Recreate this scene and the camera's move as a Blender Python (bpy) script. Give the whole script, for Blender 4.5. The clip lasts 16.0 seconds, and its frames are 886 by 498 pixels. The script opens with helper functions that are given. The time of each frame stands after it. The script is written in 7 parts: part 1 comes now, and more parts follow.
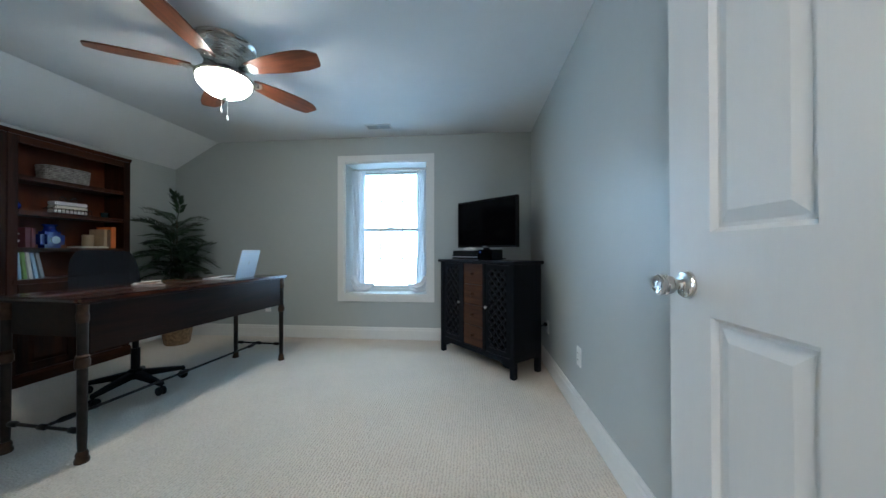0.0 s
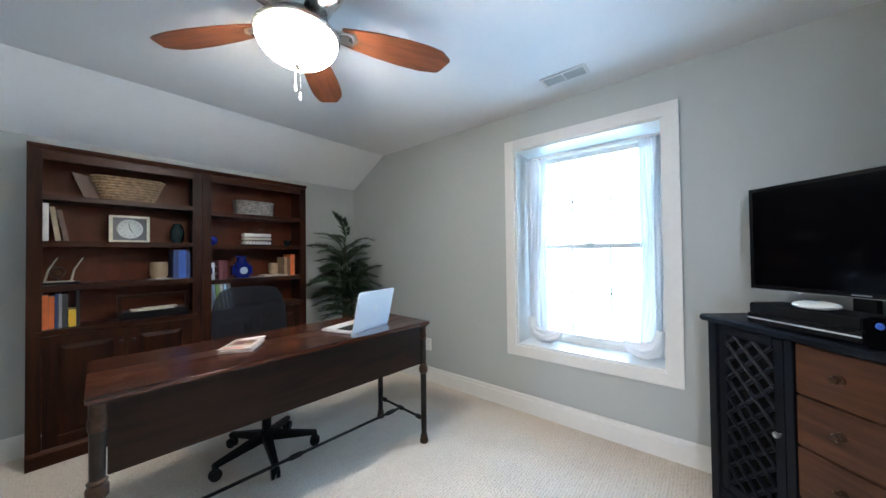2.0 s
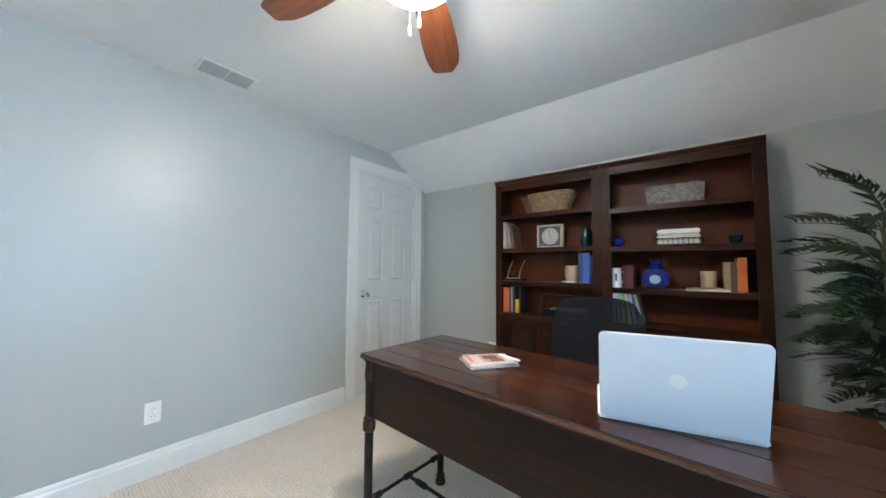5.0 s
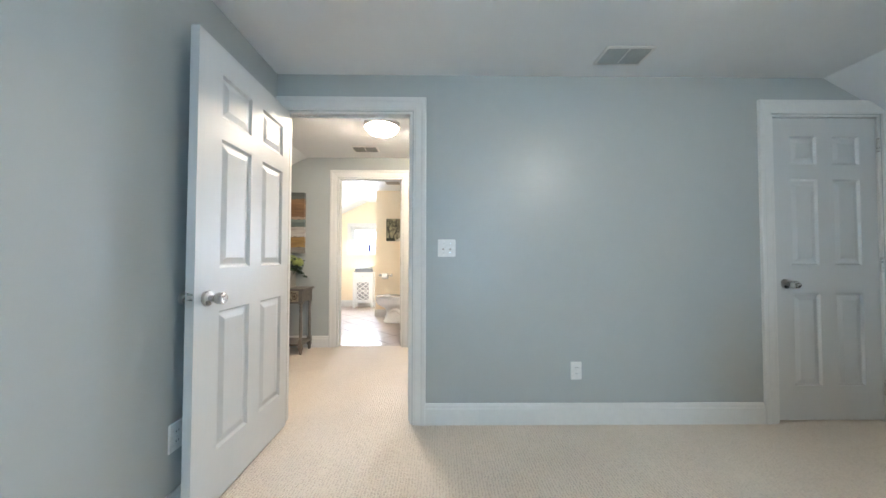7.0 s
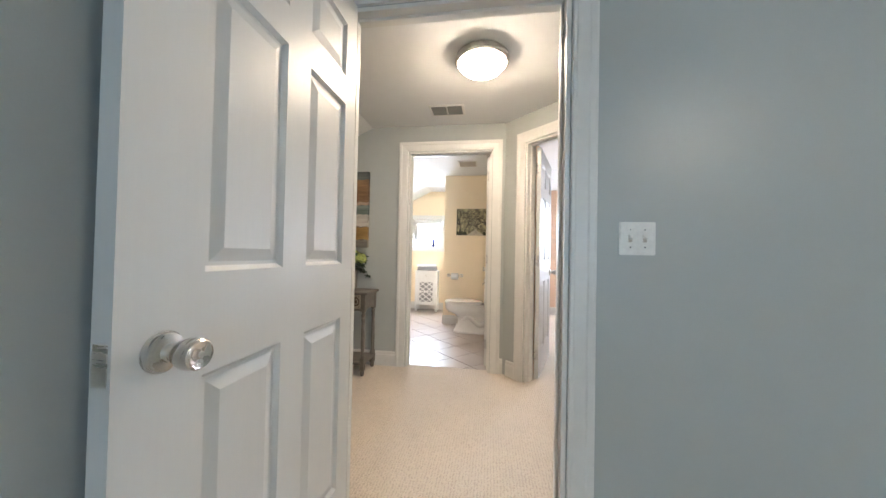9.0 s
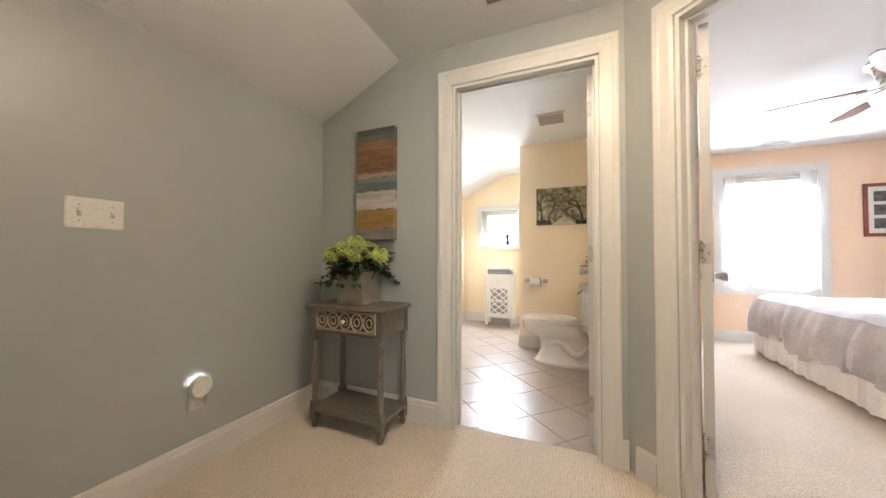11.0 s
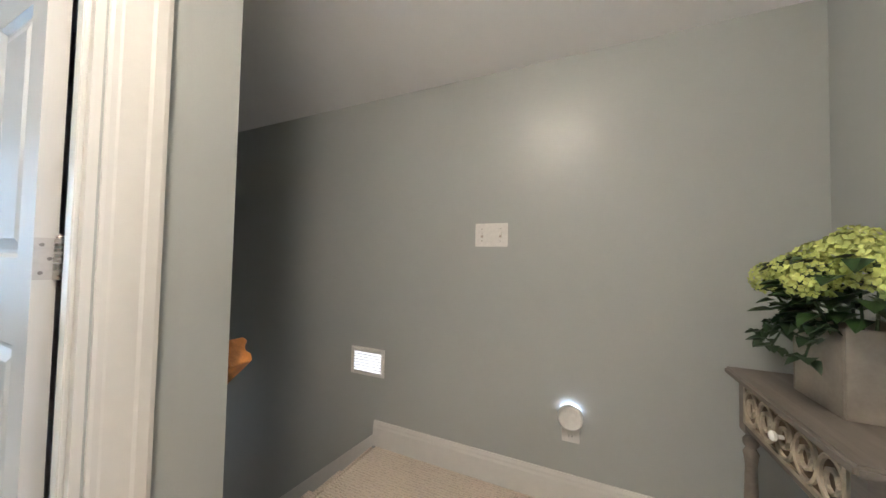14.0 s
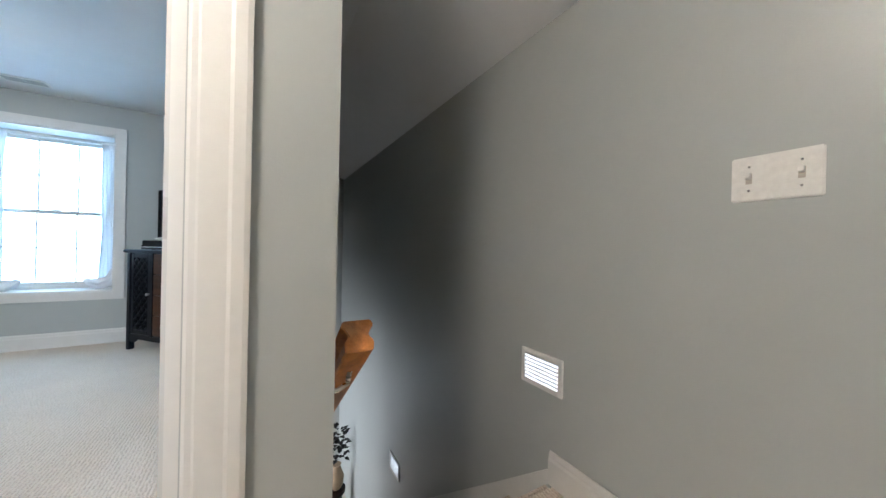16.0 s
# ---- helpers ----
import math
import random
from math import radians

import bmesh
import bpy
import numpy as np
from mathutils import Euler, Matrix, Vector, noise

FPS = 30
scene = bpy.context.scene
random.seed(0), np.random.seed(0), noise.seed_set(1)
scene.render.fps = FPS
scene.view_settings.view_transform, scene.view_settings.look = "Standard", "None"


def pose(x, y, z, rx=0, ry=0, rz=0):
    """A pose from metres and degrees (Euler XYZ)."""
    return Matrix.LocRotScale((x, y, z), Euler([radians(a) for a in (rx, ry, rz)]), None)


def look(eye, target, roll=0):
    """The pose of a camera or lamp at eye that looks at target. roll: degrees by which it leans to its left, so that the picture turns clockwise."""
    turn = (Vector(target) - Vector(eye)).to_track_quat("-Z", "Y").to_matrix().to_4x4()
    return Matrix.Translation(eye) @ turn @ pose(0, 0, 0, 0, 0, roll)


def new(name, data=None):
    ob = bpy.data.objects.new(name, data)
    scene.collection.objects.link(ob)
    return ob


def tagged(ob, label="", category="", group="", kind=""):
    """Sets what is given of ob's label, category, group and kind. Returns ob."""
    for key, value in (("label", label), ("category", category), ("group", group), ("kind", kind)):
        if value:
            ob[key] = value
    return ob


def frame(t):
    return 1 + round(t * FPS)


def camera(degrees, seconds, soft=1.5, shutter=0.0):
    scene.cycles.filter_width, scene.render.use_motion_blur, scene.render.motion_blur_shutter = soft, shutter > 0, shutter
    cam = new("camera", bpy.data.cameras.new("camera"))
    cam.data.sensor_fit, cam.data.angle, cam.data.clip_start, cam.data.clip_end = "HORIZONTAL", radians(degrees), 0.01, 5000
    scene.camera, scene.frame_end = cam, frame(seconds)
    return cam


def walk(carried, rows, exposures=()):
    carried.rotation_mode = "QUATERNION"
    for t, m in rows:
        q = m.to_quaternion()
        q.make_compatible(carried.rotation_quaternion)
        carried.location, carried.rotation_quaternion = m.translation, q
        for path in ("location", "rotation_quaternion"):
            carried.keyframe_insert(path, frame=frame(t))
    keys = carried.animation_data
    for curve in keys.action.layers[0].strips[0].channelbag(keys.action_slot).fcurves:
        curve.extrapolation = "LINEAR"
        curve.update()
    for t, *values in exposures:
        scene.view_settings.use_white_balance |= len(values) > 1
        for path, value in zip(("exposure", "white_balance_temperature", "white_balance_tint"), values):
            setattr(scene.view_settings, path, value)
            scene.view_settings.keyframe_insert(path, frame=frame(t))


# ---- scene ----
cam = camera(108.5, 16.0)
PATH = [
    (0, (-0.628, -0.105, 0.989), (-0.816, 1.886, 1.003), -0.1),
    (0.5, (-0.623, 0.184, 1.056), (-1.082, 2.13, 1.066), -0.2),
    (1, (-0.692, 0.489, 1.152), (-1.417, 2.353, 1.155), -0.3),
    (1.5, (-0.802, 0.814, 1.204), (-1.799, 2.548, 1.217), -0.5),
    (2, (-0.953, 1.148, 1.207), (-2.224, 2.692, 1.237), -0.7),
    (2.5, (-1.133, 1.43, 1.182), (-2.667, 2.712, 1.24), -1.0),
    (3, (-1.32, 1.681, 1.172), (-3.091, 2.607, 1.253), -1.1),
    (3.2, (-1.392, 1.774, 1.163), (-3.238, 2.537, 1.262), -1.2),
    (5.3, (-1.553, 2.388, 1.148), (-2.837, 0.859, 1.259), 0.1),
    (5.5, (-1.564, 2.372, 1.124), (-2.635, 0.686, 1.237), -0.2),
    (6, (-1.413, 2.299, 1.103), (-2.044, 0.403, 1.196), -0.1),
    (6.5, (-1.245, 2.209, 1.101), (-1.505, 0.227, 1.167), 0.0),
    (7, (-1.074, 2.088, 1.079), (-1.095, 0.089, 1.13), 0.1),
    (7.5, (-0.934, 1.92, 1.088), (-0.816, -0.076, 1.126), 0.2),
    (8, (-0.814, 1.713, 1.097), (-0.607, -0.276, 1.127), 0.6),
    (8.2, (-0.774, 1.611, 1.089), (-0.542, -0.376, 1.123), 0.7),
    (10.3, (-0.484, 0.442, 1.053), (-0.01, -1.501, 1.082), 0.4),
    (10.5, (-0.495, 0.321, 1.031), (0.045, -1.604, 1.075), 0.0),
    (11, (-0.526, 0.003, 1.01), (0.25, -1.84, 1.06), 0.2),
    (11.5, (-0.534, -0.305, 0.995), (0.552, -1.983, 1.066), 0.2),
    (12, (-0.597, -0.576, 1.047), (0.859, -1.946, 1.102), 0.9),
    (12.5, (-0.605, -0.784, 1.045), (1.178, -1.688, 1.123), 0.6),
    (13, (-0.56, -0.932, 1.058), (1.421, -1.194, 1.119), 0.8),
    (13.5, (-0.459, -0.988, 1.050), (1.510, -0.645, 1.113), 1.1),
    (14, (-0.344, -1.036, 1.047), (1.472, -0.201, 1.111), 1.2),
    (14.5, (-0.199, -1.105, 1.038), (1.387, 0.113, 1.089), 1.1),
    (15, (-0.105, -1.092, 1.020), (1.262, 0.368, 1.057), 1.2),
    (15.5, (-0.028, -1.004, 0.988), (1.144, 0.616, 1.004), 1.3),
    (16, (0.084, -0.870, 0.977), (1.084, 0.863, 0.975), 1.2),
]
EXPOSURES = [
    (0.0, 0.14, 5400, 8), (1.0, 0.40, 5550, 11), (2.0, 0.96, 5750, 16), (3.0, 1.02, 5850, 17), (5.5, 1.18, 5950, 12), (6.0, 0.90, 6050, 11), (6.5, 0.72, 6000, 12), (7.5, 0.52, 6000, 12),
    (8.2, 0.36, 6050, 13), (10.5, 0.12, 6600, 14), (11.5, 0.24, 6600, 14), (12.5, 0.22, 6100, 12), (14.5, 0.58, 5650, 12), (16.0, 0.60, 5450, 12),
]
walk(cam, [(t, look(eye, target, roll)) for t, eye, target, roll in PATH], EXPOSURES)

# ---------------------------------------------------------------- world and lights
world = bpy.data.worlds.new("sky")
scene.world = world
world.use_nodes = True
_wn = world.node_tree.nodes
_sky = _wn.new("ShaderNodeTexSky")
_sky.sky_type, _sky.sun_disc = "NISHITA", False
_sky.sun_elevation, _sky.sun_rotation = radians(41), radians(90)
_wn["Background"].inputs["Strength"].default_value = 0.12
world.node_tree.links.new(_sky.outputs["Color"], _wn["Background"].inputs["Color"])

sun = new("sun", bpy.data.lights.new("sun", "SUN"))
sun.data.energy, sun.data.angle, sun.data.color = 2.0, radians(0.5), (1.0, 0.95, 0.88)
sun.matrix_world = look((0, 0, 0), (-0.75, 0.02, -0.66))


def window_light(name, x, y, z, w, h, heading, power, color, fall=0.0):
    lamp = new(name, bpy.data.lights.new(name, "AREA"))
    lamp.data.shape, lamp.data.size, lamp.data.size_y = "RECTANGLE", w, h
    lamp.data.energy, lamp.data.color = power, color
    lamp.matrix_world = look((x, y, z), (x + heading[0], y + heading[1], z - fall))


window_light("office_window_light", -1.613, 3.80, 1.25, 0.95, 1.5, (0, -1), 27, (0.40, 0.73, 1.0), 0.15)
window_light("lower_hall_daylight", -0.70, 3.30, -1.45, 1.0, 1.0, (1, 0), 26, (1.0, 0.95, 0.88))
window_light("bath_window_light", 0.58, -5.02, 1.47, 0.55, 0.5, (-0.4, 1), 92, (0.74, 0.86, 1.0), 0.65)
window_light("bedroom_window_light", -2.6, -5.02, 1.3, 0.85, 1.35, (0, 1), 135, (0.76, 0.87, 1.0), 0.30)

# ---------------------------------------------------------------- materials


def links(m):
    return m.node_tree.nodes, m.node_tree.links


def surface(name, color, rough=0.5, metal=0.0, vary=0.12, scale=8.0, bump=0.0, bump_scale=60.0, fine=0.05,
            stretch=(1, 1, 1), coat=0.0, island=0.0, gloss=0.5):
    """Principled surface with two scales of variation in colour and roughness, and a fine relief."""
    m = bpy.data.materials.new(name)
    m.use_nodes = True
    n, l = links(m)
    b = n["Principled BSDF"]
    tc, mp = n.new("ShaderNodeTexCoord"), n.new("ShaderNodeMapping")
    mp.inputs["Scale"].default_value = stretch
    l.new(tc.outputs["Object"], mp.inputs["Vector"])
    big, small = n.new("ShaderNodeTexNoise"), n.new("ShaderNodeTexNoise")
    big.inputs["Scale"].default_value, big.inputs["Detail"].default_value = scale, 4
    small.inputs["Scale"].default_value, small.inputs["Detail"].default_value = scale * 9, 3
    l.new(mp.outputs[0], big.inputs["Vector"]), l.new(mp.outputs[0], small.inputs["Vector"])
    a, c = n.new("ShaderNodeMix"), n.new("ShaderNodeMix")
    for mix, src, amount in ((a, big, vary), (c, small, fine)):
        mix.data_type = "RGBA"
        mix.blend_type = "MULTIPLY"
        ramp = n.new("ShaderNodeMapRange")
        ramp.inputs["From Min"].default_value, ramp.inputs["From Max"].default_value = 0.3, 0.7
        ramp.inputs["To Min"].default_value, ramp.inputs["To Max"].default_value = 1 - 2 * amount, 1.0
        l.new(src.outputs["Fac"], ramp.inputs["Value"])
        mix.inputs["Factor"].default_value = 1
        l.new(ramp.outputs["Result"], mix.inputs["B"])
    a.inputs["A"].default_value = (*color, 1)
    l.new(a.outputs["Result"], c.inputs["A"])
    out = c.outputs["Result"]
    if island:
        info, rr, k = n.new("ShaderNodeObjectInfo"), n.new("ShaderNodeMapRange"), n.new("ShaderNodeMix")
        rr.inputs["To Min"].default_value, rr.inputs["To Max"].default_value = 1 - island, 1.0
        l.new(info.outputs["Random"], rr.inputs["Value"])
        k.data_type, k.blend_type = "RGBA", "MULTIPLY"
        k.inputs["Factor"].default_value = 1
        l.new(out, k.inputs["A"]), l.new(rr.outputs["Result"], k.inputs["B"])
        out = k.outputs["Result"]
    l.new(out, b.inputs["Base Color"])
    rm = n.new("ShaderNodeMapRange")
    rm.inputs["To Min"].default_value, rm.inputs["To Max"].default_value = max(rough - 0.08, 0.02), min(rough + 0.08, 1)
    l.new(big.outputs["Fac"], rm.inputs["Value"]), l.new(rm.outputs["Result"], b.inputs["Roughness"])
    b.inputs["Metallic"].default_value = metal
    b.inputs["Specular IOR Level"].default_value = gloss
    b.inputs["Coat Weight"].default_value = coat
    b.inputs["Coat Roughness"].default_value = 0.15
    if bump:
        bn, bp = n.new("ShaderNodeTexNoise"), n.new("ShaderNodeBump")
        bn.inputs["Scale"].default_value, bn.inputs["Detail"].default_value = bump_scale, 4
        bp.inputs["Strength"].default_value, bp.inputs["Distance"].default_value = bump, 0.01
        l.new(mp.outputs[0], bn.inputs["Vector"]), l.new(bn.outputs["Fac"], bp.inputs["Height"])
        l.new(bp.outputs["Normal"], b.inputs["Normal"])
    return m


def wood(name, dark, light, rough=0.35, axis=0, scale=3.0, coat=0.0, gloss=0.5):
    """Stained wood: long wavy grain along one axis, with fine pores."""
    m = bpy.data.materials.new(name)
    m.use_nodes = True
    n, l = links(m)
    b = n["Principled BSDF"]
    tc, mp = n.new("ShaderNodeTexCoord"), n.new("ShaderNodeMapping")
    stretch = [9.0, 9.0, 9.0]
    stretch[axis] = 0.8
    mp.inputs["Scale"].default_value = stretch
    l.new(tc.outputs["Object"], mp.inputs["Vector"])
    g, f = n.new("ShaderNodeTexNoise"), n.new("ShaderNodeTexNoise")
    g.inputs["Scale"].default_value, g.inputs["Detail"].default_value, g.inputs["Distortion"].default_value = scale, 6, 0.6
    f.inputs["Scale"].default_value, f.inputs["Detail"].default_value = scale * 8, 3
    l.new(mp.outputs[0], g.inputs["Vector"]), l.new(mp.outputs[0], f.inputs["Vector"])
    add = n.new("ShaderNodeMath")
    add.operation = "MULTIPLY_ADD"
    add.inputs[1].default_value = 0.35
    l.new(f.outputs["Fac"], add.inputs[0]), l.new(g.outputs["Fac"], add.inputs[2])
    r = n.new("ShaderNodeValToRGB")
    r.color_ramp.elements[0].position, r.color_ramp.elements[0].color = 0.45, (*dark, 1)
    r.color_ramp.elements[1].position, r.color_ramp.elements[1].color = 0.85, (*light, 1)
    l.new(add.outputs[0], r.inputs["Fac"]), l.new(r.outputs["Color"], b.inputs["Base Color"])
    b.inputs["Roughness"].default_value = rough
    b.inputs["Specular IOR Level"].default_value = gloss
    b.inputs["Coat Weight"].default_value, b.inputs["Coat Roughness"].default_value = coat, 0.12
    bp = n.new("ShaderNodeBump")
    bp.inputs["Strength"].default_value, bp.inputs["Distance"].default_value = 0.12, 0.004
    l.new(add.outputs[0], bp.inputs["Height"]), l.new(bp.outputs["Normal"], b.inputs["Normal"])
    return m


def carpet(name, color, rib):
    """Looped pile: rows of small loops, with traffic marks at a larger scale."""
    m = bpy.data.materials.new(name)
    m.use_nodes = True
    n, l = links(m)
    b = n["Principled BSDF"]
    tc = n.new("ShaderNodeTexCoord")
    v, w, s = n.new("ShaderNodeTexVoronoi"), n.new("ShaderNodeTexWave"), n.new("ShaderNodeTexNoise")
    v.inputs["Scale"].default_value = 110
    w.inputs["Scale"].default_value, w.inputs["Distortion"].default_value = 21, 4.5
    w.inputs["Detail"].default_value, w.inputs["Detail Scale"].default_value = 3, 2.5
    s.inputs["Scale"].default_value, s.inputs["Detail"].default_value = 1.6, 5
    for t in (v, w, s):
        l.new(tc.outputs["Object"], t.inputs["Vector"])
    h = n.new("ShaderNodeMath")
    h.operation = "MULTIPLY_ADD"
    h.inputs[1].default_value = rib
    l.new(w.outputs["Fac"], h.inputs[0]), l.new(v.outputs["Distance"], h.inputs[2])
    r = n.new("ShaderNodeValToRGB")
    r.color_ramp.elements[0].position, r.color_ramp.elements[0].color = 0.0, (*[c * k for c, k in zip(color, (0.66, 0.63, 0.58))], 1)
    r.color_ramp.elements[1].position, r.color_ramp.elements[1].color = 0.85, (*color, 1)
    l.new(h.outputs[0], r.inputs["Fac"])
    k, q = n.new("ShaderNodeMix"), n.new("ShaderNodeMapRange")
    k.data_type, k.blend_type = "RGBA", "MULTIPLY"
    k.inputs["Factor"].default_value = 1
    q.inputs["From Min"].default_value, q.inputs["From Max"].default_value, q.inputs["To Min"].default_value = 0.3, 0.7, 0.86
    l.new(s.outputs["Fac"], q.inputs["Value"])
    l.new(r.outputs["Color"], k.inputs["A"]), l.new(q.outputs["Result"], k.inputs["B"])
    l.new(k.outputs["Result"], b.inputs["Base Color"])
    b.inputs["Roughness"].default_value = 0.95
    b.inputs["Sheen Weight"].default_value = 0.25
    bp = n.new("ShaderNodeBump")
    bp.inputs["Strength"].default_value, bp.inputs["Distance"].default_value = 0.5, 0.012
    l.new(h.outputs[0], bp.inputs["Height"]), l.new(bp.outputs["Normal"], b.inputs["Normal"])
    return m


def glow(name, color, strength):
    m = bpy.data.materials.new(name)
    m.use_nodes = True
    b = m.node_tree.nodes["Principled BSDF"]
    b.inputs["Base Color"].default_value = (0.9, 0.9, 0.88, 1)
    b.inputs["Emission Color"].default_value, b.inputs["Emission Strength"].default_value = (*color, 1), strength
    return m


def clear_glass(name, color, rough=0.0):
    m = bpy.data.materials.new(name)
    m.use_nodes = True
    b = m.node_tree.nodes["Principled BSDF"]
    b.inputs["Base Color"].default_value, b.inputs["Roughness"].default_value = (*color, 1), rough
    b.inputs["Transmission Weight"].default_value, b.inputs["IOR"].default_value = 1.0, 1.45
    return m


def sheer(name, color, through_light=0.02, clear=0.006):
    """Thin woven curtain: part of the light goes through."""
    m = bpy.data.materials.new(name)
    m.use_nodes = True
    n, l = links(m)
    out = n["Material Output"]
    n.remove(n["Principled BSDF"])
    d, t, p = n.new("ShaderNodeBsdfDiffuse"), n.new("ShaderNodeBsdfTranslucent"), n.new("ShaderNodeBsdfTransparent")
    a, c = n.new("ShaderNodeMixShader"), n.new("ShaderNodeMixShader")
    d.inputs["Color"].default_value = t.inputs["Color"].default_value = (*color, 1)
    a.inputs[0].default_value, c.inputs[0].default_value = through_light, clear
    l.new(d.outputs[0], a.inputs[1]), l.new(t.outputs[0], a.inputs[2])
    l.new(a.outputs[0], c.inputs[1]), l.new(p.outputs[0], c.inputs[2]), l.new(c.outputs[0], out.inputs["Surface"])
    return m


WALL_GREY = surface("grey_wall_paint", (0.405, 0.425, 0.408), 0.37, vary=0.02, scale=1.2, bump=0.05, bump_scale=180, fine=0.01, gloss=0.45)
WALL_CREAM = surface("cream_wall_paint", (0.87, 0.74, 0.545), 0.5, vary=0.02, scale=1.2, bump=0.05, bump_scale=180, fine=0.01)
WALL_PEACH = surface("peach_wall_paint", (0.84, 0.625, 0.455), 0.6, vary=0.02, scale=1.2, bump=0.05, bump_scale=180, fine=0.01)
CEILING = surface("ceiling_paint", (0.74, 0.75, 0.75), 0.85, vary=0.02, scale=1.0, bump=0.08, bump_scale=120, fine=0.01)
TRIM = surface("white_trim_paint", (0.68, 0.67, 0.635), 0.34, vary=0.012, scale=3, bump=0.02, bump_scale=40, fine=0.02)
DOORPAINT = surface("white_door_paint", (0.57, 0.57, 0.55), 0.40, vary=0.012, scale=2, bump=0.02, bump_scale=30, fine=0.008, stretch=(6, 6, 0.6))
CARPET = carpet("cream_loop_carpet", (0.70, 0.605, 0.495), 0.55)
VENT = surface("vent_enamel", (0.26, 0.27, 0.26), 0.5, vary=0.06)
VENT_MID = surface("grey_vent_enamel", (0.42, 0.44, 0.43), 0.5, vary=0.05)
STEEL = surface("pale_hinge_steel", (0.50, 0.49, 0.48), 0.45, 0.25, vary=0.05)
VENT_DARK = surface("duct_dark", (0.06, 0.06, 0.06), 0.8)
NICKEL = surface("brushed_nickel", (0.62, 0.60, 0.56), 0.28, 1.0, vary=0.02, scale=20, stretch=(1, 1, 8))
CHROME = surface("polished_chrome", (0.75, 0.75, 0.75), 0.12, 1.0, vary=0.03)
PLASTIC_WHITE = surface("white_plastic", (0.78, 0.77, 0.73), 0.35, vary=0.02)
PANE = clear_glass("window_glass", (1, 1, 1))
SHEER = sheer("sheer_white_fabric", (0.80, 0.80, 0.80), 0.10, 0.035)
SHEER_THIN = sheer("thin_white_voile", (0.90, 0.90, 0.90), 0.75, 0.55)
SLOT = surface("dark_slot", (0.03, 0.03, 0.03), 0.6)

# ---------------------------------------------------------------- mesh tools


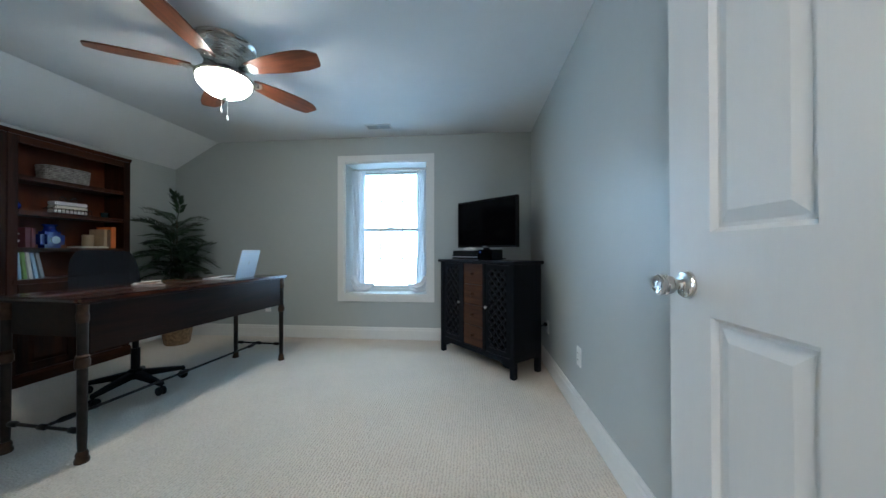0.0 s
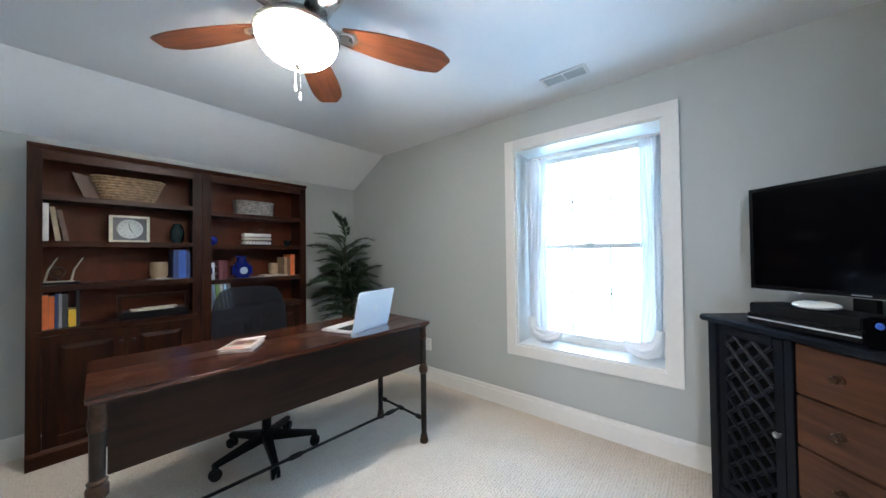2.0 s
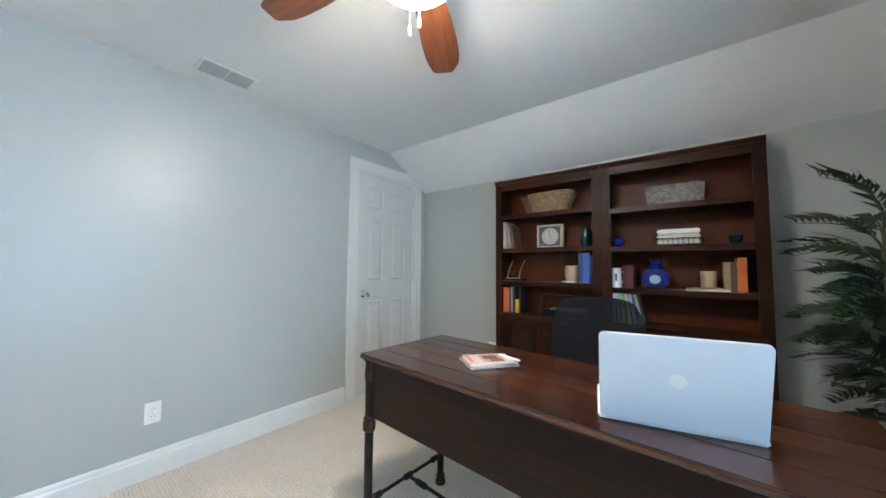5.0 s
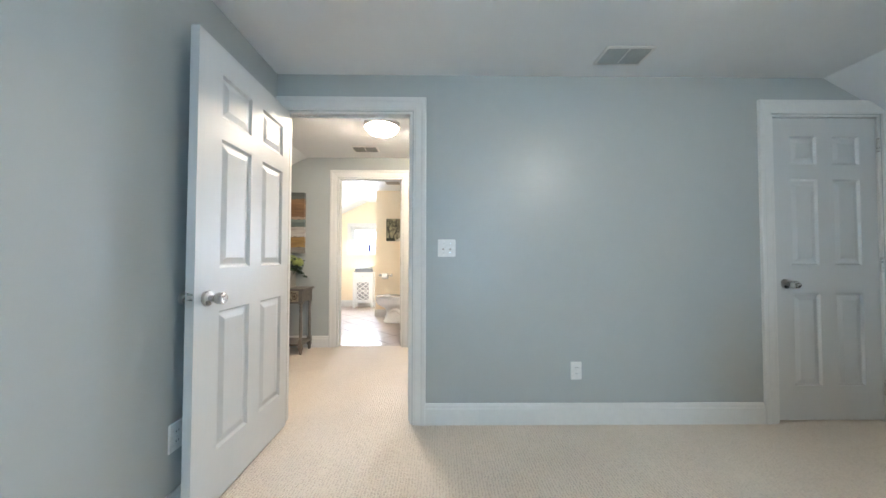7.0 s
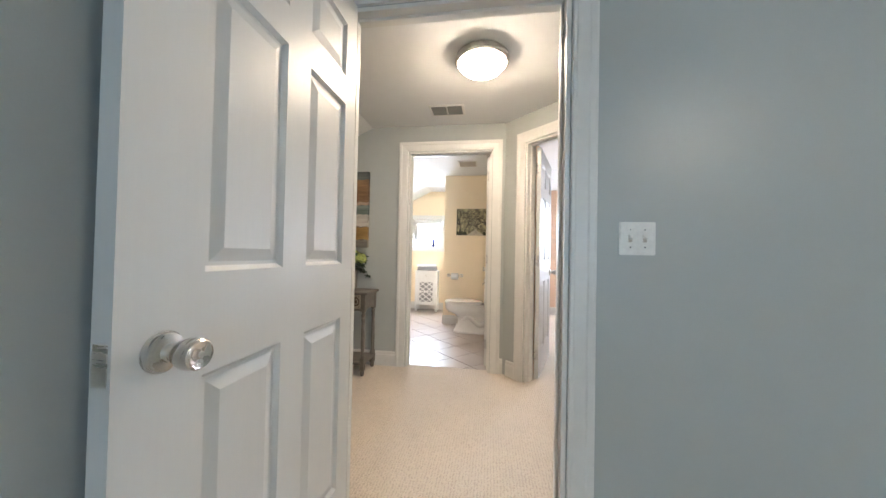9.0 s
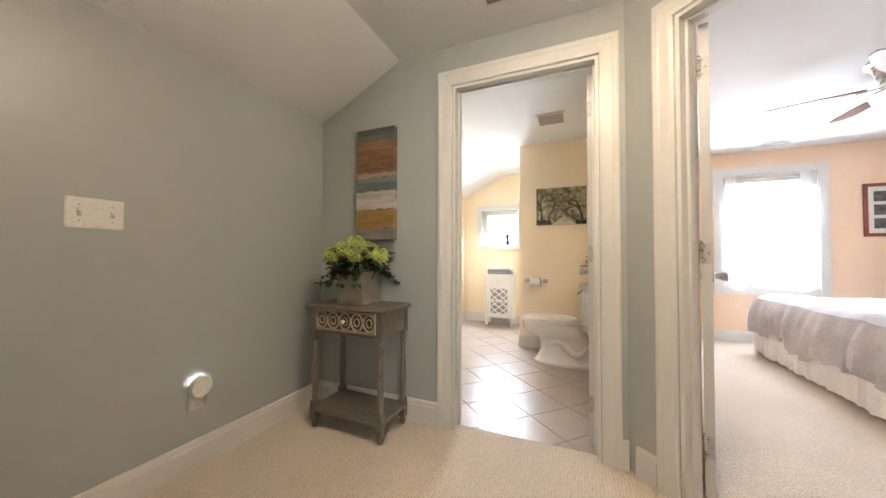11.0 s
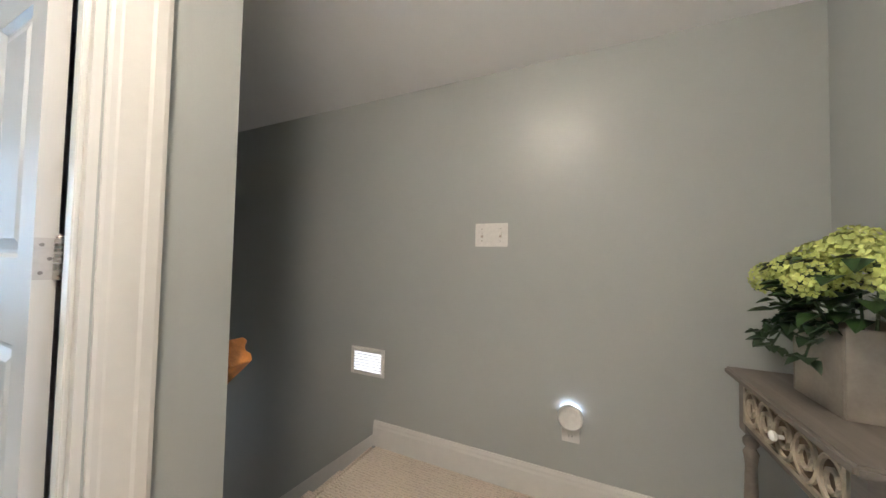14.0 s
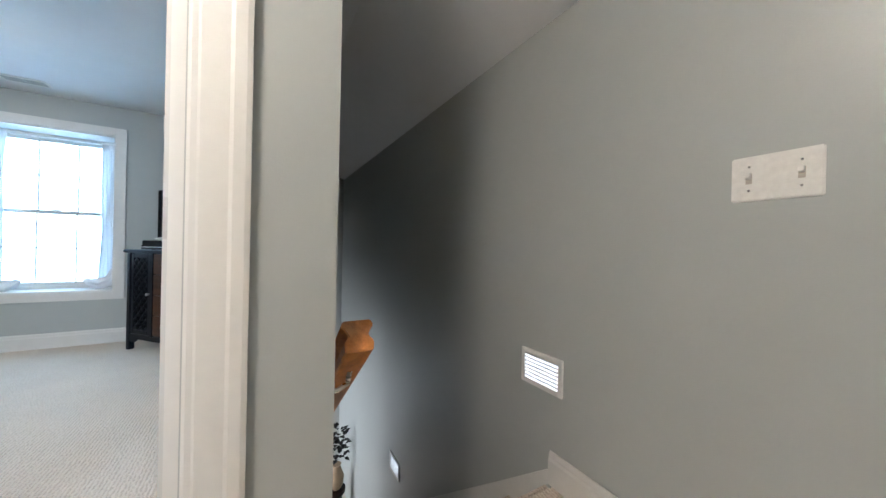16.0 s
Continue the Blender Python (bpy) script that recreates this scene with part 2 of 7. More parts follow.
class Shape:
    """Collects vertices and faces of one part."""

    def __init__(self):
        self.v, self.f = [], []

    def add(self, verts, faces, m=None):
        k = len(self.v)
        self.v += [tuple(m @ Vector(p)) if m else tuple(p) for p in verts]
        self.f += [tuple(i + k for i in q) for q in faces]
        return self

    def box(self, x0, y0, z0, x1, y1, z1, m=None):
        v = [(x, y, z) for z in (z0, z1) for x, y in ((x0, y0), (x1, y0), (x1, y1), (x0, y1))]
        return self.add(v, [(3, 2, 1, 0), (4, 5, 6, 7), (0, 1, 5, 4), (1, 2, 6, 5), (2, 3, 7, 6), (3, 0, 4, 7)], m)

    def prism(self, poly, a, b, axis="z", m=None):
        """A flat outline pulled from a to b along an axis."""
        put = {"z": lambda p, h: (p[0], p[1], h), "y": lambda p, h: (p[0], h, p[1]), "x": lambda p, h: (h, p[0], p[1])}[axis]
        k = len(poly)
        v = [put(p, a) for p in poly] + [put(p, b) for p in poly]
        f = [tuple(range(k))[::-1], tuple(range(k, 2 * k))] + [(i, (i + 1) % k, k + (i + 1) % k, k + i) for i in range(k)]
        return self.add(v, f, m)

    def lathe(self, prof, seg=24, m=None, squash=1.0):
        """(radius, height) pairs turned round z."""
        v, f = [], []
        for r, z in prof:
            v += [(r * math.cos(2 * math.pi * i / seg), r * squash * math.sin(2 * math.pi * i / seg), z) for i in range(seg)]
        for j in range(len(prof) - 1):
            for i in range(seg):
                a, b = j * seg + i, j * seg + (i + 1) % seg
                f.append((a, b, b + seg, a + seg))
        f += [tuple(range(seg))[::-1], tuple(range((len(prof) - 1) * seg, len(prof) * seg))]
        return self.add(v, f, m)

    def rod(self, p, q, r, seg=10, r2=None):
        p, q = Vector(p), Vector(q)
        d = q - p
        m = Matrix.Translation(p) @ d.to_track_quat("Z", "Y").to_matrix().to_4x4()
        return self.lathe([(r, 0), (r if r2 is None else r2, d.length)], seg, m)

    def tube(self, pts, r, seg=8):
        pts = [Vector(p) for p in pts]
        v, f = [], []
        for i, p in enumerate(pts):
            d = (pts[min(i + 1, len(pts) - 1)] - pts[max(i - 1, 0)]).normalized()
            m = d.to_track_quat("Z", "Y").to_matrix()
            rad = r[i] if isinstance(r, (list, tuple)) else r
            v += [p + m @ Vector((rad * math.cos(2 * math.pi * k / seg), rad * math.sin(2 * math.pi * k / seg), 0)) for k in range(seg)]
        for i in range(len(pts) - 1):
            for k in range(seg):
                a, b = i * seg + k, i * seg + (k + 1) % seg
                f.append((a, b, b + seg, a + seg))
        f += [tuple(range(seg))[::-1], tuple(range(len(v) - seg, len(v)))]
        return self.add(v, f)

    def ball(self, c, r, seg=12, rings=8, sz=1.0):
        prof = [(max(r * math.sin(math.pi * j / rings), 0.0005), -r * sz * math.cos(math.pi * j / rings)) for j in range(rings + 1)]
        return self.lathe(prof, seg, Matrix.Translation(c))

    def mesh(self, name, material, bevel=0.0, smooth=False, segments=2):
        me = bpy.data.meshes.new(name)
        me.from_pydata([tuple(p) for p in self.v], [], self.f)
        bm = bmesh.new()
        bm.from_mesh(me)
        bmesh.ops.recalc_face_normals(bm, faces=bm.faces)
        if bevel:
            sharp = [e for e in bm.edges if len(e.link_faces) == 2 and e.calc_face_angle(0) > 0.6]
            bmesh.ops.bevel(bm, geom=sharp, offset=bevel, segments=segments, affect="EDGES", clamp_overlap=True)
        if smooth:
            for q in bm.faces:
                q.smooth = True
        bm.to_mesh(me)
        bm.free()
        if smooth:
            me.set_sharp_from_angle(angle=radians(38))
        me.materials.append(material)
        return me


def part(name, shape, material, parent, label="", bevel=0.0, smooth=False, at=None, segments=2):
    ob = new(name, shape.mesh(name, material, bevel, smooth, segments) if isinstance(shape, Shape) else shape)
    ob.parent = parent
    if at is not None:
        ob.matrix_basis = at
    return tagged(ob, label)


def thing(name, label, category, group="", kind="", at=None):
    ob = new(name)
    ob.empty_display_size = 0.1
    if at is not None:
        ob.matrix_basis = at
    return tagged(ob, label, category, group, kind)


def single(name, shape, material, label, category, group="", kind="", bevel=0.0, smooth=False, at=None, segments=2):
    ob = new(name, shape.mesh(name, material, bevel, smooth, segments))
    if at is not None:
        ob.matrix_basis = at
    return tagged(ob, label, category, group, kind)


def structure(name, shape, material, label="", bevel=0.0, smooth=False):
    return single(name, shape, material, label or name.replace("_", " "), "structure", kind="structure", bevel=bevel, smooth=smooth)


# ---------------------------------------------------------------- the shell
H = 2.285           # flat ceiling
KNEE = 1.975        # where the slopes meet the low walls
XW, XE = -4.20, 1.166  # low walls under the slopes
YN, YS = 3.42, -4.93  # gable walls
YB = -1.772         # hall face of the bathroom wall
YD = -0.092         # hall face of the office door wall
XS = 0.2445           # stair side of the office wall


def holed(shape, u0, u1, z0, z1, v0, v1, holes, along):
    """A thick wall from u0 to u1 along x or y, with holes (a, b, low, high) right through it, as one closed piece."""
    us = sorted({u0, u1, *[h[0] for h in holes], *[h[1] for h in holes]})
    zs = sorted({z0, z1, *[h[2] for h in holes], *[h[3] for h in holes]})

    def solid(i, j):
        if not (0 <= i < len(us) - 1 and 0 <= j < len(zs) - 1):
            return False
        u, z = (us[i] + us[i + 1]) / 2, (zs[j] + zs[j + 1]) / 2
        return not any(h[0] <= u <= h[1] and h[2] <= z <= h[3] for h in holes)

    verts, index, faces = [], {}, []

    def corner(i, j, side):
        if (i, j, side) not in index:
            index[i, j, side] = len(verts)
            v = v1 if side else v0
            verts.append((us[i], v, zs[j]) if along == "x" else (v, us[i], zs[j]))
        return index[i, j, side]

    for i in range(len(us) - 1):
        for j in range(len(zs) - 1):
            if not solid(i, j):
                continue
            for side in (0, 1):
                faces.append([corner(i, j, side), corner(i + 1, j, side), corner(i + 1, j + 1, side), corner(i, j + 1, side)])
            for (di, dj), (p, q) in (((-1, 0), ((i, j), (i, j + 1))), ((1, 0), ((i + 1, j), (i + 1, j + 1))), ((0, -1), ((i, j), (i + 1, j))), ((0, 1), ((i, j + 1), (i + 1, j + 1)))):
                if not solid(i + di, j + dj):
                    faces.append([corner(*p, 0), corner(*q, 0), corner(*q, 1), corner(*p, 1)])
    return shape.add(verts, faces)


DOOR = (-0.895, -0.043)       # office doorway
CLOSET = (-4.03, -3.285)
BATH = (-0.63, 0.16)        # bathroom doorway
WIN = (-2.09, -1.135, 0.50, 2.00)
BWIN = (0.30, 0.88, 1.19, 1.75)
DWIN = (-3.03, -2.16, 0.66, 2.01)

structure("wall_office_doors", holed(Shape(), XW - 0.1, XS, 0, 2.5, YD, 0, [(*DOOR, 0, 2.04), (*CLOSET, 0, 2.04)], "x"), WALL_GREY, "grey-green painted wall with two doorways")
structure("wall_office_window", holed(Shape(), XW - 0.1, XS, 0, 2.5, YN, YN + 0.34, [WIN], "x"), WALL_GREY, "grey-green painted wall with a deep window")
structure("wall_office_east", Shape().prism([(0, -2.6), (2.55, -2.6), (2.55, -0.45), (YN, -0.45), (YN, 2.5), (0, 2.5)], 0, XS, "x"), WALL_GREY, "grey-green painted wall beside the stairs")
structure("wall_west", Shape().box(XW - 0.12, -0.12, 0, XW, YN, 2.3), WALL_GREY, "low grey-green wall under the sloping ceiling")
structure("wall_hall_east", Shape().box(XE, -1.86, -2.6, XE + 0.12, YN + 0.8, 2.3), WALL_GREY, "low grey wall running down the stairs")
structure("wall_bath", holed(Shape(), -0.95, XE, 0, 2.5, YB - 0.06, YB, [(*BATH, 0, 2.04)], "x"), WALL_GREY, "grey painted wall with the bathroom doorway")
structure("wall_bath_inner", holed(Shape(), -0.95, XE, 0, 2.5, YB - 0.12, YB - 0.06, [(*BATH, 0, 2.04)], "x"), WALL_CREAM, "cream painted bathroom wall round the doorway")
structure("wall_bath_east", Shape().box(XE, YS, 0, XE + 0.12, -1.86, 2.3), WALL_CREAM, "low cream bathroom wall under the slope")
structure("wall_bath_gable", holed(Shape(), -1.06, XE + 0.12, 0, 2.5, YS - 0.16, YS, [BWIN], "x"), WALL_CREAM, "cream bathroom gable wall with a small window")
structure("wall_bedroom_gable", holed(Shape(), XW - 0.12, -1.06, 0, 2.5, YS - 0.16, YS, [DWIN], "x"), WALL_PEACH, "peach bedroom gable wall with a tall window")
structure("wall_toilet", Shape().box(-0.76, -3.82, 0, 0.08, -3.70, 2.5), WALL_CREAM, "cream painted partition wall beside the toilet")
structure("wall_bath_west", Shape().box(-1.0, YS, 0, -0.76, -1.86, 2.5), WALL_CREAM, "cream painted bathroom wall behind the toilet")
structure("wall_bedroom_east", Shape().box(-1.06, YS, 0, -1.0, -1.86, 2.5), WALL_PEACH, "peach bedroom wall")
structure("wall_bedroom_west", Shape().box(XW - 0.12, YS, 0, XW, -0.12, 2.3), WALL_PEACH, "low peach bedroom wall under the slope")
structure("wall_bedroom_north", Shape().box(XW, -0.16, 0, -1.71, YD - 0.002, 2.5), WALL_PEACH, "peach bedroom wall")
structure("wall_hall_west", Shape().box(-1.71, -0.92, 0, -1.60, YD - 0.002, 2.5), WALL_GREY, "grey hall wall")

# diagonal wall with the bedroom doorway: local x runs along it from the bathroom corner, local y into the bedroom
DIAG = pose(-0.78, -1.74, 0, 0, 0, 135)
BED = (0.19, 0.95)


def diagonal(name, v0, v1, material, label):
    s = holed(Shape(), -0.08, 1.16, 0, 2.5, v0, v1, [(*BED, 0, 2.04)], "x")
    ob = structure(name, s, material, label)
    ob.matrix_basis = DIAG
    return ob


diagonal("wall_diagonal_hall", 0.0, 0.05, WALL_GREY, "grey slanting hall wall with the bedroom doorway")
diagonal("wall_diagonal_bedroom", 0.05, 0.11, WALL_PEACH, "peach slanting bedroom wall round the doorway")

s = Shape().box(XW, -0.06, -0.1, 0.0, YN, 0).box(XW, YS, -0.1, -1.0, -0.06, 0).box(-1.0, YB - 0.06, -0.1, XE, -0.06, 0).box(XS, -0.06, -0.1, XE, 0.037, 0)
structure("floor", s, CARPET, "cream looped carpet floor")


def pitched(name, poly, y0, y1, material, label):
    return structure(name, Shape().prism(poly, y0, y1, "y"), material, label)


west = [(XW - 0.15, KNEE - 0.0775), (-3.65, H), (0.02, H), (0.02, H + 0.12), (-3.68, H + 0.12), (XW - 0.15, KNEE + 0.06)]
pitched("ceiling_office", west, 0.0, YN, CEILING, "white ceiling sloping down to the low wall")
east = [(-1.75, H), (0.53, H), (XE + 0.15, KNEE - 0.075), (XE + 0.15, KNEE + 0.06), (0.56, H + 0.12), (-1.75, H + 0.12)]
pitched("ceiling_hall", east, YB - 0.02, -0.06, CEILING, "white hall ceiling with a slope over the stair side")
stairs_roof = [(XS - 0.01, H), (0.53, H), (XE + 0.15, KNEE - 0.075), (XE + 0.15, KNEE + 0.06), (0.56, H + 0.12), (XS - 0.01, H + 0.12)]
pitched("ceiling_stairs", stairs_roof, -0.06, YN + 0.7, CEILING, "white sloping ceiling over the stairs")
bath_roof = [(-1.03, H), (0.53, H), (XE + 0.15, KNEE - 0.075), (XE + 0.15, KNEE + 0.06), (0.56, H + 0.12), (-1.03, H + 0.12)]
pitched("ceiling_bath", bath_roof, YS - 0.1, YB - 0.022, CEILING, "white bathroom ceiling with a slope")
bed_roof = [(XW - 0.15, KNEE - 0.0735), (-3.65, H + 0.004), (-1.03, H + 0.004), (-1.03, H + 0.12), (-3.68, H + 0.12), (XW - 0.15, KNEE + 0.06)]
pitched("ceiling_bedroom", bed_roof, YS - 0.1, -0.06, CEILING, "white bedroom ceiling with a slope")
structure("roof_cover", Shape().box(XW - 0.3, YS - 0.3, 2.52, XE + 0.3, YN + 0.9, 2.6), CEILING, "plain attic deck closing the house")

# ---------------------------------------------------------------- trim


def baseboard(name, p, q, material=TRIM, height=0.135):
    """A moulded board along the floor from p to q; the room lies to the left of the way from p to q."""
    p, q = Vector((*p, 0)), Vector((*q, 0))
    d = q - p
    prof = [(0, 0), (0.015, 0), (0.015, height - 0.035), (0.011, height - 0.025), (0.011, height - 0.014), (0.006, height), (0, height)]
    m = Matrix.Translation(p) @ Matrix.Rotation(math.atan2(d.y, d.x), 4, "Z")
    ob = structure(name, Shape().prism(prof, 0, d.length, "x"), material, "white moulded baseboard along the wall")
    ob.matrix_basis = m
    return ob


baseboard("baseboard", (-3.19, 0.0), (-0.985, 0.0))
baseboard("baseboard", (0.0, 0.0), (0.0, YN))
baseboard("baseboard", (0.0, YN), (XW, YN))
baseboard("baseboard", (XW, YN), (XW, 0.0))
baseboard("baseboard", (XW, 0.0), (-4.11, 0.0))
baseboard("baseboard", (XS, YD), (0.049, YD))
baseboard("baseboard", (XE, YB), (XE, 0.06))
baseboard("baseboard", (0.247, YB), (XE, YB))
baseboard("baseboard", (-0.748, YB), (-0.718, YB))
b = baseboard("baseboard", (0, 0), (0.095, 0))
b.matrix_basis = pose(-0.78 - 0.095 * 0.7071, -1.74 + 0.095 * 0.7071, 0, 0, 0, -45)
baseboard("baseboard", (XE, YS), (XE, -1.86))
baseboard("baseboard", (-0.76, YS), (XE, YS))
baseboard("baseboard", (-0.76, -3.70), (0.08, -3.70))
baseboard("baseboard", (0.08, -3.70), (0.08, -3.82))
baseboard("baseboard", (XW, YS), (-1.06, YS))
baseboard("baseboard", (XW, -0.16), (XW, YS))

IRONISH = surface("screw_steel", (0.28, 0.27, 0.26), 0.4, 0.9)
PROFILE = [(0.0, 0.0), (0.0, 0.009), (0.005, 0.0115), (0.013, 0.012), (0.017, 0.0135), (0.036, 0.0150), (0.055, 0.0165), (0.061, 0.0195), (0.078, 0.0205), (0.086, 0.018), (0.086, 0.0)]


def casing_sides(w, h, out, y, wide=1.0):
    """Left leg, right leg and head of a moulded casing round an opening 0..w, 0..h; out: +1 or -1 for the way it stands proud."""
    legs = []
    outline = [(a * wide, d) for a, d in PROFILE]
    k = len(PROFILE)
    ring = [(i, (i + 1) % k, k + (i + 1) % k, k + i) for i in range(k)] + [tuple(range(k)), tuple(range(k, 2 * k))]
    for x, sgn in ((0, -1), (w, 1)):
        v = [(x + sgn * (a + 0.004), y + out * d, 0) for a, d in outline] + [(x + sgn * (a + 0.004), y + out * d, h + 0.004 + a) for a, d in outline]
        legs.append(Shape().add(v, ring))
    v = [(-a - 0.004, y + out * d, h + 0.004 + a) for a, d in outline] + [(w + a + 0.004, y + out * d, h + 0.004 + a) for a, d in outline]
    return legs[0], legs[1], Shape().add(v, ring)


def door_frame(name, at, w, depth, h=2.04, wide=1.0, stop=0.038):
    """Jamb with stops, and casings on both faces; local x across the opening, local y through the wall."""
    f = thing(name, "white moulded door casing and jamb", "door frame", kind="structure", at=at)
    for out, y in ((-1, 0.0), (1, depth)):
        a, b, c = casing_sides(w, h, out, y, wide if out > 0 else 1.0)
        part("casing_leg", a, TRIM, f)
        part("casing_leg", b, TRIM, f)
        part("casing_head", c, TRIM, f)
    t = 0.016
    part("jamb", Shape().box(0, 0.001, 0, t, depth - 0.001, h), TRIM, f)
    part("jamb", Shape().box(w - t, 0.001, 0, w, depth - 0.001, h), TRIM, f)
    part("jamb_head", Shape().box(t, 0.001, h - t, w - t, depth - 0.001, h), TRIM, f)
    a, b, k = stop, stop + 0.034, 0.011
    part("door_stop", Shape().box(t, a, 0, t + k, b, h - t), TRIM, f, bevel=0.003)
    part("door_stop", Shape().box(w - t - k, a, 0, w - t, b, h - t), TRIM, f, bevel=0.003)
    part("door_stop", Shape().box(t + k, a, h - t - k, w - t - k, b, h - t), TRIM, f, bevel=0.003)
    return f


def sloped_panel(x0, z0, x1, z1, half):
    """A raised panel: flat groove, sloping border and raised field, on both faces of the leaf."""
    s = Shape()
    for sg in (-1, 1):
        rings = [(0.0, half - 0.001), (0.010, half - 0.011), (0.018, half - 0.011), (0.045, half - 0.003)]
        v = []
        for inset, y in rings:
            v += [(x0 + inset, sg * y, z0 + inset), (x1 - inset, sg * y, z0 + inset), (x1 - inset, sg * y, z1 - inset), (x0 + inset, sg * y, z1 - inset)]
        f = [(4 * r + i, 4 * r + (i + 1) % 4, 4 * r + 4 + (i + 1) % 4, 4 * r + 4 + i) for r in range(3) for i in range(4)] + [(12, 13, 14, 15)]
        s.add(v, f)
    return s


def knob_set(parent, x, z, half):
    for sg in (-1, 1):
        m = pose(x, sg * half, z, 90 if sg < 0 else -90)
        part("rosette", Shape().lathe([(0.034, 0.0), (0.034, 0.005), (0.030, 0.011), (0.016, 0.014)], 24), NICKEL, parent, "satin nickel rosette", smooth=True, at=m)
        part("knob", Shape().lathe([(0.015, 0.010), (0.0135, 0.022), (0.0145, 0.030), (0.021, 0.038), (0.0245, 0.048), (0.0255, 0.062), (0.025, 0.070), (0.021, 0.074), (0.018, 0.0725), (0.006, 0.0725), (0.004, 0.0745), (0.001, 0.0745)], 24), NICKEL, parent, "satin nickel door knob", smooth=True, at=m)


def panel_door(name, label, w, at, h=2.02, knob=True, knob_side=1, hinge_y=0, shift=0.0):
    """Six-panel leaf, hinged at local x = 0, 35 mm thick round y = 0."""
    d = thing(name, label, "door", kind="structure", at=at)
    half = 0.0175
    st = 0.115 if w > 0.7 else 0.105
    mid = 0.105
    cols = [(st + shift, (w - mid) / 2 + shift), ((w + mid) / 2 + shift, w - st + shift)]
    rows = [(0.235, 0.840), (1.030, 1.605), (1.705, 1.895)]
    frame_ = Shape()
    xs = [0, cols[0][0], cols[0][1], cols[1][0], cols[1][1], w]
    zs = [0.012, *[z for r in rows for z in r], h]
    for i in range(5):
        for j in range(7):
            if i in (1, 3) and j in (1, 3, 5):
                continue
            frame_.box(xs[i], -half, zs[j], xs[i + 1], half, zs[j + 1])
    # weld the grid into stiles and rails
    me = frame_.mesh("leaf", DOORPAINT)
    part("leaf", me, DOORPAINT, d)
    for r in rows:
        for c in cols:
            part("panel", sloped_panel(c[0], r[0], c[1], r[1], half), DOORPAINT, d)
    if knob:
        knob_set(d, w - 0.07 if knob_side > 0 else 0.07, 0.905, half)
        part("latch_plate", Shape().box(w, -0.012, 0.875, w + 0.0015, 0.012, 0.935), NICKEL, d, "nickel latch plate")
    for z in (0.22, 1.03, 1.83):
        hg = Shape()
        for k in range(5):
            hg.lathe([(0.008, 0), (0.008, 0.0165)], 12, pose(-0.007, hinge_y, z - 0.045 + k * 0.018))
        hg.lathe([(0.005, 0), (0.007, 0.004), (0.003, 0.010)], 10, pose(-0.007, hinge_y, z + 0.045))
        ob = part("hinge", hg, NICKEL, d, "satin nickel butt hinge")
        lf = Shape().box(-0.0015, -0.015, z - 0.045, 0.0, 0.017, z + 0.045)
        part("hinge_leaf", lf, STEEL, ob)
        for dz in (-0.03, 0, 0.03):
            part("screw", Shape().lathe([(0.004, 0), (0.003, 0.001)], 8, pose(-0.0015, 0.006 * (1 if dz else -1), z + dz, 0, -90)), IRONISH, ob)
    return d


# office door: hinged beside the stair wall, standing open against the east wall
door_frame("door_trim_office", pose(DOOR[1], 0, 0, 0, 0, 180), DOOR[1] - DOOR[0], -YD, wide=1.24)
panel_door("door_1", "white six-panel door standing open against the wall", 0.785, pose(-0.061, 0.023, 0, 0, 0, 90.3) @ pose(0, 0.0175, 0), hinge_y=-0.0175, shift=-0.030)
# closet door, closed
door_frame("door_trim_closet", pose(CLOSET[1], 0, 0, 0, 0, 180), CLOSET[1] - CLOSET[0], 0.12)
panel_door("door_2", "white six-panel closet door, closed", CLOSET[1] - CLOSET[0] - 0.04, pose(CLOSET[0] + 0.02, -0.030, 0), hinge_y=0.026)
structure("wall_closet_back", Shape().box(CLOSET[0] - 0.1, -0.19, 0, CLOSET[1] + 0.1, -0.165, 2.2), WALL_PEACH, "plain board behind the closet door")
# bathroom door, open inwards
door_frame("door_trim_bath", pose(BATH[1], YB, 0, 0, 0, 180), BATH[1] - BATH[0], 0.12, stop=0.048)
panel_door("door_3", "white six-panel bathroom door standing open", 0.755, pose(BATH[0] + 0.032, YB - 0.140, 0, 0, 0, -93) @ pose(0, 0.0, 0), hinge_y=-0.0175)
# bedroom door, open inwards
door_frame("door_trim_bedroom", DIAG @ pose(BED[0], 0, 0), BED[1] - BED[0], 0.11, stop=0.038)
panel_door("door_4", "white six-panel bedroom door standing open", 0.735, DIAG @ pose(BED[0] + 0.034, 0.132, 0, 0, 0, 118), hinge_y=0.0175)


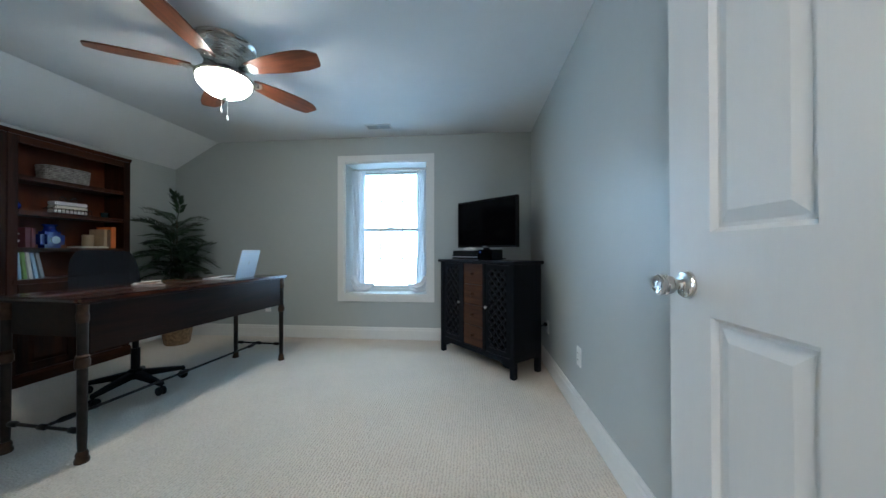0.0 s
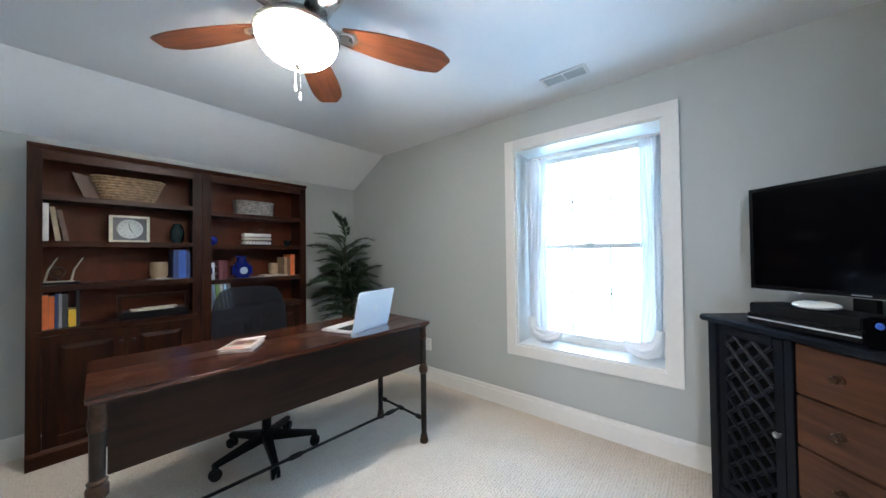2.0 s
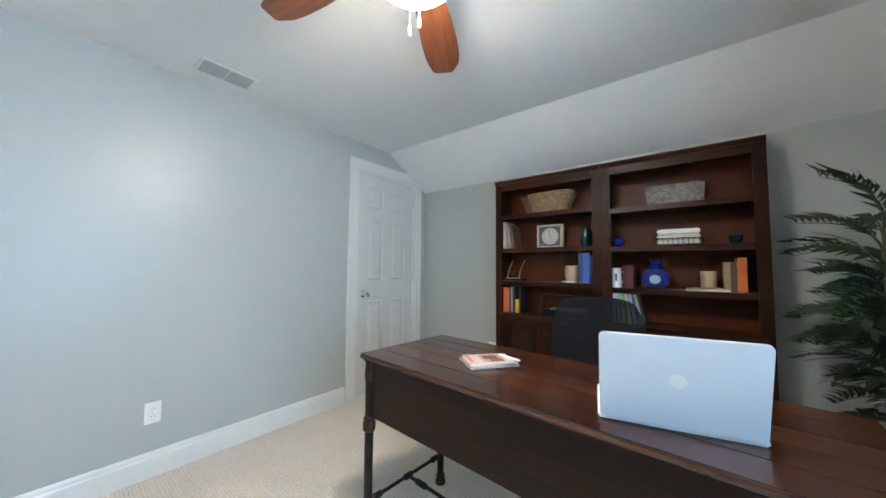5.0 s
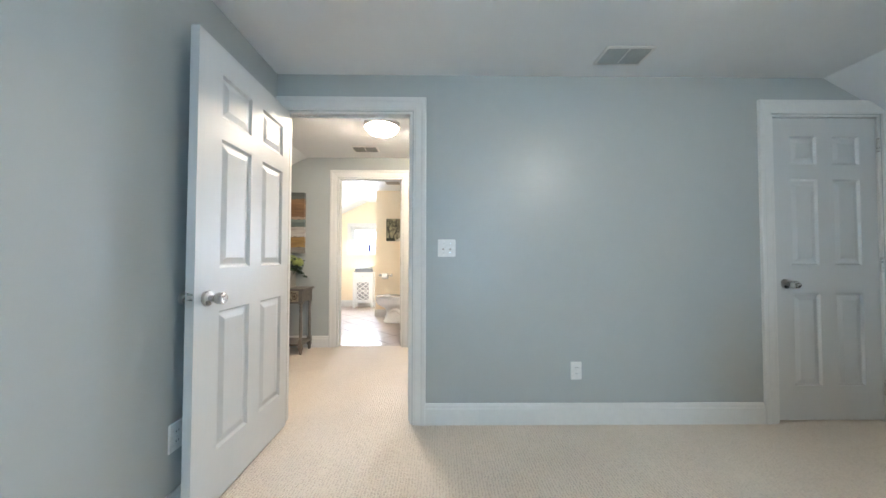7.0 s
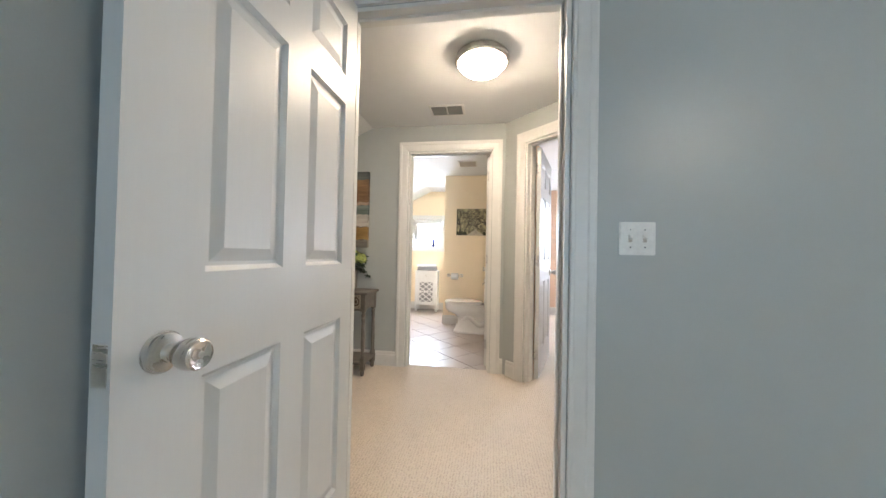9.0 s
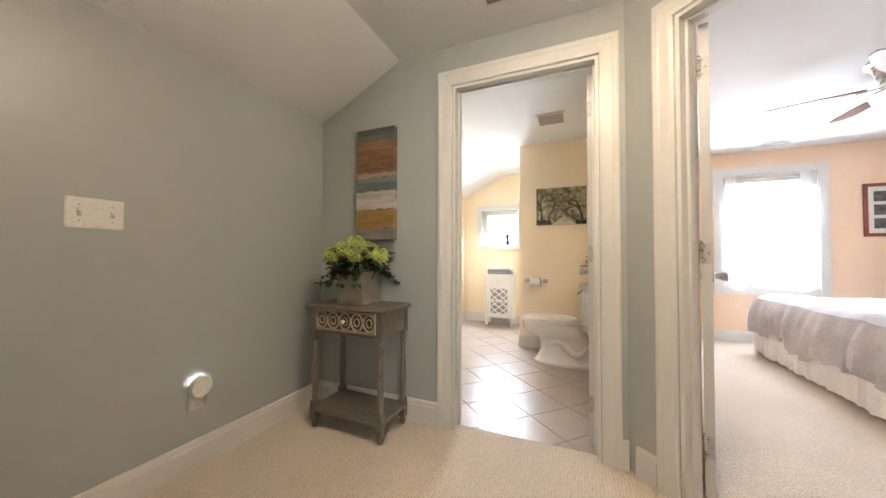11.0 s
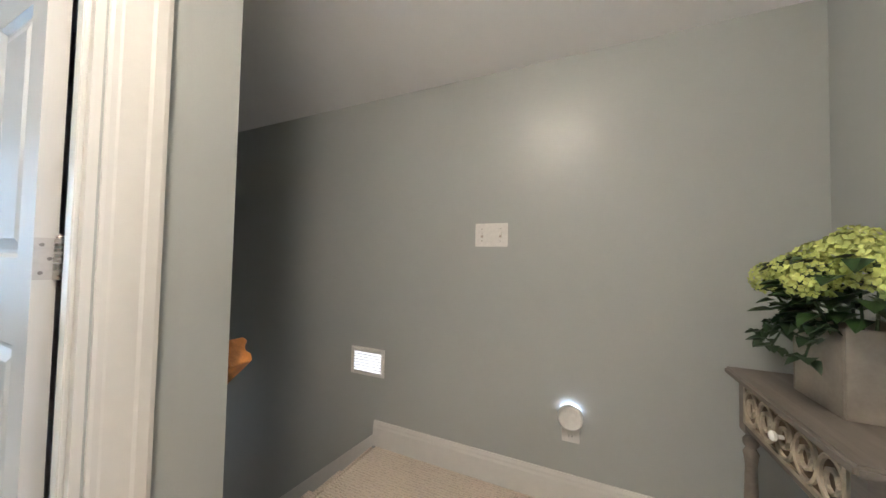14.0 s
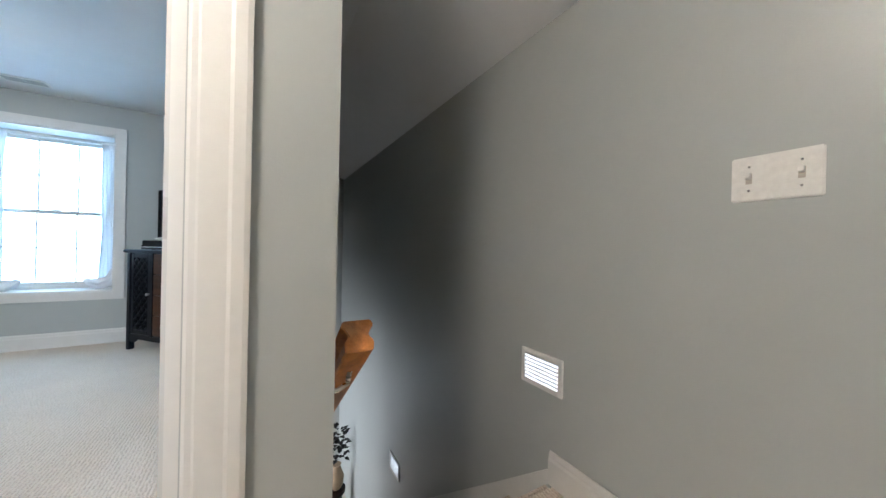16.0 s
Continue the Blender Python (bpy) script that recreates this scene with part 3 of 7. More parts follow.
def sash_window(name, label, x0, x1, z0, z1, y, out, cols, rows_, halves=2):
    """A double-hung or fixed window in an opening; out: +1 or -1, the way to the open air."""
    w = thing(name, label, "window", kind="structure")
    fw = 0.03
    fr = Shape()
    ya, yb = sorted((y, y + out * 0.07))
    fr.box(x0, ya, z0, x0 + fw, yb, z1).box(x1 - fw, ya, z0, x1, yb, z1).box(x0 + fw, ya, z1 - fw, x1 - fw, yb, z1).box(x0 + fw, ya, z0, x1 - fw, yb, z0 + fw)
    part("window_frame", fr, TRIM, w, bevel=0.003)
    zm = (z0 + z1) / 2
    spans = [(z0 + fw, zm + 0.018, 0.012), (zm - 0.018, z1 - fw, 0.036)] if halves == 2 else [(z0 + fw, z1 - fw, 0.02)]
    for a, b, dy in spans:
        yy = y + out * dy
        sw = 0.036
        sash = Shape()
        ya, yb = sorted((yy, yy + out * 0.022))
        sash.box(x0 + fw, ya, a, x0 + fw + sw, yb, b).box(x1 - fw - sw, ya, a, x1 - fw, yb, b)
        sash.box(x0 + fw + sw, ya, a, x1 - fw - sw, yb, a + sw).box(x0 + fw + sw, ya, b - sw, x1 - fw - sw, yb, b)
        so = part("sash", sash, TRIM, w, bevel=0.003)
        gx0, gx1, gz0, gz1 = x0 + fw + sw, x1 - fw - sw, a + sw, b - sw
        for i in range(1, cols):
            cx = gx0 + (gx1 - gx0) * i / cols
            part("muntin", Shape().box(cx - 0.0055, ya + 0.004, gz0, cx + 0.0055, yb - 0.004, gz1), TRIM, so)
        for j in range(1, rows_):
            cz = gz0 + (gz1 - gz0) * j / rows_
            part("muntin", Shape().box(gx0, ya + 0.005, cz - 0.0055, gx1, yb - 0.005, cz + 0.0055), TRIM, so)
        gl = part("pane", Shape().box(gx0 - 0.004, yy + out * 0.010 - 0.0015, gz0 - 0.004, gx1 + 0.004, yy + out * 0.010 + 0.0015, gz1 + 0.004), PANE, so)
        gl.visible_shadow = False
    if halves == 2:
        part("sash_lock", Shape().box((x0 + x1) / 2 - 0.03, min(y + out * 0.012, y - out * 0.004), zm + 0.018, (x0 + x1) / 2 + 0.03, max(y + out * 0.012, y - out * 0.004), zm + 0.03), TRIM, w)
    return w


def flat_casing(parent, x0, x1, z0, z1, y, out, cw):
    """Plain flat boards round a window opening, mitre hidden by the butted head and sill boards."""
    ya, yb = sorted((y, y + out * 0.018))
    part("casing_board", Shape().box(x0 - cw, ya, z0 - cw, x0, yb, z1 + cw), TRIM, parent, bevel=0.003)
    part("casing_board", Shape().box(x1, ya, z0 - cw, x1 + cw, yb, z1 + cw), TRIM, parent, bevel=0.003)
    part("casing_board", Shape().box(x0, ya, z1, x1, yb - 0.001 if out > 0 else yb, z1 + cw), TRIM, parent, bevel=0.003)
    part("casing_board", Shape().box(x0, ya, z0 - cw, x1, yb - 0.001 if out > 0 else yb, z0), TRIM, parent, bevel=0.003)


def reveal(parent, x0, x1, z0, z1, ya, yb):
    t = 0.012
    part("window_reveal", Shape().box(x0, ya, z0, x0 + t, yb, z1).box(x1 - t, ya, z0, x1, yb, z1).box(x0 + t, ya, z1 - t, x1 - t, yb, z1), TRIM, parent)
    part("window_sill", Shape().box(x0 + t, ya, z0, x1 - t, yb, z0 + t), TRIM, parent)


wo = sash_window("window_1", "white double-hung window in a deep reveal", WIN[0] + 0.012, WIN[1] - 0.012, WIN[2] + 0.012, WIN[3] - 0.012, YN + 0.235, 1, 3, 2)
flat_casing(wo, *WIN, YN, -1, 0.078)
reveal(wo, *WIN, YN + 0.001, YN + 0.24)
wb = sash_window("window_2", "small white fixed bathroom window", BWIN[0] + 0.012, BWIN[1] - 0.012, BWIN[2] + 0.012, BWIN[3] - 0.012, YS - 0.06, -1, 1, 1, halves=1)
flat_casing(wb, *BWIN, YS, 1, 0.07)
reveal(wb, *BWIN, YS - 0.065, YS - 0.001)
wd = sash_window("window_3", "tall white double-hung bedroom window", DWIN[0] + 0.012, DWIN[1] - 0.012, DWIN[2] + 0.012, DWIN[3] - 0.012, YS - 0.06, -1, 1, 1)
flat_casing(wd, *DWIN, YS, 1, 0.085)
reveal(wd, *DWIN, YS - 0.065, YS - 0.001)

# bright hazy daylight beyond the windows
DAY = glow("white_daylight_haze", (0.93, 0.97, 1.0), 2.2)
structure("backdrop_north", Shape().box(-8, 9.0, -4, 5, 9.05, 8), DAY, "pale glaring daylight haze outside")
structure("backdrop_south", Shape().box(-9, -11.05, -4, 6, -11.0, 8), DAY, "pale glaring daylight haze outside")
GROUND = surface("distant_grass", (0.10, 0.14, 0.06), 0.95, vary=0.25, scale=0.5)
structure("ground", Shape().box(-400, -400, -3.1, 400, 400, -3.0), GROUND, "grass ground round the house")

# ---------------------------------------------------------------- stairs
RISE, RUN, STEPS = 0.187, 0.232, 13
st = thing("staircase", "carpeted cream staircase going down", "staircase", kind="structure")
for i in range(1, STEPS):
    y0 = 0.06 + RUN * (i - 1)
    part("step", Shape().box(XS + 0.001, y0 - 0.025, -RISE * i - 0.16, XE - 0.016, y0 + RUN, -RISE * i), CARPET, st, bevel=0.018, segments=3)
part("step_nosing", Shape().box(XS + 0.001, 0.036, -0.17, XE - 0.016, 0.075, 0.0), CARPET, st, bevel=0.014, segments=3)
sk = [(0.06, 0.0), (0.06, -0.35), (0.06 + RUN * 12.5, -0.35 - RISE * 12.5), (0.06 + RUN * 12.5, 0.0 - RISE * 12.5)]
part("stair_skirt", Shape().prism([(y, z + 0.06) for y, z in sk], XE - 0.015, XE, "x"), TRIM, st, "white skirt board beside the steps")
structure("floor_lower", Shape().box(XS - 1.0, 2.6, -2.62, XE + 0.1, 4.3, -2.43), CARPET, "cream carpet of the lower landing")
structure("wall_stairs_end", Shape().box(XS - 0.12, 4.0, -0.1, XE + 0.1, 4.12, 2.5).box(XS - 1.0, 4.0, -2.6, XE + 0.1, 4.12, -0.1), WALL_GREY, "grey end wall of the stairwell")
structure("wall_landing_west", Shape().box(XS - 1.1, 2.6, -2.6, XS - 1.0, 4.12, -0.12).box(XS - 0.12, YN + 0.34, -0.12, XS, 4.0, 2.5), WALL_GREY, "grey walls of the lower landing")
structure("wall_under_floor", Shape().box(XS, -0.1, -2.6, XE, 0.02, -0.1), WALL_GREY, "grey wall under the upper floor")

OAK = wood("orange_oak", (0.40, 0.14, 0.028), (0.70, 0.29, 0.07), 0.3, axis=1, coat=0.4)
hr = thing("handrail", "orange varnished oak handrail on wall brackets", "handrail")
prof = [(-0.028, -0.03), (0.022, -0.03), (0.026, -0.012), (0.017, 0.0), (0.022, 0.012), (0.030, 0.020), (0.026, 0.032), (-0.026, 0.032), (-0.031, 0.020), (-0.024, 0.012), (-0.019, 0.0), (-0.028, -0.012)]
slope = Vector((0, RUN, -RISE)).normalized()
m = Matrix.Translation((0.324, -0.01, 0.737)) @ pose(0, 0, 0, -math.degrees(math.atan2(RISE, RUN)))
part("rail", Shape().prism([(x * 1.5, z * 1.45) for x, z in prof], 0, 3.2, "y", m), OAK, hr, bevel=0.003)
for d in (0.16, 1.6, 2.9):
    p = m @ Vector((0, d, -0.05))
    part("bracket", Shape().tube([p + Vector((0, 0, 0.01)), p + Vector((-0.006, 0, -0.025)), p + Vector((-0.035, 0, -0.04)), p + Vector((XS - 0.326, 0, -0.04))], 0.008), NICKEL, hr, "metal wall bracket", smooth=True)

# ---------------------------------------------------------------- lamps that are part of the house
LAMP_OFFICE = glow("frosted_bowl_lit", (1.0, 0.92, 0.74), 74)
LAMP_HALL = glow("hall_dome_lit", (1.0, 0.81, 0.59), 138)
LAMP_HALL_CORE = glow("hall_dome_hot_centre", (1.0, 0.81, 0.59), 60)
LAMP_BED = glow("bedroom_bowl_lit", (1.0, 0.95, 0.88), 8)
LOUVRE_LIT = glow("step_light_lit", (0.95, 0.97, 1.0), 1.15)
NIGHT_LIT = glow("night_light_lit", (0.80, 0.88, 1.0), 9)
BLADE = wood("cherry_blade", (0.11, 0.035, 0.016), (0.24, 0.075, 0.03), 0.35, axis=0, scale=2.5)
BLADE_PALE = wood("walnut_blade", (0.16, 0.09, 0.06), (0.26, 0.16, 0.11), 0.4, axis=0)


def ceiling_fan(label, x, y, phase, bowl, blade_mat, z_top=H, radius=0.66):
    f = thing("ceiling_fan", label, "ceiling fan", at=pose(x, y, z_top))
    part("canopy", Shape().lathe([(0.172, 0.0), (0.174, -0.010), (0.166, -0.018), (0.152, -0.024), (0.142, -0.045), (0.128, -0.085), (0.116, -0.112), (0.112, -0.118)], 48), NICKEL, f, smooth=True)
    mo = Shape().lathe([(0.104, -0.116), (0.102, -0.150), (0.114, -0.156), (0.116, -0.170), (0.100, -0.180), (0.06, -0.184), (0.06, -0.195)], 48)
    mot = part("motor_housing", mo, NICKEL, f, smooth=True)
    for k in range(36):
        a = 2 * math.pi * k / 36
        part("vent_rib", Shape().box(0.100, -0.0025, -0.155, 0.1095, 0.0025, -0.116, Matrix.Rotation(a, 4, "Z")), NICKEL, mot)
    part("light_fitter", Shape().lathe([(0.06, -0.195), (0.150, -0.202), (0.158, -0.212), (0.158, -0.222), (0.150, -0.226)], 40), NICKEL, f, smooth=True)
    prof_ = [(0.150 * math.cos(a), -0.222 - 0.105 * math.sin(a)) for a in [math.pi / 2 * i / 9 for i in range(10)]]
    prof_[-1] = (0.004, -0.327)
    part("bowl", Shape().lathe(prof_, 40), bowl, f, "lit frosted glass bowl", smooth=True)
    part("finial", Shape().lathe([(0.014, -0.322), (0.016, -0.332), (0.010, -0.343), (0.004, -0.350)], 16), NICKEL, f, smooth=True)
    for dx, ln in ((-0.022, 0.05), (0.018, 0.10)):
        ch = part("pull_chain", Shape().rod((dx, 0, -0.325), (dx, 0, -0.345 - ln), 0.0016, 6), NICKEL, f)
        part("chain_pull", Shape().lathe([(0.002, 0.0), (0.005, -0.008), (0.006, -0.028), (0.003, -0.034)], 10, pose(dx, 0, -0.343 - ln)), PLASTIC_WHITE, ch)
    for k in range(5):
        m = Matrix.Rotation(radians(phase + 72 * k), 4, "Z") @ pose(0, 0, -0.165, -12)
        iron = Shape().prism([(0.09, -0.018), (0.17, -0.03), (0.215, -0.034), (0.235, 0.0), (0.215, 0.034), (0.17, 0.03), (0.09, 0.018)], -0.009, -0.004)
        iron.lathe([(0.026, -0.016), (0.030, -0.009)], 16, pose(0.185, 0, 0))
        part("blade_iron", iron, NICKEL, f, "nickel blade bracket", at=m, smooth=True)
        r = radius
        out = [(0.165, -0.040), (0.22, -0.052), (0.32, -0.068), (0.44, -0.079), (0.54, -0.080), (r - 0.055, -0.072), (r - 0.018, -0.050), (r - 0.004, -0.040), (r + 0.002, -0.028),
               (r - 0.020, 0.040), (r - 0.028, 0.052), (r - 0.045, 0.060), (0.54, 0.073), (0.44, 0.074), (0.32, 0.066), (0.22, 0.052), (0.165, 0.040)]
        part("blade", Shape().prism(out, -0.004, 0.004), blade_mat, f, "stained wooden fan blade", at=m, bevel=0.0025)
    return f


ceiling_fan("brushed nickel ceiling fan with cherry blades and a lit bowl", -2.176, 1.751, 66, LAMP_OFFICE, BLADE)
ceiling_fan("nickel bedroom ceiling fan with brown blades and a lit bowl", -2.45, -2.95, 52, LAMP_BED, BLADE_PALE)

cl = thing("ceiling_lamp", "round flush ceiling lamp with a lit frosted dome", "ceiling lamp", at=pose(-0.553, -0.755, H))
part("pan", Shape().lathe([(0.150, 0.0), (0.160, -0.010), (0.164, -0.040), (0.160, -0.050), (0.148, -0.052), (0.141, -0.044)], 40), NICKEL, cl, smooth=True)
DOME = [(0.140 * math.cos(a) + 0.001, -0.044 - 0.070 * math.sin(a)) for a in [math.pi / 2 * i / 12 for i in range(13)]]
part("dome", Shape().lathe(DOME[:9], 40), LAMP_HALL, cl, "lit frosted glass dome", smooth=True)
part("dome_centre", Shape().lathe(DOME[8:], 40), LAMP_HALL_CORE, cl, "brightest middle of the dome", smooth=True)


VENT_PALE = surface("pale_grille_plastic", (0.50, 0.45, 0.38), 0.5, vary=0.05)


def ceiling_vent(label, x, y, w, d, bars, split, mat=VENT, z=H, turn=0):
    v = thing("ceiling_vent", label, "air vent", at=pose(x, y, z, 0, 0, turn))
    fr = Shape()
    b = 0.018
    fr.box(-w / 2, -d / 2, -0.008, w / 2, -d / 2 + b, 0).box(-w / 2, d / 2 - b, -0.008, w / 2, d / 2, 0)
    fr.box(-w / 2, -d / 2 + b, -0.008, -w / 2 + b, d / 2 - b, 0).box(w / 2 - b, -d / 2 + b, -0.008, w / 2, d / 2 - b, 0)
    if split:
        fr.box(-0.006, -d / 2 + b, -0.008, 0.006, d / 2 - b, 0)
    part("frame", fr, TRIM, v, bevel=0.002)
    part("backing", Shape().box(-w / 2 + b, -d / 2 + b, -0.0015, w / 2 - b, d / 2 - b, -0.0005), VENT_DARK, v, "dark duct behind the slats")
    for i in range(bars):
        yy = -d / 2 + b + (d - 2 * b) * (i + 0.5) / bars
        part("slat", Shape().box(-w / 2 + b, -0.006, -0.0008, w / 2 - b, 0.006, 0.0008, pose(0, yy, -0.0055, 32)), mat, v)
    return v


ceiling_vent("grey slatted ceiling vent near the window", -1.60, 3.12, 0.27, 0.12, 6, True, VENT_MID, turn=180)
ceiling_vent("grey slatted ceiling vent near the doors", -2.17, 0.225, 0.29, 0.175, 9, True, VENT_MID)
ceiling_vent("slatted hall ceiling vent", -0.245, -1.455, 0.29, 0.19, 9, True)
ceiling_vent("square bathroom ceiling fan grille", -0.31, -3.06, 0.25, 0.25, 11, False, VENT_PALE)
ceiling_vent("grey slatted bedroom ceiling vent", -2.55, -4.62, 0.27, 0.12, 6, True, VENT)


def outlet(label, at, rows_=2):
    """Duplex outlet plate, facing local -y."""
    o = thing("wall_outlet", label, "outlet", group="wall outlets", at=at)
    part("cover_plate", Shape().box(-0.035, -0.006, -0.057, 0.035, 0.004, 0.057), PLASTIC_WHITE, o, bevel=0.003)
    for dz in (-0.020, 0.020):
        r = part("receptacle", Shape().lathe([(0.0165, 0), (0.0165, 0.0075), (0.015, 0.0085)], 20, pose(0, 0, dz, 90), squash=0.85), PLASTIC_WHITE, o)
        for dx in (-0.006, 0.006):
            part("slot", Shape().box(dx - 0.001, -0.0092, dz - 0.001, dx + 0.001, -0.0083, dz + 0.007), SLOT, r)
    part("screw", Shape().lathe([(0.003, 0), (0.0025, 0.0075)], 8, pose(0, 0, 0, 90)), CHROME, o)
    return o


outlet("white duplex wall outlet above the baseboard", pose(-1.964, 0, 0.342, 0, 0, 180))
outlet("white duplex wall outlet above the baseboard", pose(0, 1.865, 0.360, 0, 0, -90))
outlet("white duplex wall outlet above the baseboard", pose(0, 2.655, 0.352, 0, 0, -90))
outlet("white duplex wall outlet above the baseboard", pose(-3.014, YN, 0.345, 0, 0, 0))
outlet("white duplex wall outlet beside the bookcase", pose(XW, 0.86, 0.405, 0, 0, 90))
outlet("white duplex wall outlet above the baseboard", pose(0, 0.76, 0.35, 0, 0, -90))


def switch_plate(label, at, gangs, toggles, blank=False):
    w = 0.07 + 0.046 * (gangs - 1)
    o = thing("light_switch", label, "light switch", at=at)
    part("cover_plate", Shape().box(-w / 2, -0.006, -0.057, w / 2, 0.004, 0.057), PLASTIC_WHITE, o, bevel=0.003)
    for g in toggles:
        x = (g - (gangs - 1) / 2) * 0.046
        part("toggle", Shape().box(x - 0.005, -0.018, -0.004, x + 0.005, -0.004, 0.010, pose(0, 0, 0, -18)), PLASTIC_WHITE, o, bevel=0.001)
        part("toggle_slot", Shape().box(x - 0.006, -0.0066, -0.013, x + 0.006, -0.0058, 0.013), VENT_PALE, o)
        for dz in (-0.030, 0.030):
            part("screw", Shape().lathe([(0.003, 0), (0.0025, 0.0072)], 8, pose(x, 0, dz, 90)), CHROME, o)
    return o


switch_plate("white double light switch beside the doorway", pose(-1.12, 0, 1.138, 0, 0, 180), 2, (0, 1))
switch_plate("wide white switch plate with two toggles", pose(XE, -0.600, 1.170, 0, 0, -90), 3, (0, 2))

nl = thing("night_light", "round plug-in night light, glowing upward", "night light", at=pose(XE, -0.966, 0.362, 0, 0, -90))
part("plug_plate", Shape().box(-0.036, -0.008, -0.090, 0.036, 0.004, 0.024), PLASTIC_WHITE, nl, bevel=0.003)
for dx in (-0.006, 0.006):
    part("slot", Shape().box(dx - 0.001, -0.0088, -0.066, dx + 0.001, -0.0079, -0.058), SLOT, nl)
part("light_body", Shape().lathe([(0.040, 0.012), (0.050, 0.018), (0.050, 0.040), (0.044, 0.048), (0.001, 0.049)], 32, pose(0, 0, 0.025, 90)), PLASTIC_WHITE, nl, "white disc-shaped light body", smooth=True)
part("glow_ring", Shape().tube([(0.043 * math.cos(t), -0.0085, 0.026 + 0.043 * math.sin(t)) for t in [math.pi * (0.15 + 0.7 * i / 12) for i in range(13)]], 0.0035, 8), NIGHT_LIT, nl, "glowing upper ring")


def step_light(y, z, lit, label):
    """Louvred step light in the stair wall, facing local -y."""
    s = thing("step_light", label, "step light", group="stair lights", at=pose(XE, y, z, 0, 0, -90))
    w, h = 0.23, 0.155
    fr = Shape()
    fr.box(-w / 2, -0.010, -h / 2, -w / 2 + 0.022, 0.004, h / 2).box(w / 2 - 0.022, -0.010, -h / 2, w / 2, 0.004, h / 2)
    fr.box(-w / 2 + 0.022, -0.010, h / 2 - 0.022, w / 2 - 0.022, 0.004, h / 2).box(-w / 2 + 0.022, -0.010, -h / 2, w / 2 - 0.022, 0.004, -h / 2 + 0.022)
    part("faceplate", fr, PLASTIC_WHITE, s, bevel=0.002)
    part("diffuser", Shape().box(-w / 2 + 0.022, -0.003, -h / 2 + 0.022, w / 2 - 0.022, -0.001, h / 2 - 0.022), lit, s, "bright lit diffuser")
    for i in range(8):
        zz = -h / 2 + 0.022 + (h - 0.044) * i / 7
        part("louvre", Shape().box(-w / 2 + 0.022, -0.0105, -0.0034, w / 2 - 0.022, -0.0045, 0.0034, pose(0, 0, zz, 20)), PLASTIC_WHITE, s)
    return s


step_light(0.118, 0.452, LOUVRE_LIT, "white louvred step light, lit, in the stair wall")
step_light(1.78, -0.96, LOUVRE_LIT, "white louvred step light, lit, low in the stairwell")

sd = thing("smoke_detector", "round white smoke detector on the office ceiling", "smoke detector", at=pose(-0.657, 0.71, H))
part("base_ring", Shape().lathe([(0.064, 0.0), (0.066, -0.006), (0.064, -0.012)], 32), PLASTIC_WHITE, sd, smooth=True)
part("cover", Shape().lathe([(0.062, -0.012), (0.060, -0.028), (0.050, -0.036), (0.022, -0.038), (0.001, -0.038)], 32), PLASTIC_WHITE, sd, "slightly domed white cover", smooth=True)
part("indicator", Shape().lathe([(0.006, 0), (0.005, -0.002), (0.001, -0.002)], 12, pose(0.0, -0.030, -0.0375)), SLOT, sd)

# ---------------------------------------------------------------- more materials
DARKWOOD = wood("dark_mahogany", (0.005, 0.0022, 0.0013), (0.020, 0.0075, 0.004), 0.36, axis=0, scale=2.5, coat=0.02, gloss=0.2)
DESKTOP = wood("polished_mahogany_top", (0.010, 0.004, 0.003), (0.105, 0.030, 0.013), 0.19, axis=0, scale=2.5, coat=0.5)
DESKTOP_PLANKS = [wood("polished_mahogany_plank_" + k, a, b, r, axis=0, scale=sc_, coat=0.3) for k, a, b, r, sc_ in (
    ("dark", (0.006, 0.002, 0.0015), (0.042, 0.012, 0.006), 0.27, 2.5), ("red", (0.008, 0.003, 0.002), (0.075, 0.021, 0.009), 0.24, 2.0), ("brown", (0.006, 0.003, 0.002), (0.055, 0.016, 0.007), 0.28, 3.1))]
CASEWOOD = wood("cherry_bookcase", (0.008, 0.0022, 0.0008), (0.034, 0.0095, 0.003), 0.42, axis=2, scale=2.2, gloss=0.14)
SHELFWOOD = wood("cherry_shelf", (0.011, 0.003, 0.001), (0.048, 0.0135, 0.0045), 0.36, axis=1, scale=2.2, gloss=0.18)
# reddish back board; lamplight is put into its colour, lighter than the frame
BACKWOOD_LIT = surface("lit_cherry_back_board", (0.090, 0.023, 0.007), 0.45, vary=0.14, scale=3, fine=0.08, stretch=(1, 3, 0.5), gloss=0.18)
# near-black that paints the shade seen through the lattice holes
LATTICE_SHADE = surface("lattice_shadow", (0.002, 0.002, 0.002), 0.9, gloss=0.1)
DRAWERWOOD = wood("brown_drawer_wood", (0.030, 0.012, 0.006), (0.078, 0.031, 0.014), 0.42, axis=0, gloss=0.25)
BLACKPAINT = surface("distressed_black_paint", (0.0055, 0.007, 0.011), 0.42, vary=0.25, scale=14, bump=0.06, gloss=0.13)
IRON = surface("bronzed_iron", (0.030, 0.022, 0.018), 0.42, 0.6, vary=0.25, scale=30)
BRASSY = surface("worn_brass_collar", (0.085, 0.046, 0.027), 0.4, 0.7, vary=0.25, scale=40)
BLACKPLASTIC = surface("black_plastic", (0.005, 0.005, 0.006), 0.42, vary=0.1, gloss=0.16)
SCREEN = surface("glossy_screen", (0.002, 0.002, 0.003), 0.09, vary=0.02, gloss=0.22)
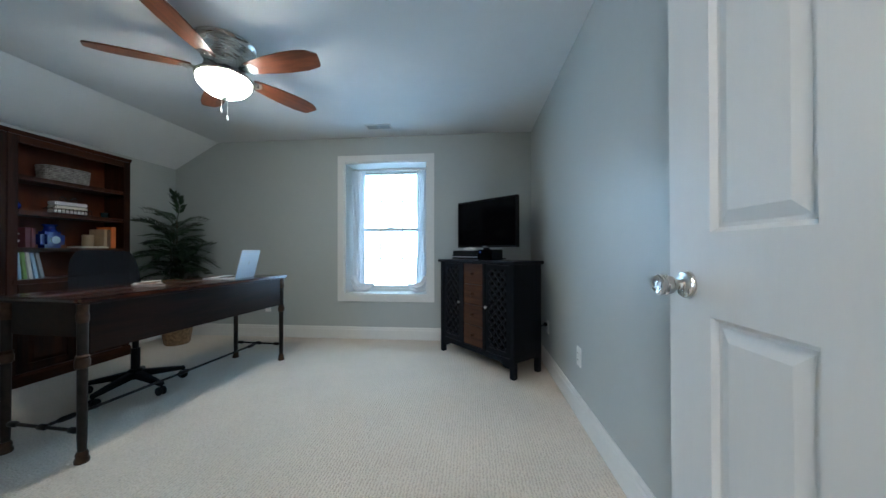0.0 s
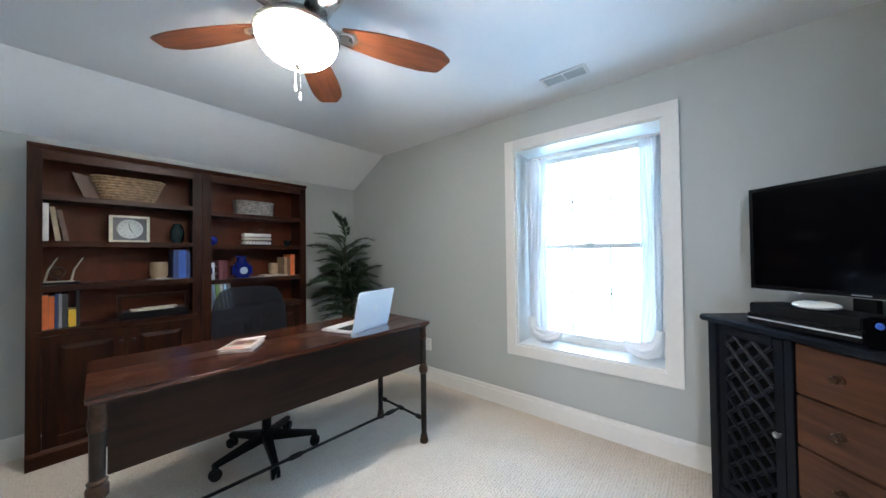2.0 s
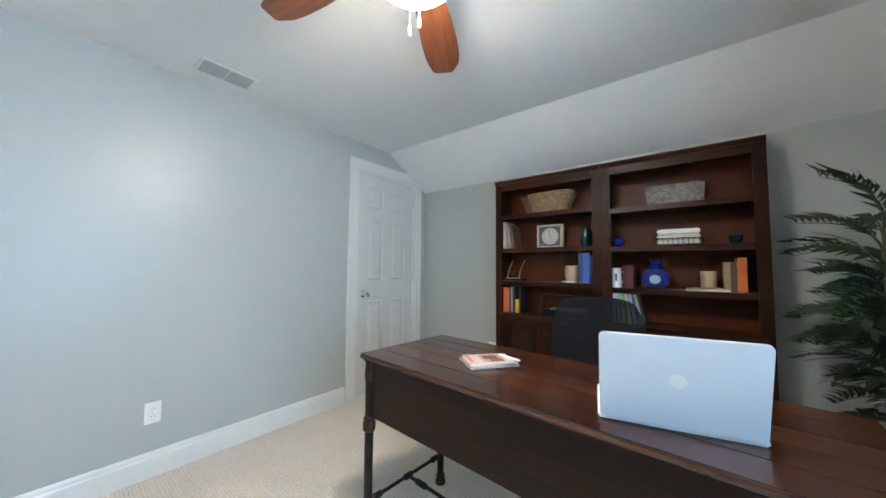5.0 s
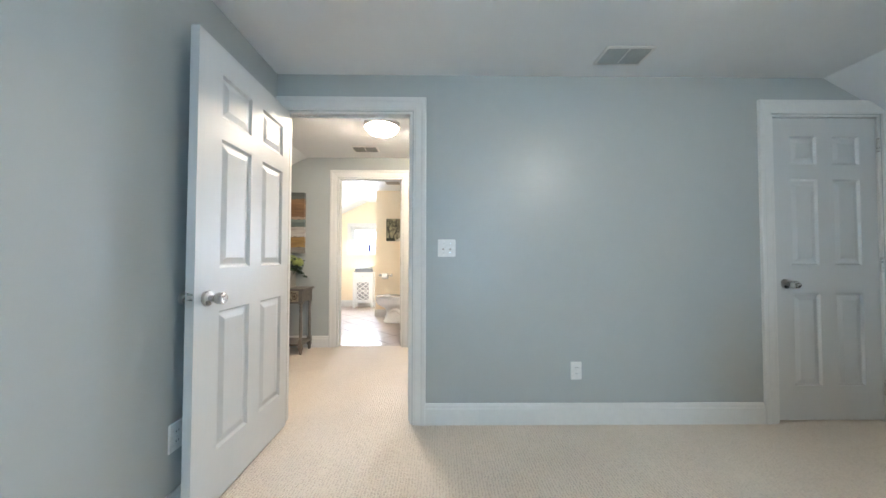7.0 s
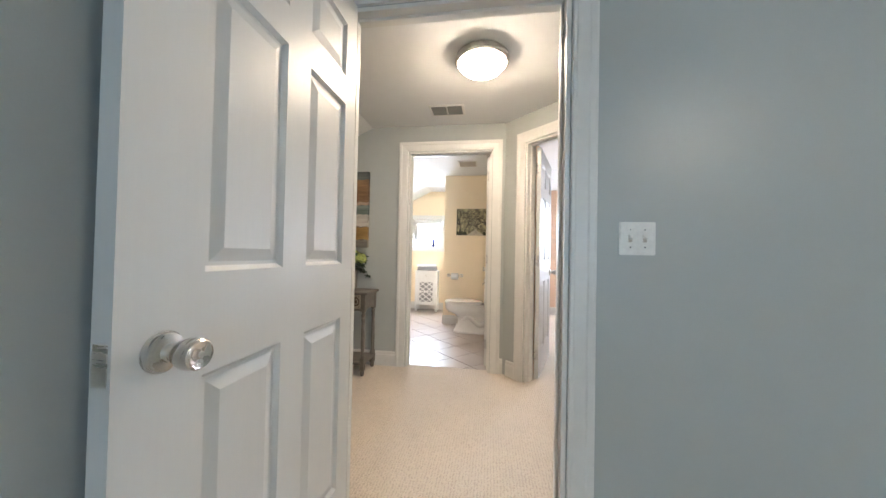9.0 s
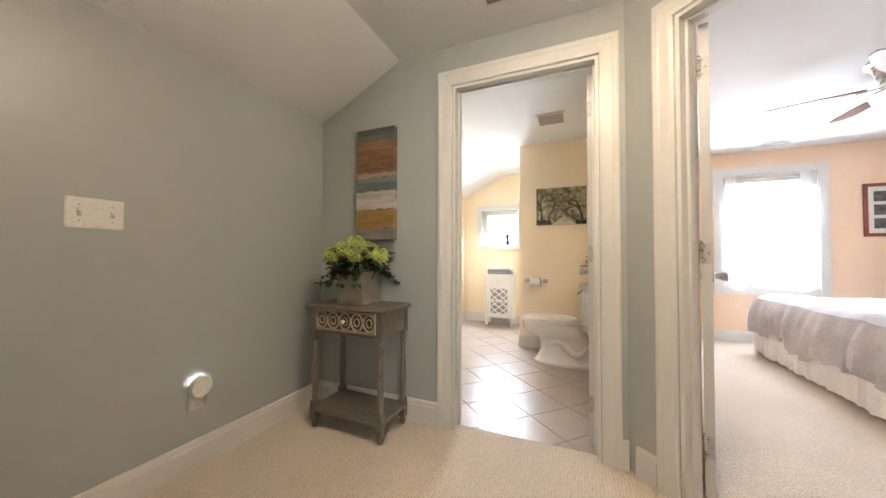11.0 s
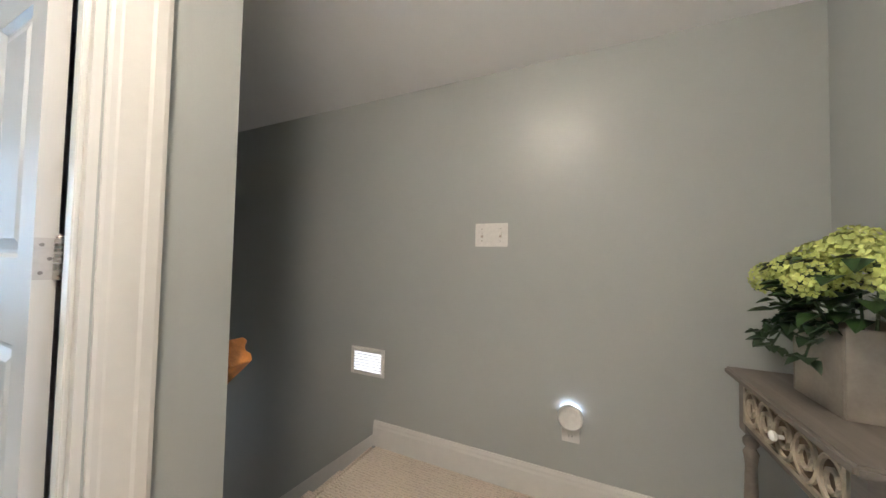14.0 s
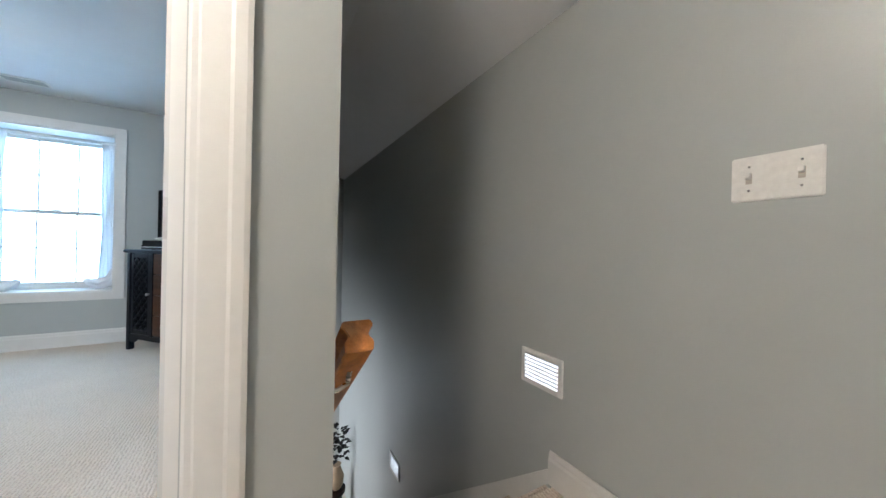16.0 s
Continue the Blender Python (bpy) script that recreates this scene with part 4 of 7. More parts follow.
def see_through(m, share):
    """Opens the weave of a cloth: part of the light passes straight on."""
    n, l = links(m)
    t, mix = n.new("ShaderNodeBsdfTransparent"), n.new("ShaderNodeMixShader")
    mix.inputs[0].default_value = share
    l.new(n["Principled BSDF"].outputs[0], mix.inputs[1]), l.new(t.outputs[0], mix.inputs[2])
    l.new(mix.outputs[0], n["Material Output"].inputs["Surface"])
    return m


CHAIRNET = see_through(surface("black_open_net", (0.010, 0.011, 0.014), 0.8, vary=0.15, scale=60, gloss=0.12), 0.30)
MESHBACK = surface("black_chair_mesh", (0.010, 0.011, 0.014), 0.8, vary=0.2, scale=60, bump=0.4, bump_scale=500, gloss=0.2)
ALU = surface("anodised_aluminium", (0.62, 0.64, 0.66), 0.40, 0.25, vary=0.01, fine=0.0)
KEYCAP = surface("black_keys", (0.02, 0.02, 0.02), 0.5)
PAPER = surface("printed_paper", (0.58, 0.53, 0.50), 0.6, vary=0.15, scale=18, fine=0.15)
PAPER2 = surface("magazine_cover", (0.52, 0.46, 0.43), 0.35, vary=0.05, scale=14, fine=0.05)
WICKER = surface("woven_wicker", (0.34, 0.22, 0.12), 0.7, vary=0.3, scale=40, bump=0.5, bump_scale=120)
GREYWICKER = surface("grey_woven_box", (0.30, 0.28, 0.26), 0.75, vary=0.3, scale=40, bump=0.5, bump_scale=120)
COBALT_GLAZE = surface("cobalt_glaze", (0.006, 0.016, 0.17), 0.12, vary=0.1)
TEAL_GLAZE = surface("dark_teal_glaze", (0.012, 0.03, 0.035), 0.2, vary=0.2)
CREAM = surface("cream_paper", (0.70, 0.64, 0.52), 0.7, vary=0.1, scale=20)
GOLD = surface("gold_frame", (0.46, 0.42, 0.32), 0.35, 0.5, vary=0.15, scale=20)
CLOCKFACE = surface("silver_clock_face", (0.46, 0.47, 0.45), 0.4, vary=0.1)
LEAF = surface("palm_leaf", (0.030, 0.066, 0.026), 0.45, vary=0.35, scale=9)
LEAF2 = surface("ivy_leaf", (0.035, 0.085, 0.022), 0.4, vary=0.35, scale=20)
BUD = surface("green_white_petals", (0.66, 0.74, 0.22), 0.7, vary=0.25, scale=30)
STEM = surface("palm_stem", (0.10, 0.09, 0.05), 0.7, vary=0.3)
GREYWOOD = wood("weathered_grey_wood", (0.125, 0.109, 0.090), (0.180, 0.160, 0.134), 0.55, axis=0, scale=3)
LATTICE = surface("whitewashed_lattice", (0.46, 0.40, 0.30), 0.6, vary=0.2, scale=30)
AMBERBACK = surface("brown_backing", (0.13, 0.085, 0.045), 0.6, vary=0.2)
PEWTER = surface("brushed_pewter_box", (0.46, 0.415, 0.35), 0.36, 0.55, vary=0.15, scale=10)
PORCELAIN = surface("white_porcelain", (0.82, 0.81, 0.78), 0.10, vary=0.02, coat=0.5)
VANITY = wood("pink_maple", (0.42, 0.21, 0.12), (0.58, 0.32, 0.19), 0.4, axis=2, scale=2)
COUNTER = surface("speckled_counter", (0.40, 0.27, 0.19), 0.25, vary=0.2, scale=40)
WHITEPAINT = surface("white_cabinet_paint", (0.80, 0.80, 0.80), 0.4, vary=0.03)
DARKBACK = surface("grey_fret_backing", (0.34, 0.34, 0.36), 0.7, vary=0.1)
TOWEL = surface("grey_towel", (0.40, 0.42, 0.46), 0.95, vary=0.15, scale=25, bump=0.6, bump_scale=300)
TOWEL2 = surface("white_towel", (0.78, 0.78, 0.77), 0.95, vary=0.1, scale=25, bump=0.6, bump_scale=300)
QUILT = surface("grey_quilt", (0.55, 0.54, 0.56), 0.9, vary=0.12, scale=6, bump=0.35, bump_scale=40)
SKIRT = surface("white_bed_skirt", (0.84, 0.83, 0.82), 0.9, vary=0.03, scale=6)
REDFRAME = wood("red_mahogany_frame", (0.13, 0.022, 0.016), (0.24, 0.05, 0.032), 0.3, axis=2, coat=0.3)
PHOTO = surface("grey_photo", (0.22, 0.23, 0.22), 0.4, vary=0.45, scale=18, fine=0.3)
MAT_WHITE = surface("white_mat_board", (0.78, 0.77, 0.75), 0.7, vary=0.02)
GROUT = surface("grey_grout", (0.33, 0.28, 0.235), 0.9, vary=0.15, scale=20)
TILE = surface("taupe_floor_tile", (0.40, 0.335, 0.285), 0.31, vary=0.035, scale=4, bump=0.008, bump_scale=30, fine=0.02, island=0.07)


def cover(name, color, rough=0.5):
    return surface(name, color, rough, vary=0.12, scale=12)


BOOKS = {k: cover("book_cover_" + k, c) for k, c in {
    "white": (0.62, 0.60, 0.56), "tan": (0.42, 0.30, 0.18), "brown": (0.12, 0.06, 0.035), "orange": (0.75, 0.17, 0.03), "yellow": (0.85, 0.55, 0.03),
    "navy": (0.015, 0.04, 0.16), "blue": (0.03, 0.10, 0.42), "green": (0.25, 0.42, 0.12), "black": (0.02, 0.02, 0.022), "maroon": (0.12, 0.02, 0.03), "grey": (0.35, 0.36, 0.38), "sky": (0.35, 0.50, 0.68)}.items()}

# ---------------------------------------------------------------- bookcases
UNIT, DEEP, TALL = 0.824, 0.255, 1.88
BX = -3.94


def bookcase(y0, shelves):
    """Local x into the room is +x; the unit runs along y."""
    b = thing("bookcase", "dark cherry bookcase with open shelves over cupboard doors", "bookcase", group="wall of bookcases", at=pose(BX - DEEP, y0, 0))
    t = 0.028
    part("side_panel", Shape().box(0, 0, 0, DEEP - 0.02, t, TALL - 0.03), CASEWOOD, b)
    part("side_panel", Shape().box(0, UNIT - t, 0, DEEP - 0.02, UNIT, TALL - 0.03), CASEWOOD, b)
    part("back_panel", Shape().box(0, t, 0.09, 0.008, UNIT - t, TALL - 0.03), BACKWOOD_LIT, b)
    part("stile", Shape().box(DEEP - 0.02, 0, 0.09, DEEP, 0.058, TALL - 0.03), CASEWOOD, b, bevel=0.003)
    part("stile", Shape().box(DEEP - 0.02, UNIT - 0.058, 0.09, DEEP, UNIT, TALL - 0.03), CASEWOOD, b, bevel=0.003)
    part("top_rail", Shape().box(DEEP - 0.02, 0.058, TALL - 0.085, DEEP, UNIT - 0.058, TALL - 0.03), SHELFWOOD, b, bevel=0.003)
    part("cornice", Shape().prism([(0, TALL - 0.03), (DEEP + 0.004, TALL - 0.03), (DEEP + 0.016, TALL - 0.008), (DEEP + 0.016, TALL), (0, TALL)], 0, UNIT, "y"), SHELFWOOD, b)
    for z in shelves:
        part("shelf", Shape().box(0.008, t, z - 0.028, DEEP - 0.022, UNIT - t, z), SHELFWOOD, b, bevel=0.002)
        part("shelf_lip", Shape().box(DEEP - 0.022, 0.058, z - 0.034, DEEP - 0.004, UNIT - 0.058, z), SHELFWOOD, b, bevel=0.003)
    part("deck", Shape().box(0.008, t, 0.752, DEEP + 0.008, UNIT - t, 0.782), SHELFWOOD, b, bevel=0.004)
    part("plinth", Shape().prism([(0, 0), (DEEP + 0.014, 0), (DEEP + 0.014, 0.075), (DEEP, 0.09), (0, 0.09)], 0, UNIT, "y"), SHELFWOOD, b)
    mid = UNIT / 2
    for a, c in ((0.060, mid - 0.0015), (mid + 0.0015, UNIT - 0.060)):
        fr = Shape()
        x0, x1, z0, z1, w = DEEP - 0.019, DEEP + 0.001, 0.095, 0.748, 0.06
        fr.box(x0, a, z0, x1, a + w, z1).box(x0, c - w, z0, x1, c, z1).box(x0, a + w, z0, x1, c - w, z0 + w).box(x0, a + w, z1 - w, x1, c - w, z1)
        d = part("door", fr, CASEWOOD, b, bevel=0.002)
        v = [(x1 - 0.012, a + w, z0 + w), (x1 - 0.012, c - w, z0 + w), (x1 - 0.012, c - w, z1 - w), (x1 - 0.012, a + w, z1 - w)]
        k = 0.03
        v += [(x1 - 0.003, a + w + k, z0 + w + k), (x1 - 0.003, c - w - k, z0 + w + k), (x1 - 0.003, c - w - k, z1 - w - k), (x1 - 0.003, a + w + k, z1 - w - k)]
        part("door_panel", Shape().add(v, [(0, 1, 5, 4), (1, 2, 6, 5), (2, 3, 7, 6), (3, 0, 4, 7), (4, 5, 6, 7)]), CASEWOOD, d)
        ky = c - 0.03 if a < 0.1 else a + 0.03
        part("handle", Shape().ball((x1 + 0.014, ky, 0.66), 0.013, 12, 8).rod((x1, ky, 0.66), (x1 + 0.01, ky, 0.66), 0.005), IRON, d, smooth=True)
    return b


SHELF_L, SHELF_R = (1.045, 1.312, 1.59), (1.022, 1.300, 1.562)
bookcase(1.040, SHELF_L)
bookcase(1.040 + UNIT + 0.002, SHELF_R)


def book(y, z, thick, high, depth, colour, lean=0, x=-3.98):
    """A bound book standing spine out; y: its lower edge nearest the doors."""
    m = pose(x, y, z, lean)
    b = thing("book", f"{colour} hardback book standing on the shelf", "book", group="books in the bookcase", at=m)
    c = Shape()
    c.box(-depth, 0, 0, 0, 0.0025, high).box(-depth, thick - 0.0025, 0, 0, thick, high).box(-0.003, 0.0025, 0, 0.002, thick - 0.0025, high)
    part("cover", c, BOOKS[colour], b)
    part("pages", Shape().box(-depth + 0.004, 0.0026, 0.004, -0.0035, thick - 0.0026, high - 0.004), CREAM, b)
    return b


def row_of_books(y, z, spec, depth=0.15):
    for colour, thick, high, lean in spec:
        book(y + (high * math.sin(radians(lean)) if lean > 0 else 0), z + (thick * math.sin(radians(-lean)) if lean < 0 else 0), thick, high, depth, colour, lean)
        y += thick + 0.002 + (high * math.sin(radians(abs(lean))) * 0.15 if lean else 0)


row_of_books(1.090, SHELF_L[1] + 0.002, [("white", 0.030, 0.225, 0), ("tan", 0.022, 0.205, 7), ("brown", 0.022, 0.19, 9)])
row_of_books(1.072, 0.784, [("maroon", 0.016, 0.20, 0), ("orange", 0.030, 0.205, 0), ("orange", 0.022, 0.195, 0), ("navy", 0.012, 0.21, 0), ("grey", 0.014, 0.21, 0), ("black", 0.022, 0.205, 0), ("yellow", 0.030, 0.11, 0), ("black", 0.014, 0.215, 0)])
row_of_books(1.700, SHELF_L[0] + 0.002, [("navy", 0.028, 0.215, 0), ("blue", 0.045, 0.215, 0), ("navy", 0.022, 0.20, 0)])
row_of_books(1.985, SHELF_R[0] + 0.002, [("maroon", 0.030, 0.15, 0), ("maroon", 0.026, 0.15, 0)])
row_of_books(2.50, SHELF_R[0] + 0.002, [("tan", 0.026, 0.17, 0), ("brown", 0.026, 0.17, 0), ("orange", 0.040, 0.195, 0)])
row_of_books(1.915, 0.784, [("white", 0.022, 0.215, 0), ("sky", 0.016, 0.20, 4), ("green", 0.022, 0.215, 5), ("white", 0.020, 0.21, 7), ("sky", 0.020, 0.20, 9), ("grey", 0.022, 0.20, 11)])


def basket(name, label, x, y, z, lx, ly, high, flare, mat):
    """Open woven basket: rows of weave round flared walls, with a rolled rim."""
    b = thing(name, label, "basket", at=pose(x, y, z))
    rows_ = 9
    for r in range(rows_):
        k = 1 + flare * r / (rows_ - 1)
        pts = []
        for i in range(41):
            a = 2 * math.pi * i / 40
            q = 1 + (0.02 if (i + r) % 2 else -0.02)
            ca, sa = math.cos(a), math.sin(a)
            pts.append((lx / 2 * k * q * math.copysign(abs(ca) ** 0.55, ca), ly / 2 * k * q * math.copysign(abs(sa) ** 0.55, sa), high * (r + 0.5) / rows_))
        part("weave_band", Shape().tube(pts, high / rows_ * 0.58, 6), mat, b, smooth=True)
    part("bottom", Shape().box(-lx * 0.44, -ly * 0.46, 0.0, lx * 0.44, ly * 0.46, 0.01), mat, b)
    return b


basket("basket", "wide tan wicker basket on the top shelf", -4.07, 1.475, SHELF_L[2] + 0.002, 0.13, 0.25, 0.16, 0.42, WICKER)
basket("storage_box", "small grey woven box on the top shelf", -4.07, 2.275, SHELF_R[2] + 0.002, 0.15, 0.28, 0.125, 0.06, GREYWICKER)
fan_ = thing("folded_fan", "dark folded wooden fan leaning beside the basket", "ornament", at=pose(-4.08, 1.27, SHELF_L[2] + 0.002))
part("blade", Shape().prism([(0.0, 0.0), (0.07, 0.0), (0.02, 0.15), (-0.06, 0.17)], -0.01, 0.01, "x"), BOOKS["brown"], fan_, bevel=0.003)

ck = thing("clock", "gold-framed mantel clock with a silver dial", "clock", at=pose(-4.04, 1.475, SHELF_L[1] + 0.001))
fr = Shape().box(-0.03, -0.10, 0, 0.025, -0.084, 0.182).box(-0.03, 0.084, 0, 0.025, 0.10, 0.182).box(-0.03, -0.084, 0.168, 0.025, 0.084, 0.182).box(-0.03, -0.084, 0, 0.025, 0.084, 0.014)
part("case", fr, GOLD, ck, bevel=0.003)
part("backboard", Shape().box(-0.02, -0.084, 0.014, 0.008, 0.084, 0.168), surface("slate_panel", (0.09, 0.095, 0.10), 0.4, vary=0.1), ck)
dial = part("dial", Shape().lathe([(0.066, 0), (0.066, 0.004), (0.060, 0.007), (0.057, 0.005), (0.001, 0.005)], 36, pose(0.008, 0, 0.091, 0, 90)), CLOCKFACE, ck, smooth=True)
for i in range(12):
    part("hour_mark", Shape().box(-0.0012, 0.044, 0.0052, 0.0012, 0.053, 0.0062, pose(0.008, 0, 0.091, 0, 90) @ Matrix.Rotation(radians(30 * i), 4, "Z")), SLOT, dial)
for a, ln in ((-60, 0.030), (100, 0.044)):
    part("clock_pointer", Shape().box(-0.0014, -0.006, 0.0064, 0.0014, ln, 0.0074, pose(0.008, 0, 0.091, 0, 90) @ Matrix.Rotation(radians(a), 4, "Z")), SLOT, dial)


def turned(name, label, cat, x, y, z, prof, mat, seg=28, extra=()):
    return single(name, Shape().lathe(prof, seg), mat, label, cat, at=pose(x, y, z), smooth=True)


turned("vase", "small dark teal glazed vase", "vase", -4.06, 1.737, SHELF_L[1] + 0.001, [(0.030, 0), (0.042, 0.03), (0.044, 0.09), (0.034, 0.125), (0.026, 0.135), (0.030, 0.145), (0.024, 0.145), (0.020, 0.12)], TEAL_GLAZE)
turned("pot", "round tan pottery jar on a white saucer", "pot", -4.06, 1.632, SHELF_L[0] + 0.012, [(0.040, 0), (0.050, 0.02), (0.052, 0.08), (0.046, 0.115), (0.040, 0.115), (0.044, 0.07)], BOOKS["tan"])
single("saucer", Shape().box(-0.05, -0.075, 0, 0.05, 0.075, 0.010), PORCELAIN, "flat white tray under the pottery jar", "tray", at=pose(-4.05, 1.64, SHELF_L[0] + 0.001), bevel=0.003)

ps = thing("pen_stand", "desk pen set with two pens and a brass globe", "pen stand", at=pose(-4.04, 1.165, SHELF_L[0] + 0.001))
part("base", Shape().box(-0.05, -0.085, 0, 0.05, 0.085, 0.016), BLACKPLASTIC, ps, bevel=0.004)
part("tray_strip", Shape().box(0.02, -0.06, 0.016, 0.04, 0.06, 0.024), GOLD, ps, bevel=0.002)
part("globe", Shape().ball((0, -0.01, 0.075), 0.034, 20, 12), BRASSY, ps, smooth=True)
part("globe_stem", Shape().rod((0, -0.01, 0.016), (0, -0.01, 0.045), 0.008), BRASSY, ps)
for y, q in ((-0.06, -0.045), (0.045, 0.055)):
    part("pen", Shape().tube([(0.01, y, 0.016), (0.01, y + (q - y) * 0.3 + 0.01, 0.09), (0.01, y + 0.05, 0.165)], [0.006, 0.005, 0.003], 10), GOLD, ps, smooth=True)

sp = thing("speaker_dock", "low black box with a slanted open frame", "device", at=pose(-4.05, 1.60, 0.783))
part("body", Shape().box(-0.08, -0.185, 0, 0.07, 0.185, 0.05), BLACKPLASTIC, sp, bevel=0.004)
fr = Shape().box(0.05, -0.19, 0.05, 0.075, -0.168, 0.168).box(0.05, 0.168, 0.05, 0.075, 0.19, 0.168).box(0.05, -0.168, 0.148, 0.075, 0.168, 0.168)
part("frame", fr, SHELFWOOD, sp, bevel=0.002)
part("paper_sheaf", Shape().box(-0.05, -0.12, 0.0505, 0.055, 0.11, 0.060).box(-0.04, -0.06, 0.060, 0.05, 0.13, 0.066), CREAM, sp, "loose pale papers inside")

cr = thing("wire_basket", "wire basket holding white paper scrolls and cards", "basket", at=pose(-4.05, 2.29, SHELF_R[1] + 0.001))
wire = Shape()
for z in (0.006, 0.045):
    wire.tube([(-0.05, -0.13, z), (0.05, -0.13, z), (0.05, 0.13, z), (-0.05, 0.13, z), (-0.05, -0.13, z)], 0.003, 6)
for i in range(11):
    wire.rod((0.05, -0.13 + 0.026 * i, 0.005), (0.05, -0.13 + 0.026 * i, 0.046), 0.0018, 6)
part("wire_frame", wire, IRON, cr)
wh = Shape()
for sg in (-1, 1):
    wh.tube([(0.0, 0.0, 0.10), (0.0, sg * 0.02, 0.135), (0.0, sg * 0.045, 0.150), (0.0, sg * 0.06, 0.132), (0.0, sg * 0.045, 0.118)], 0.003, 6)
part("scroll_handle", wh, IRON, cr)
for k in range(3):
    part("card", Shape().box(-0.04, -0.11, 0.008 + 0.034 * k, 0.04, 0.11, 0.036 + 0.034 * k), (MAT_WHITE, CREAM, MAT_WHITE)[k], cr, bevel=0.006)

single("ornament_ball", Shape().ball((0, 0, 0.036), 0.036, 20, 14).lathe([(0.02, 0), (0.015, 0.006)], 16), COBALT_GLAZE, "small cobalt blue glass ball", "ornament", at=pose(-4.03, 1.955, SHELF_R[1] + 0.001), smooth=True)
jar = thing("glass_jar", "large square cobalt blue glass jar", "jar", at=pose(-4.04, 2.165, SHELF_R[0] + 0.001))
part("body", Shape().box(-0.055, -0.075, 0, 0.055, 0.075, 0.13), COBALT_GLAZE, jar, bevel=0.025, smooth=True, segments=4)
part("neck", Shape().lathe([(0.050, 0.125), (0.035, 0.150), (0.034, 0.170), (0.044, 0.180), (0.044, 0.188), (0.030, 0.188)], 28), COBALT_GLAZE, jar, smooth=True)
part("medallion", Shape().lathe([(0.030, 0), (0.030, 0.003), (0.024, 0.005), (0.001, 0.005)], 24, pose(0.055, 0, 0.062, 0, 90)), BOOKS["sky"], jar)
turned("mug", "brown pottery mug on an open book", "mug", -4.05, 2.43, SHELF_R[0] + 0.018, [(0.034, 0), (0.038, 0.01), (0.038, 0.095), (0.036, 0.10), (0.032, 0.098), (0.032, 0.02)], BOOKS["tan"])
single("open_book", Shape().prism([(-0.10, 0), (0.10, 0), (0.10, 0.012), (0.05, 0.017), (0.0, 0.010), (-0.05, 0.017), (-0.10, 0.012)], -0.07, 0.07, "x"), CREAM, "open book lying flat under the mug", "book", at=pose(-4.03, 2.42, SHELF_R[0] + 0.001))
wm = thing("beer_stein", "white porcelain stein with a dark motif", "mug", at=pose(-4.03, 1.937, SHELF_R[0] + 0.001))
part("body", Shape().lathe([(0.034, 0), (0.036, 0.006), (0.033, 0.02), (0.031, 0.12), (0.034, 0.135), (0.030, 0.135), (0.027, 0.02)], 24), PORCELAIN, wm, smooth=True)
part("motif", Shape().lathe([(0.0325, 0.045), (0.0318, 0.095)], 24), COBALT_GLAZE, wm, at=pose(0.0008, 0.002, 0)).scale = (1.0, 0.6, 1.0)
part("handle", Shape().tube([(0, 0.030, 0.11), (0, 0.052, 0.10), (0, 0.055, 0.06), (0, 0.031, 0.035)], 0.005, 8), PORCELAIN, wm, smooth=True)
turned("ornament_cup", "small dark cup on the shelf", "cup", -4.05, 2.56, SHELF_R[1] + 0.001, [(0.020, 0), (0.030, 0.02), (0.032, 0.05), (0.028, 0.05), (0.026, 0.02)], TEAL_GLAZE)

# ---------------------------------------------------------------- desk
dk = thing("desk", "long dark mahogany writing desk on bronzed pipe legs", "desk", at=pose(-2.428, 1.203, 0, 0, 0, 86.5))
L, D, TZ = 1.488, 0.538, 0.774
top = part("desktop", Shape().box(0, 0, TZ - 0.022, L, D, TZ - 0.0035), DESKTOP, dk, bevel=0.004, segments=3)
for i in range(5):
    y0, y1 = D * i / 5, D * (i + 1) / 5
    part("plank", Shape().box(0.001, y0 + 0.0012, -0.0030, L - 0.001, y1 - 0.0012, 0.0, pose(0, 0, TZ)), DESKTOP_PLANKS[i % 3], top, bevel=0.0012)
part("edge_band", Shape().box(0.012, 0.012, TZ - 0.032, L - 0.012, D - 0.012, TZ - 0.022), DARKWOOD, dk)
part("front_panel", Shape().box(0.052, 0.030, 0.505, L - 0.052, 0.052, TZ - 0.032), DARKWOOD, dk, bevel=0.003)
for x in (0.030, L - 0.052):
    part("side_panel", Shape().box(x, 0.070, 0.585, x + 0.022, D - 0.070, TZ - 0.032), DARKWOOD, dk, bevel=0.002)
part("back_rail", Shape().box(0.052, D - 0.052, 0.66, L - 0.052, D - 0.030, TZ - 0.032), DARKWOOD, dk, bevel=0.002)
for i in range(3):
    a = 0.06 + i * (L - 0.12) / 3
    dr = part("drawer_front", Shape().box(a + 0.003, D - 0.030, 0.668, a + (L - 0.12) / 3 - 0.003, D - 0.018, TZ - 0.038), DARKWOOD, dk, bevel=0.002)
    part("drawer_knob", Shape().lathe([(0.007, 0), (0.006, 0.012), (0.013, 0.018), (0.010, 0.026), (0.001, 0.027)], 14, pose(a + (L - 0.12) / 6, D - 0.018, 0.705, -90)), BRASSY, dr, smooth=True)
LEGS = [(0.030, 0.036), (L - 0.030, 0.036), (0.030, D - 0.036), (L - 0.030, D - 0.036)]
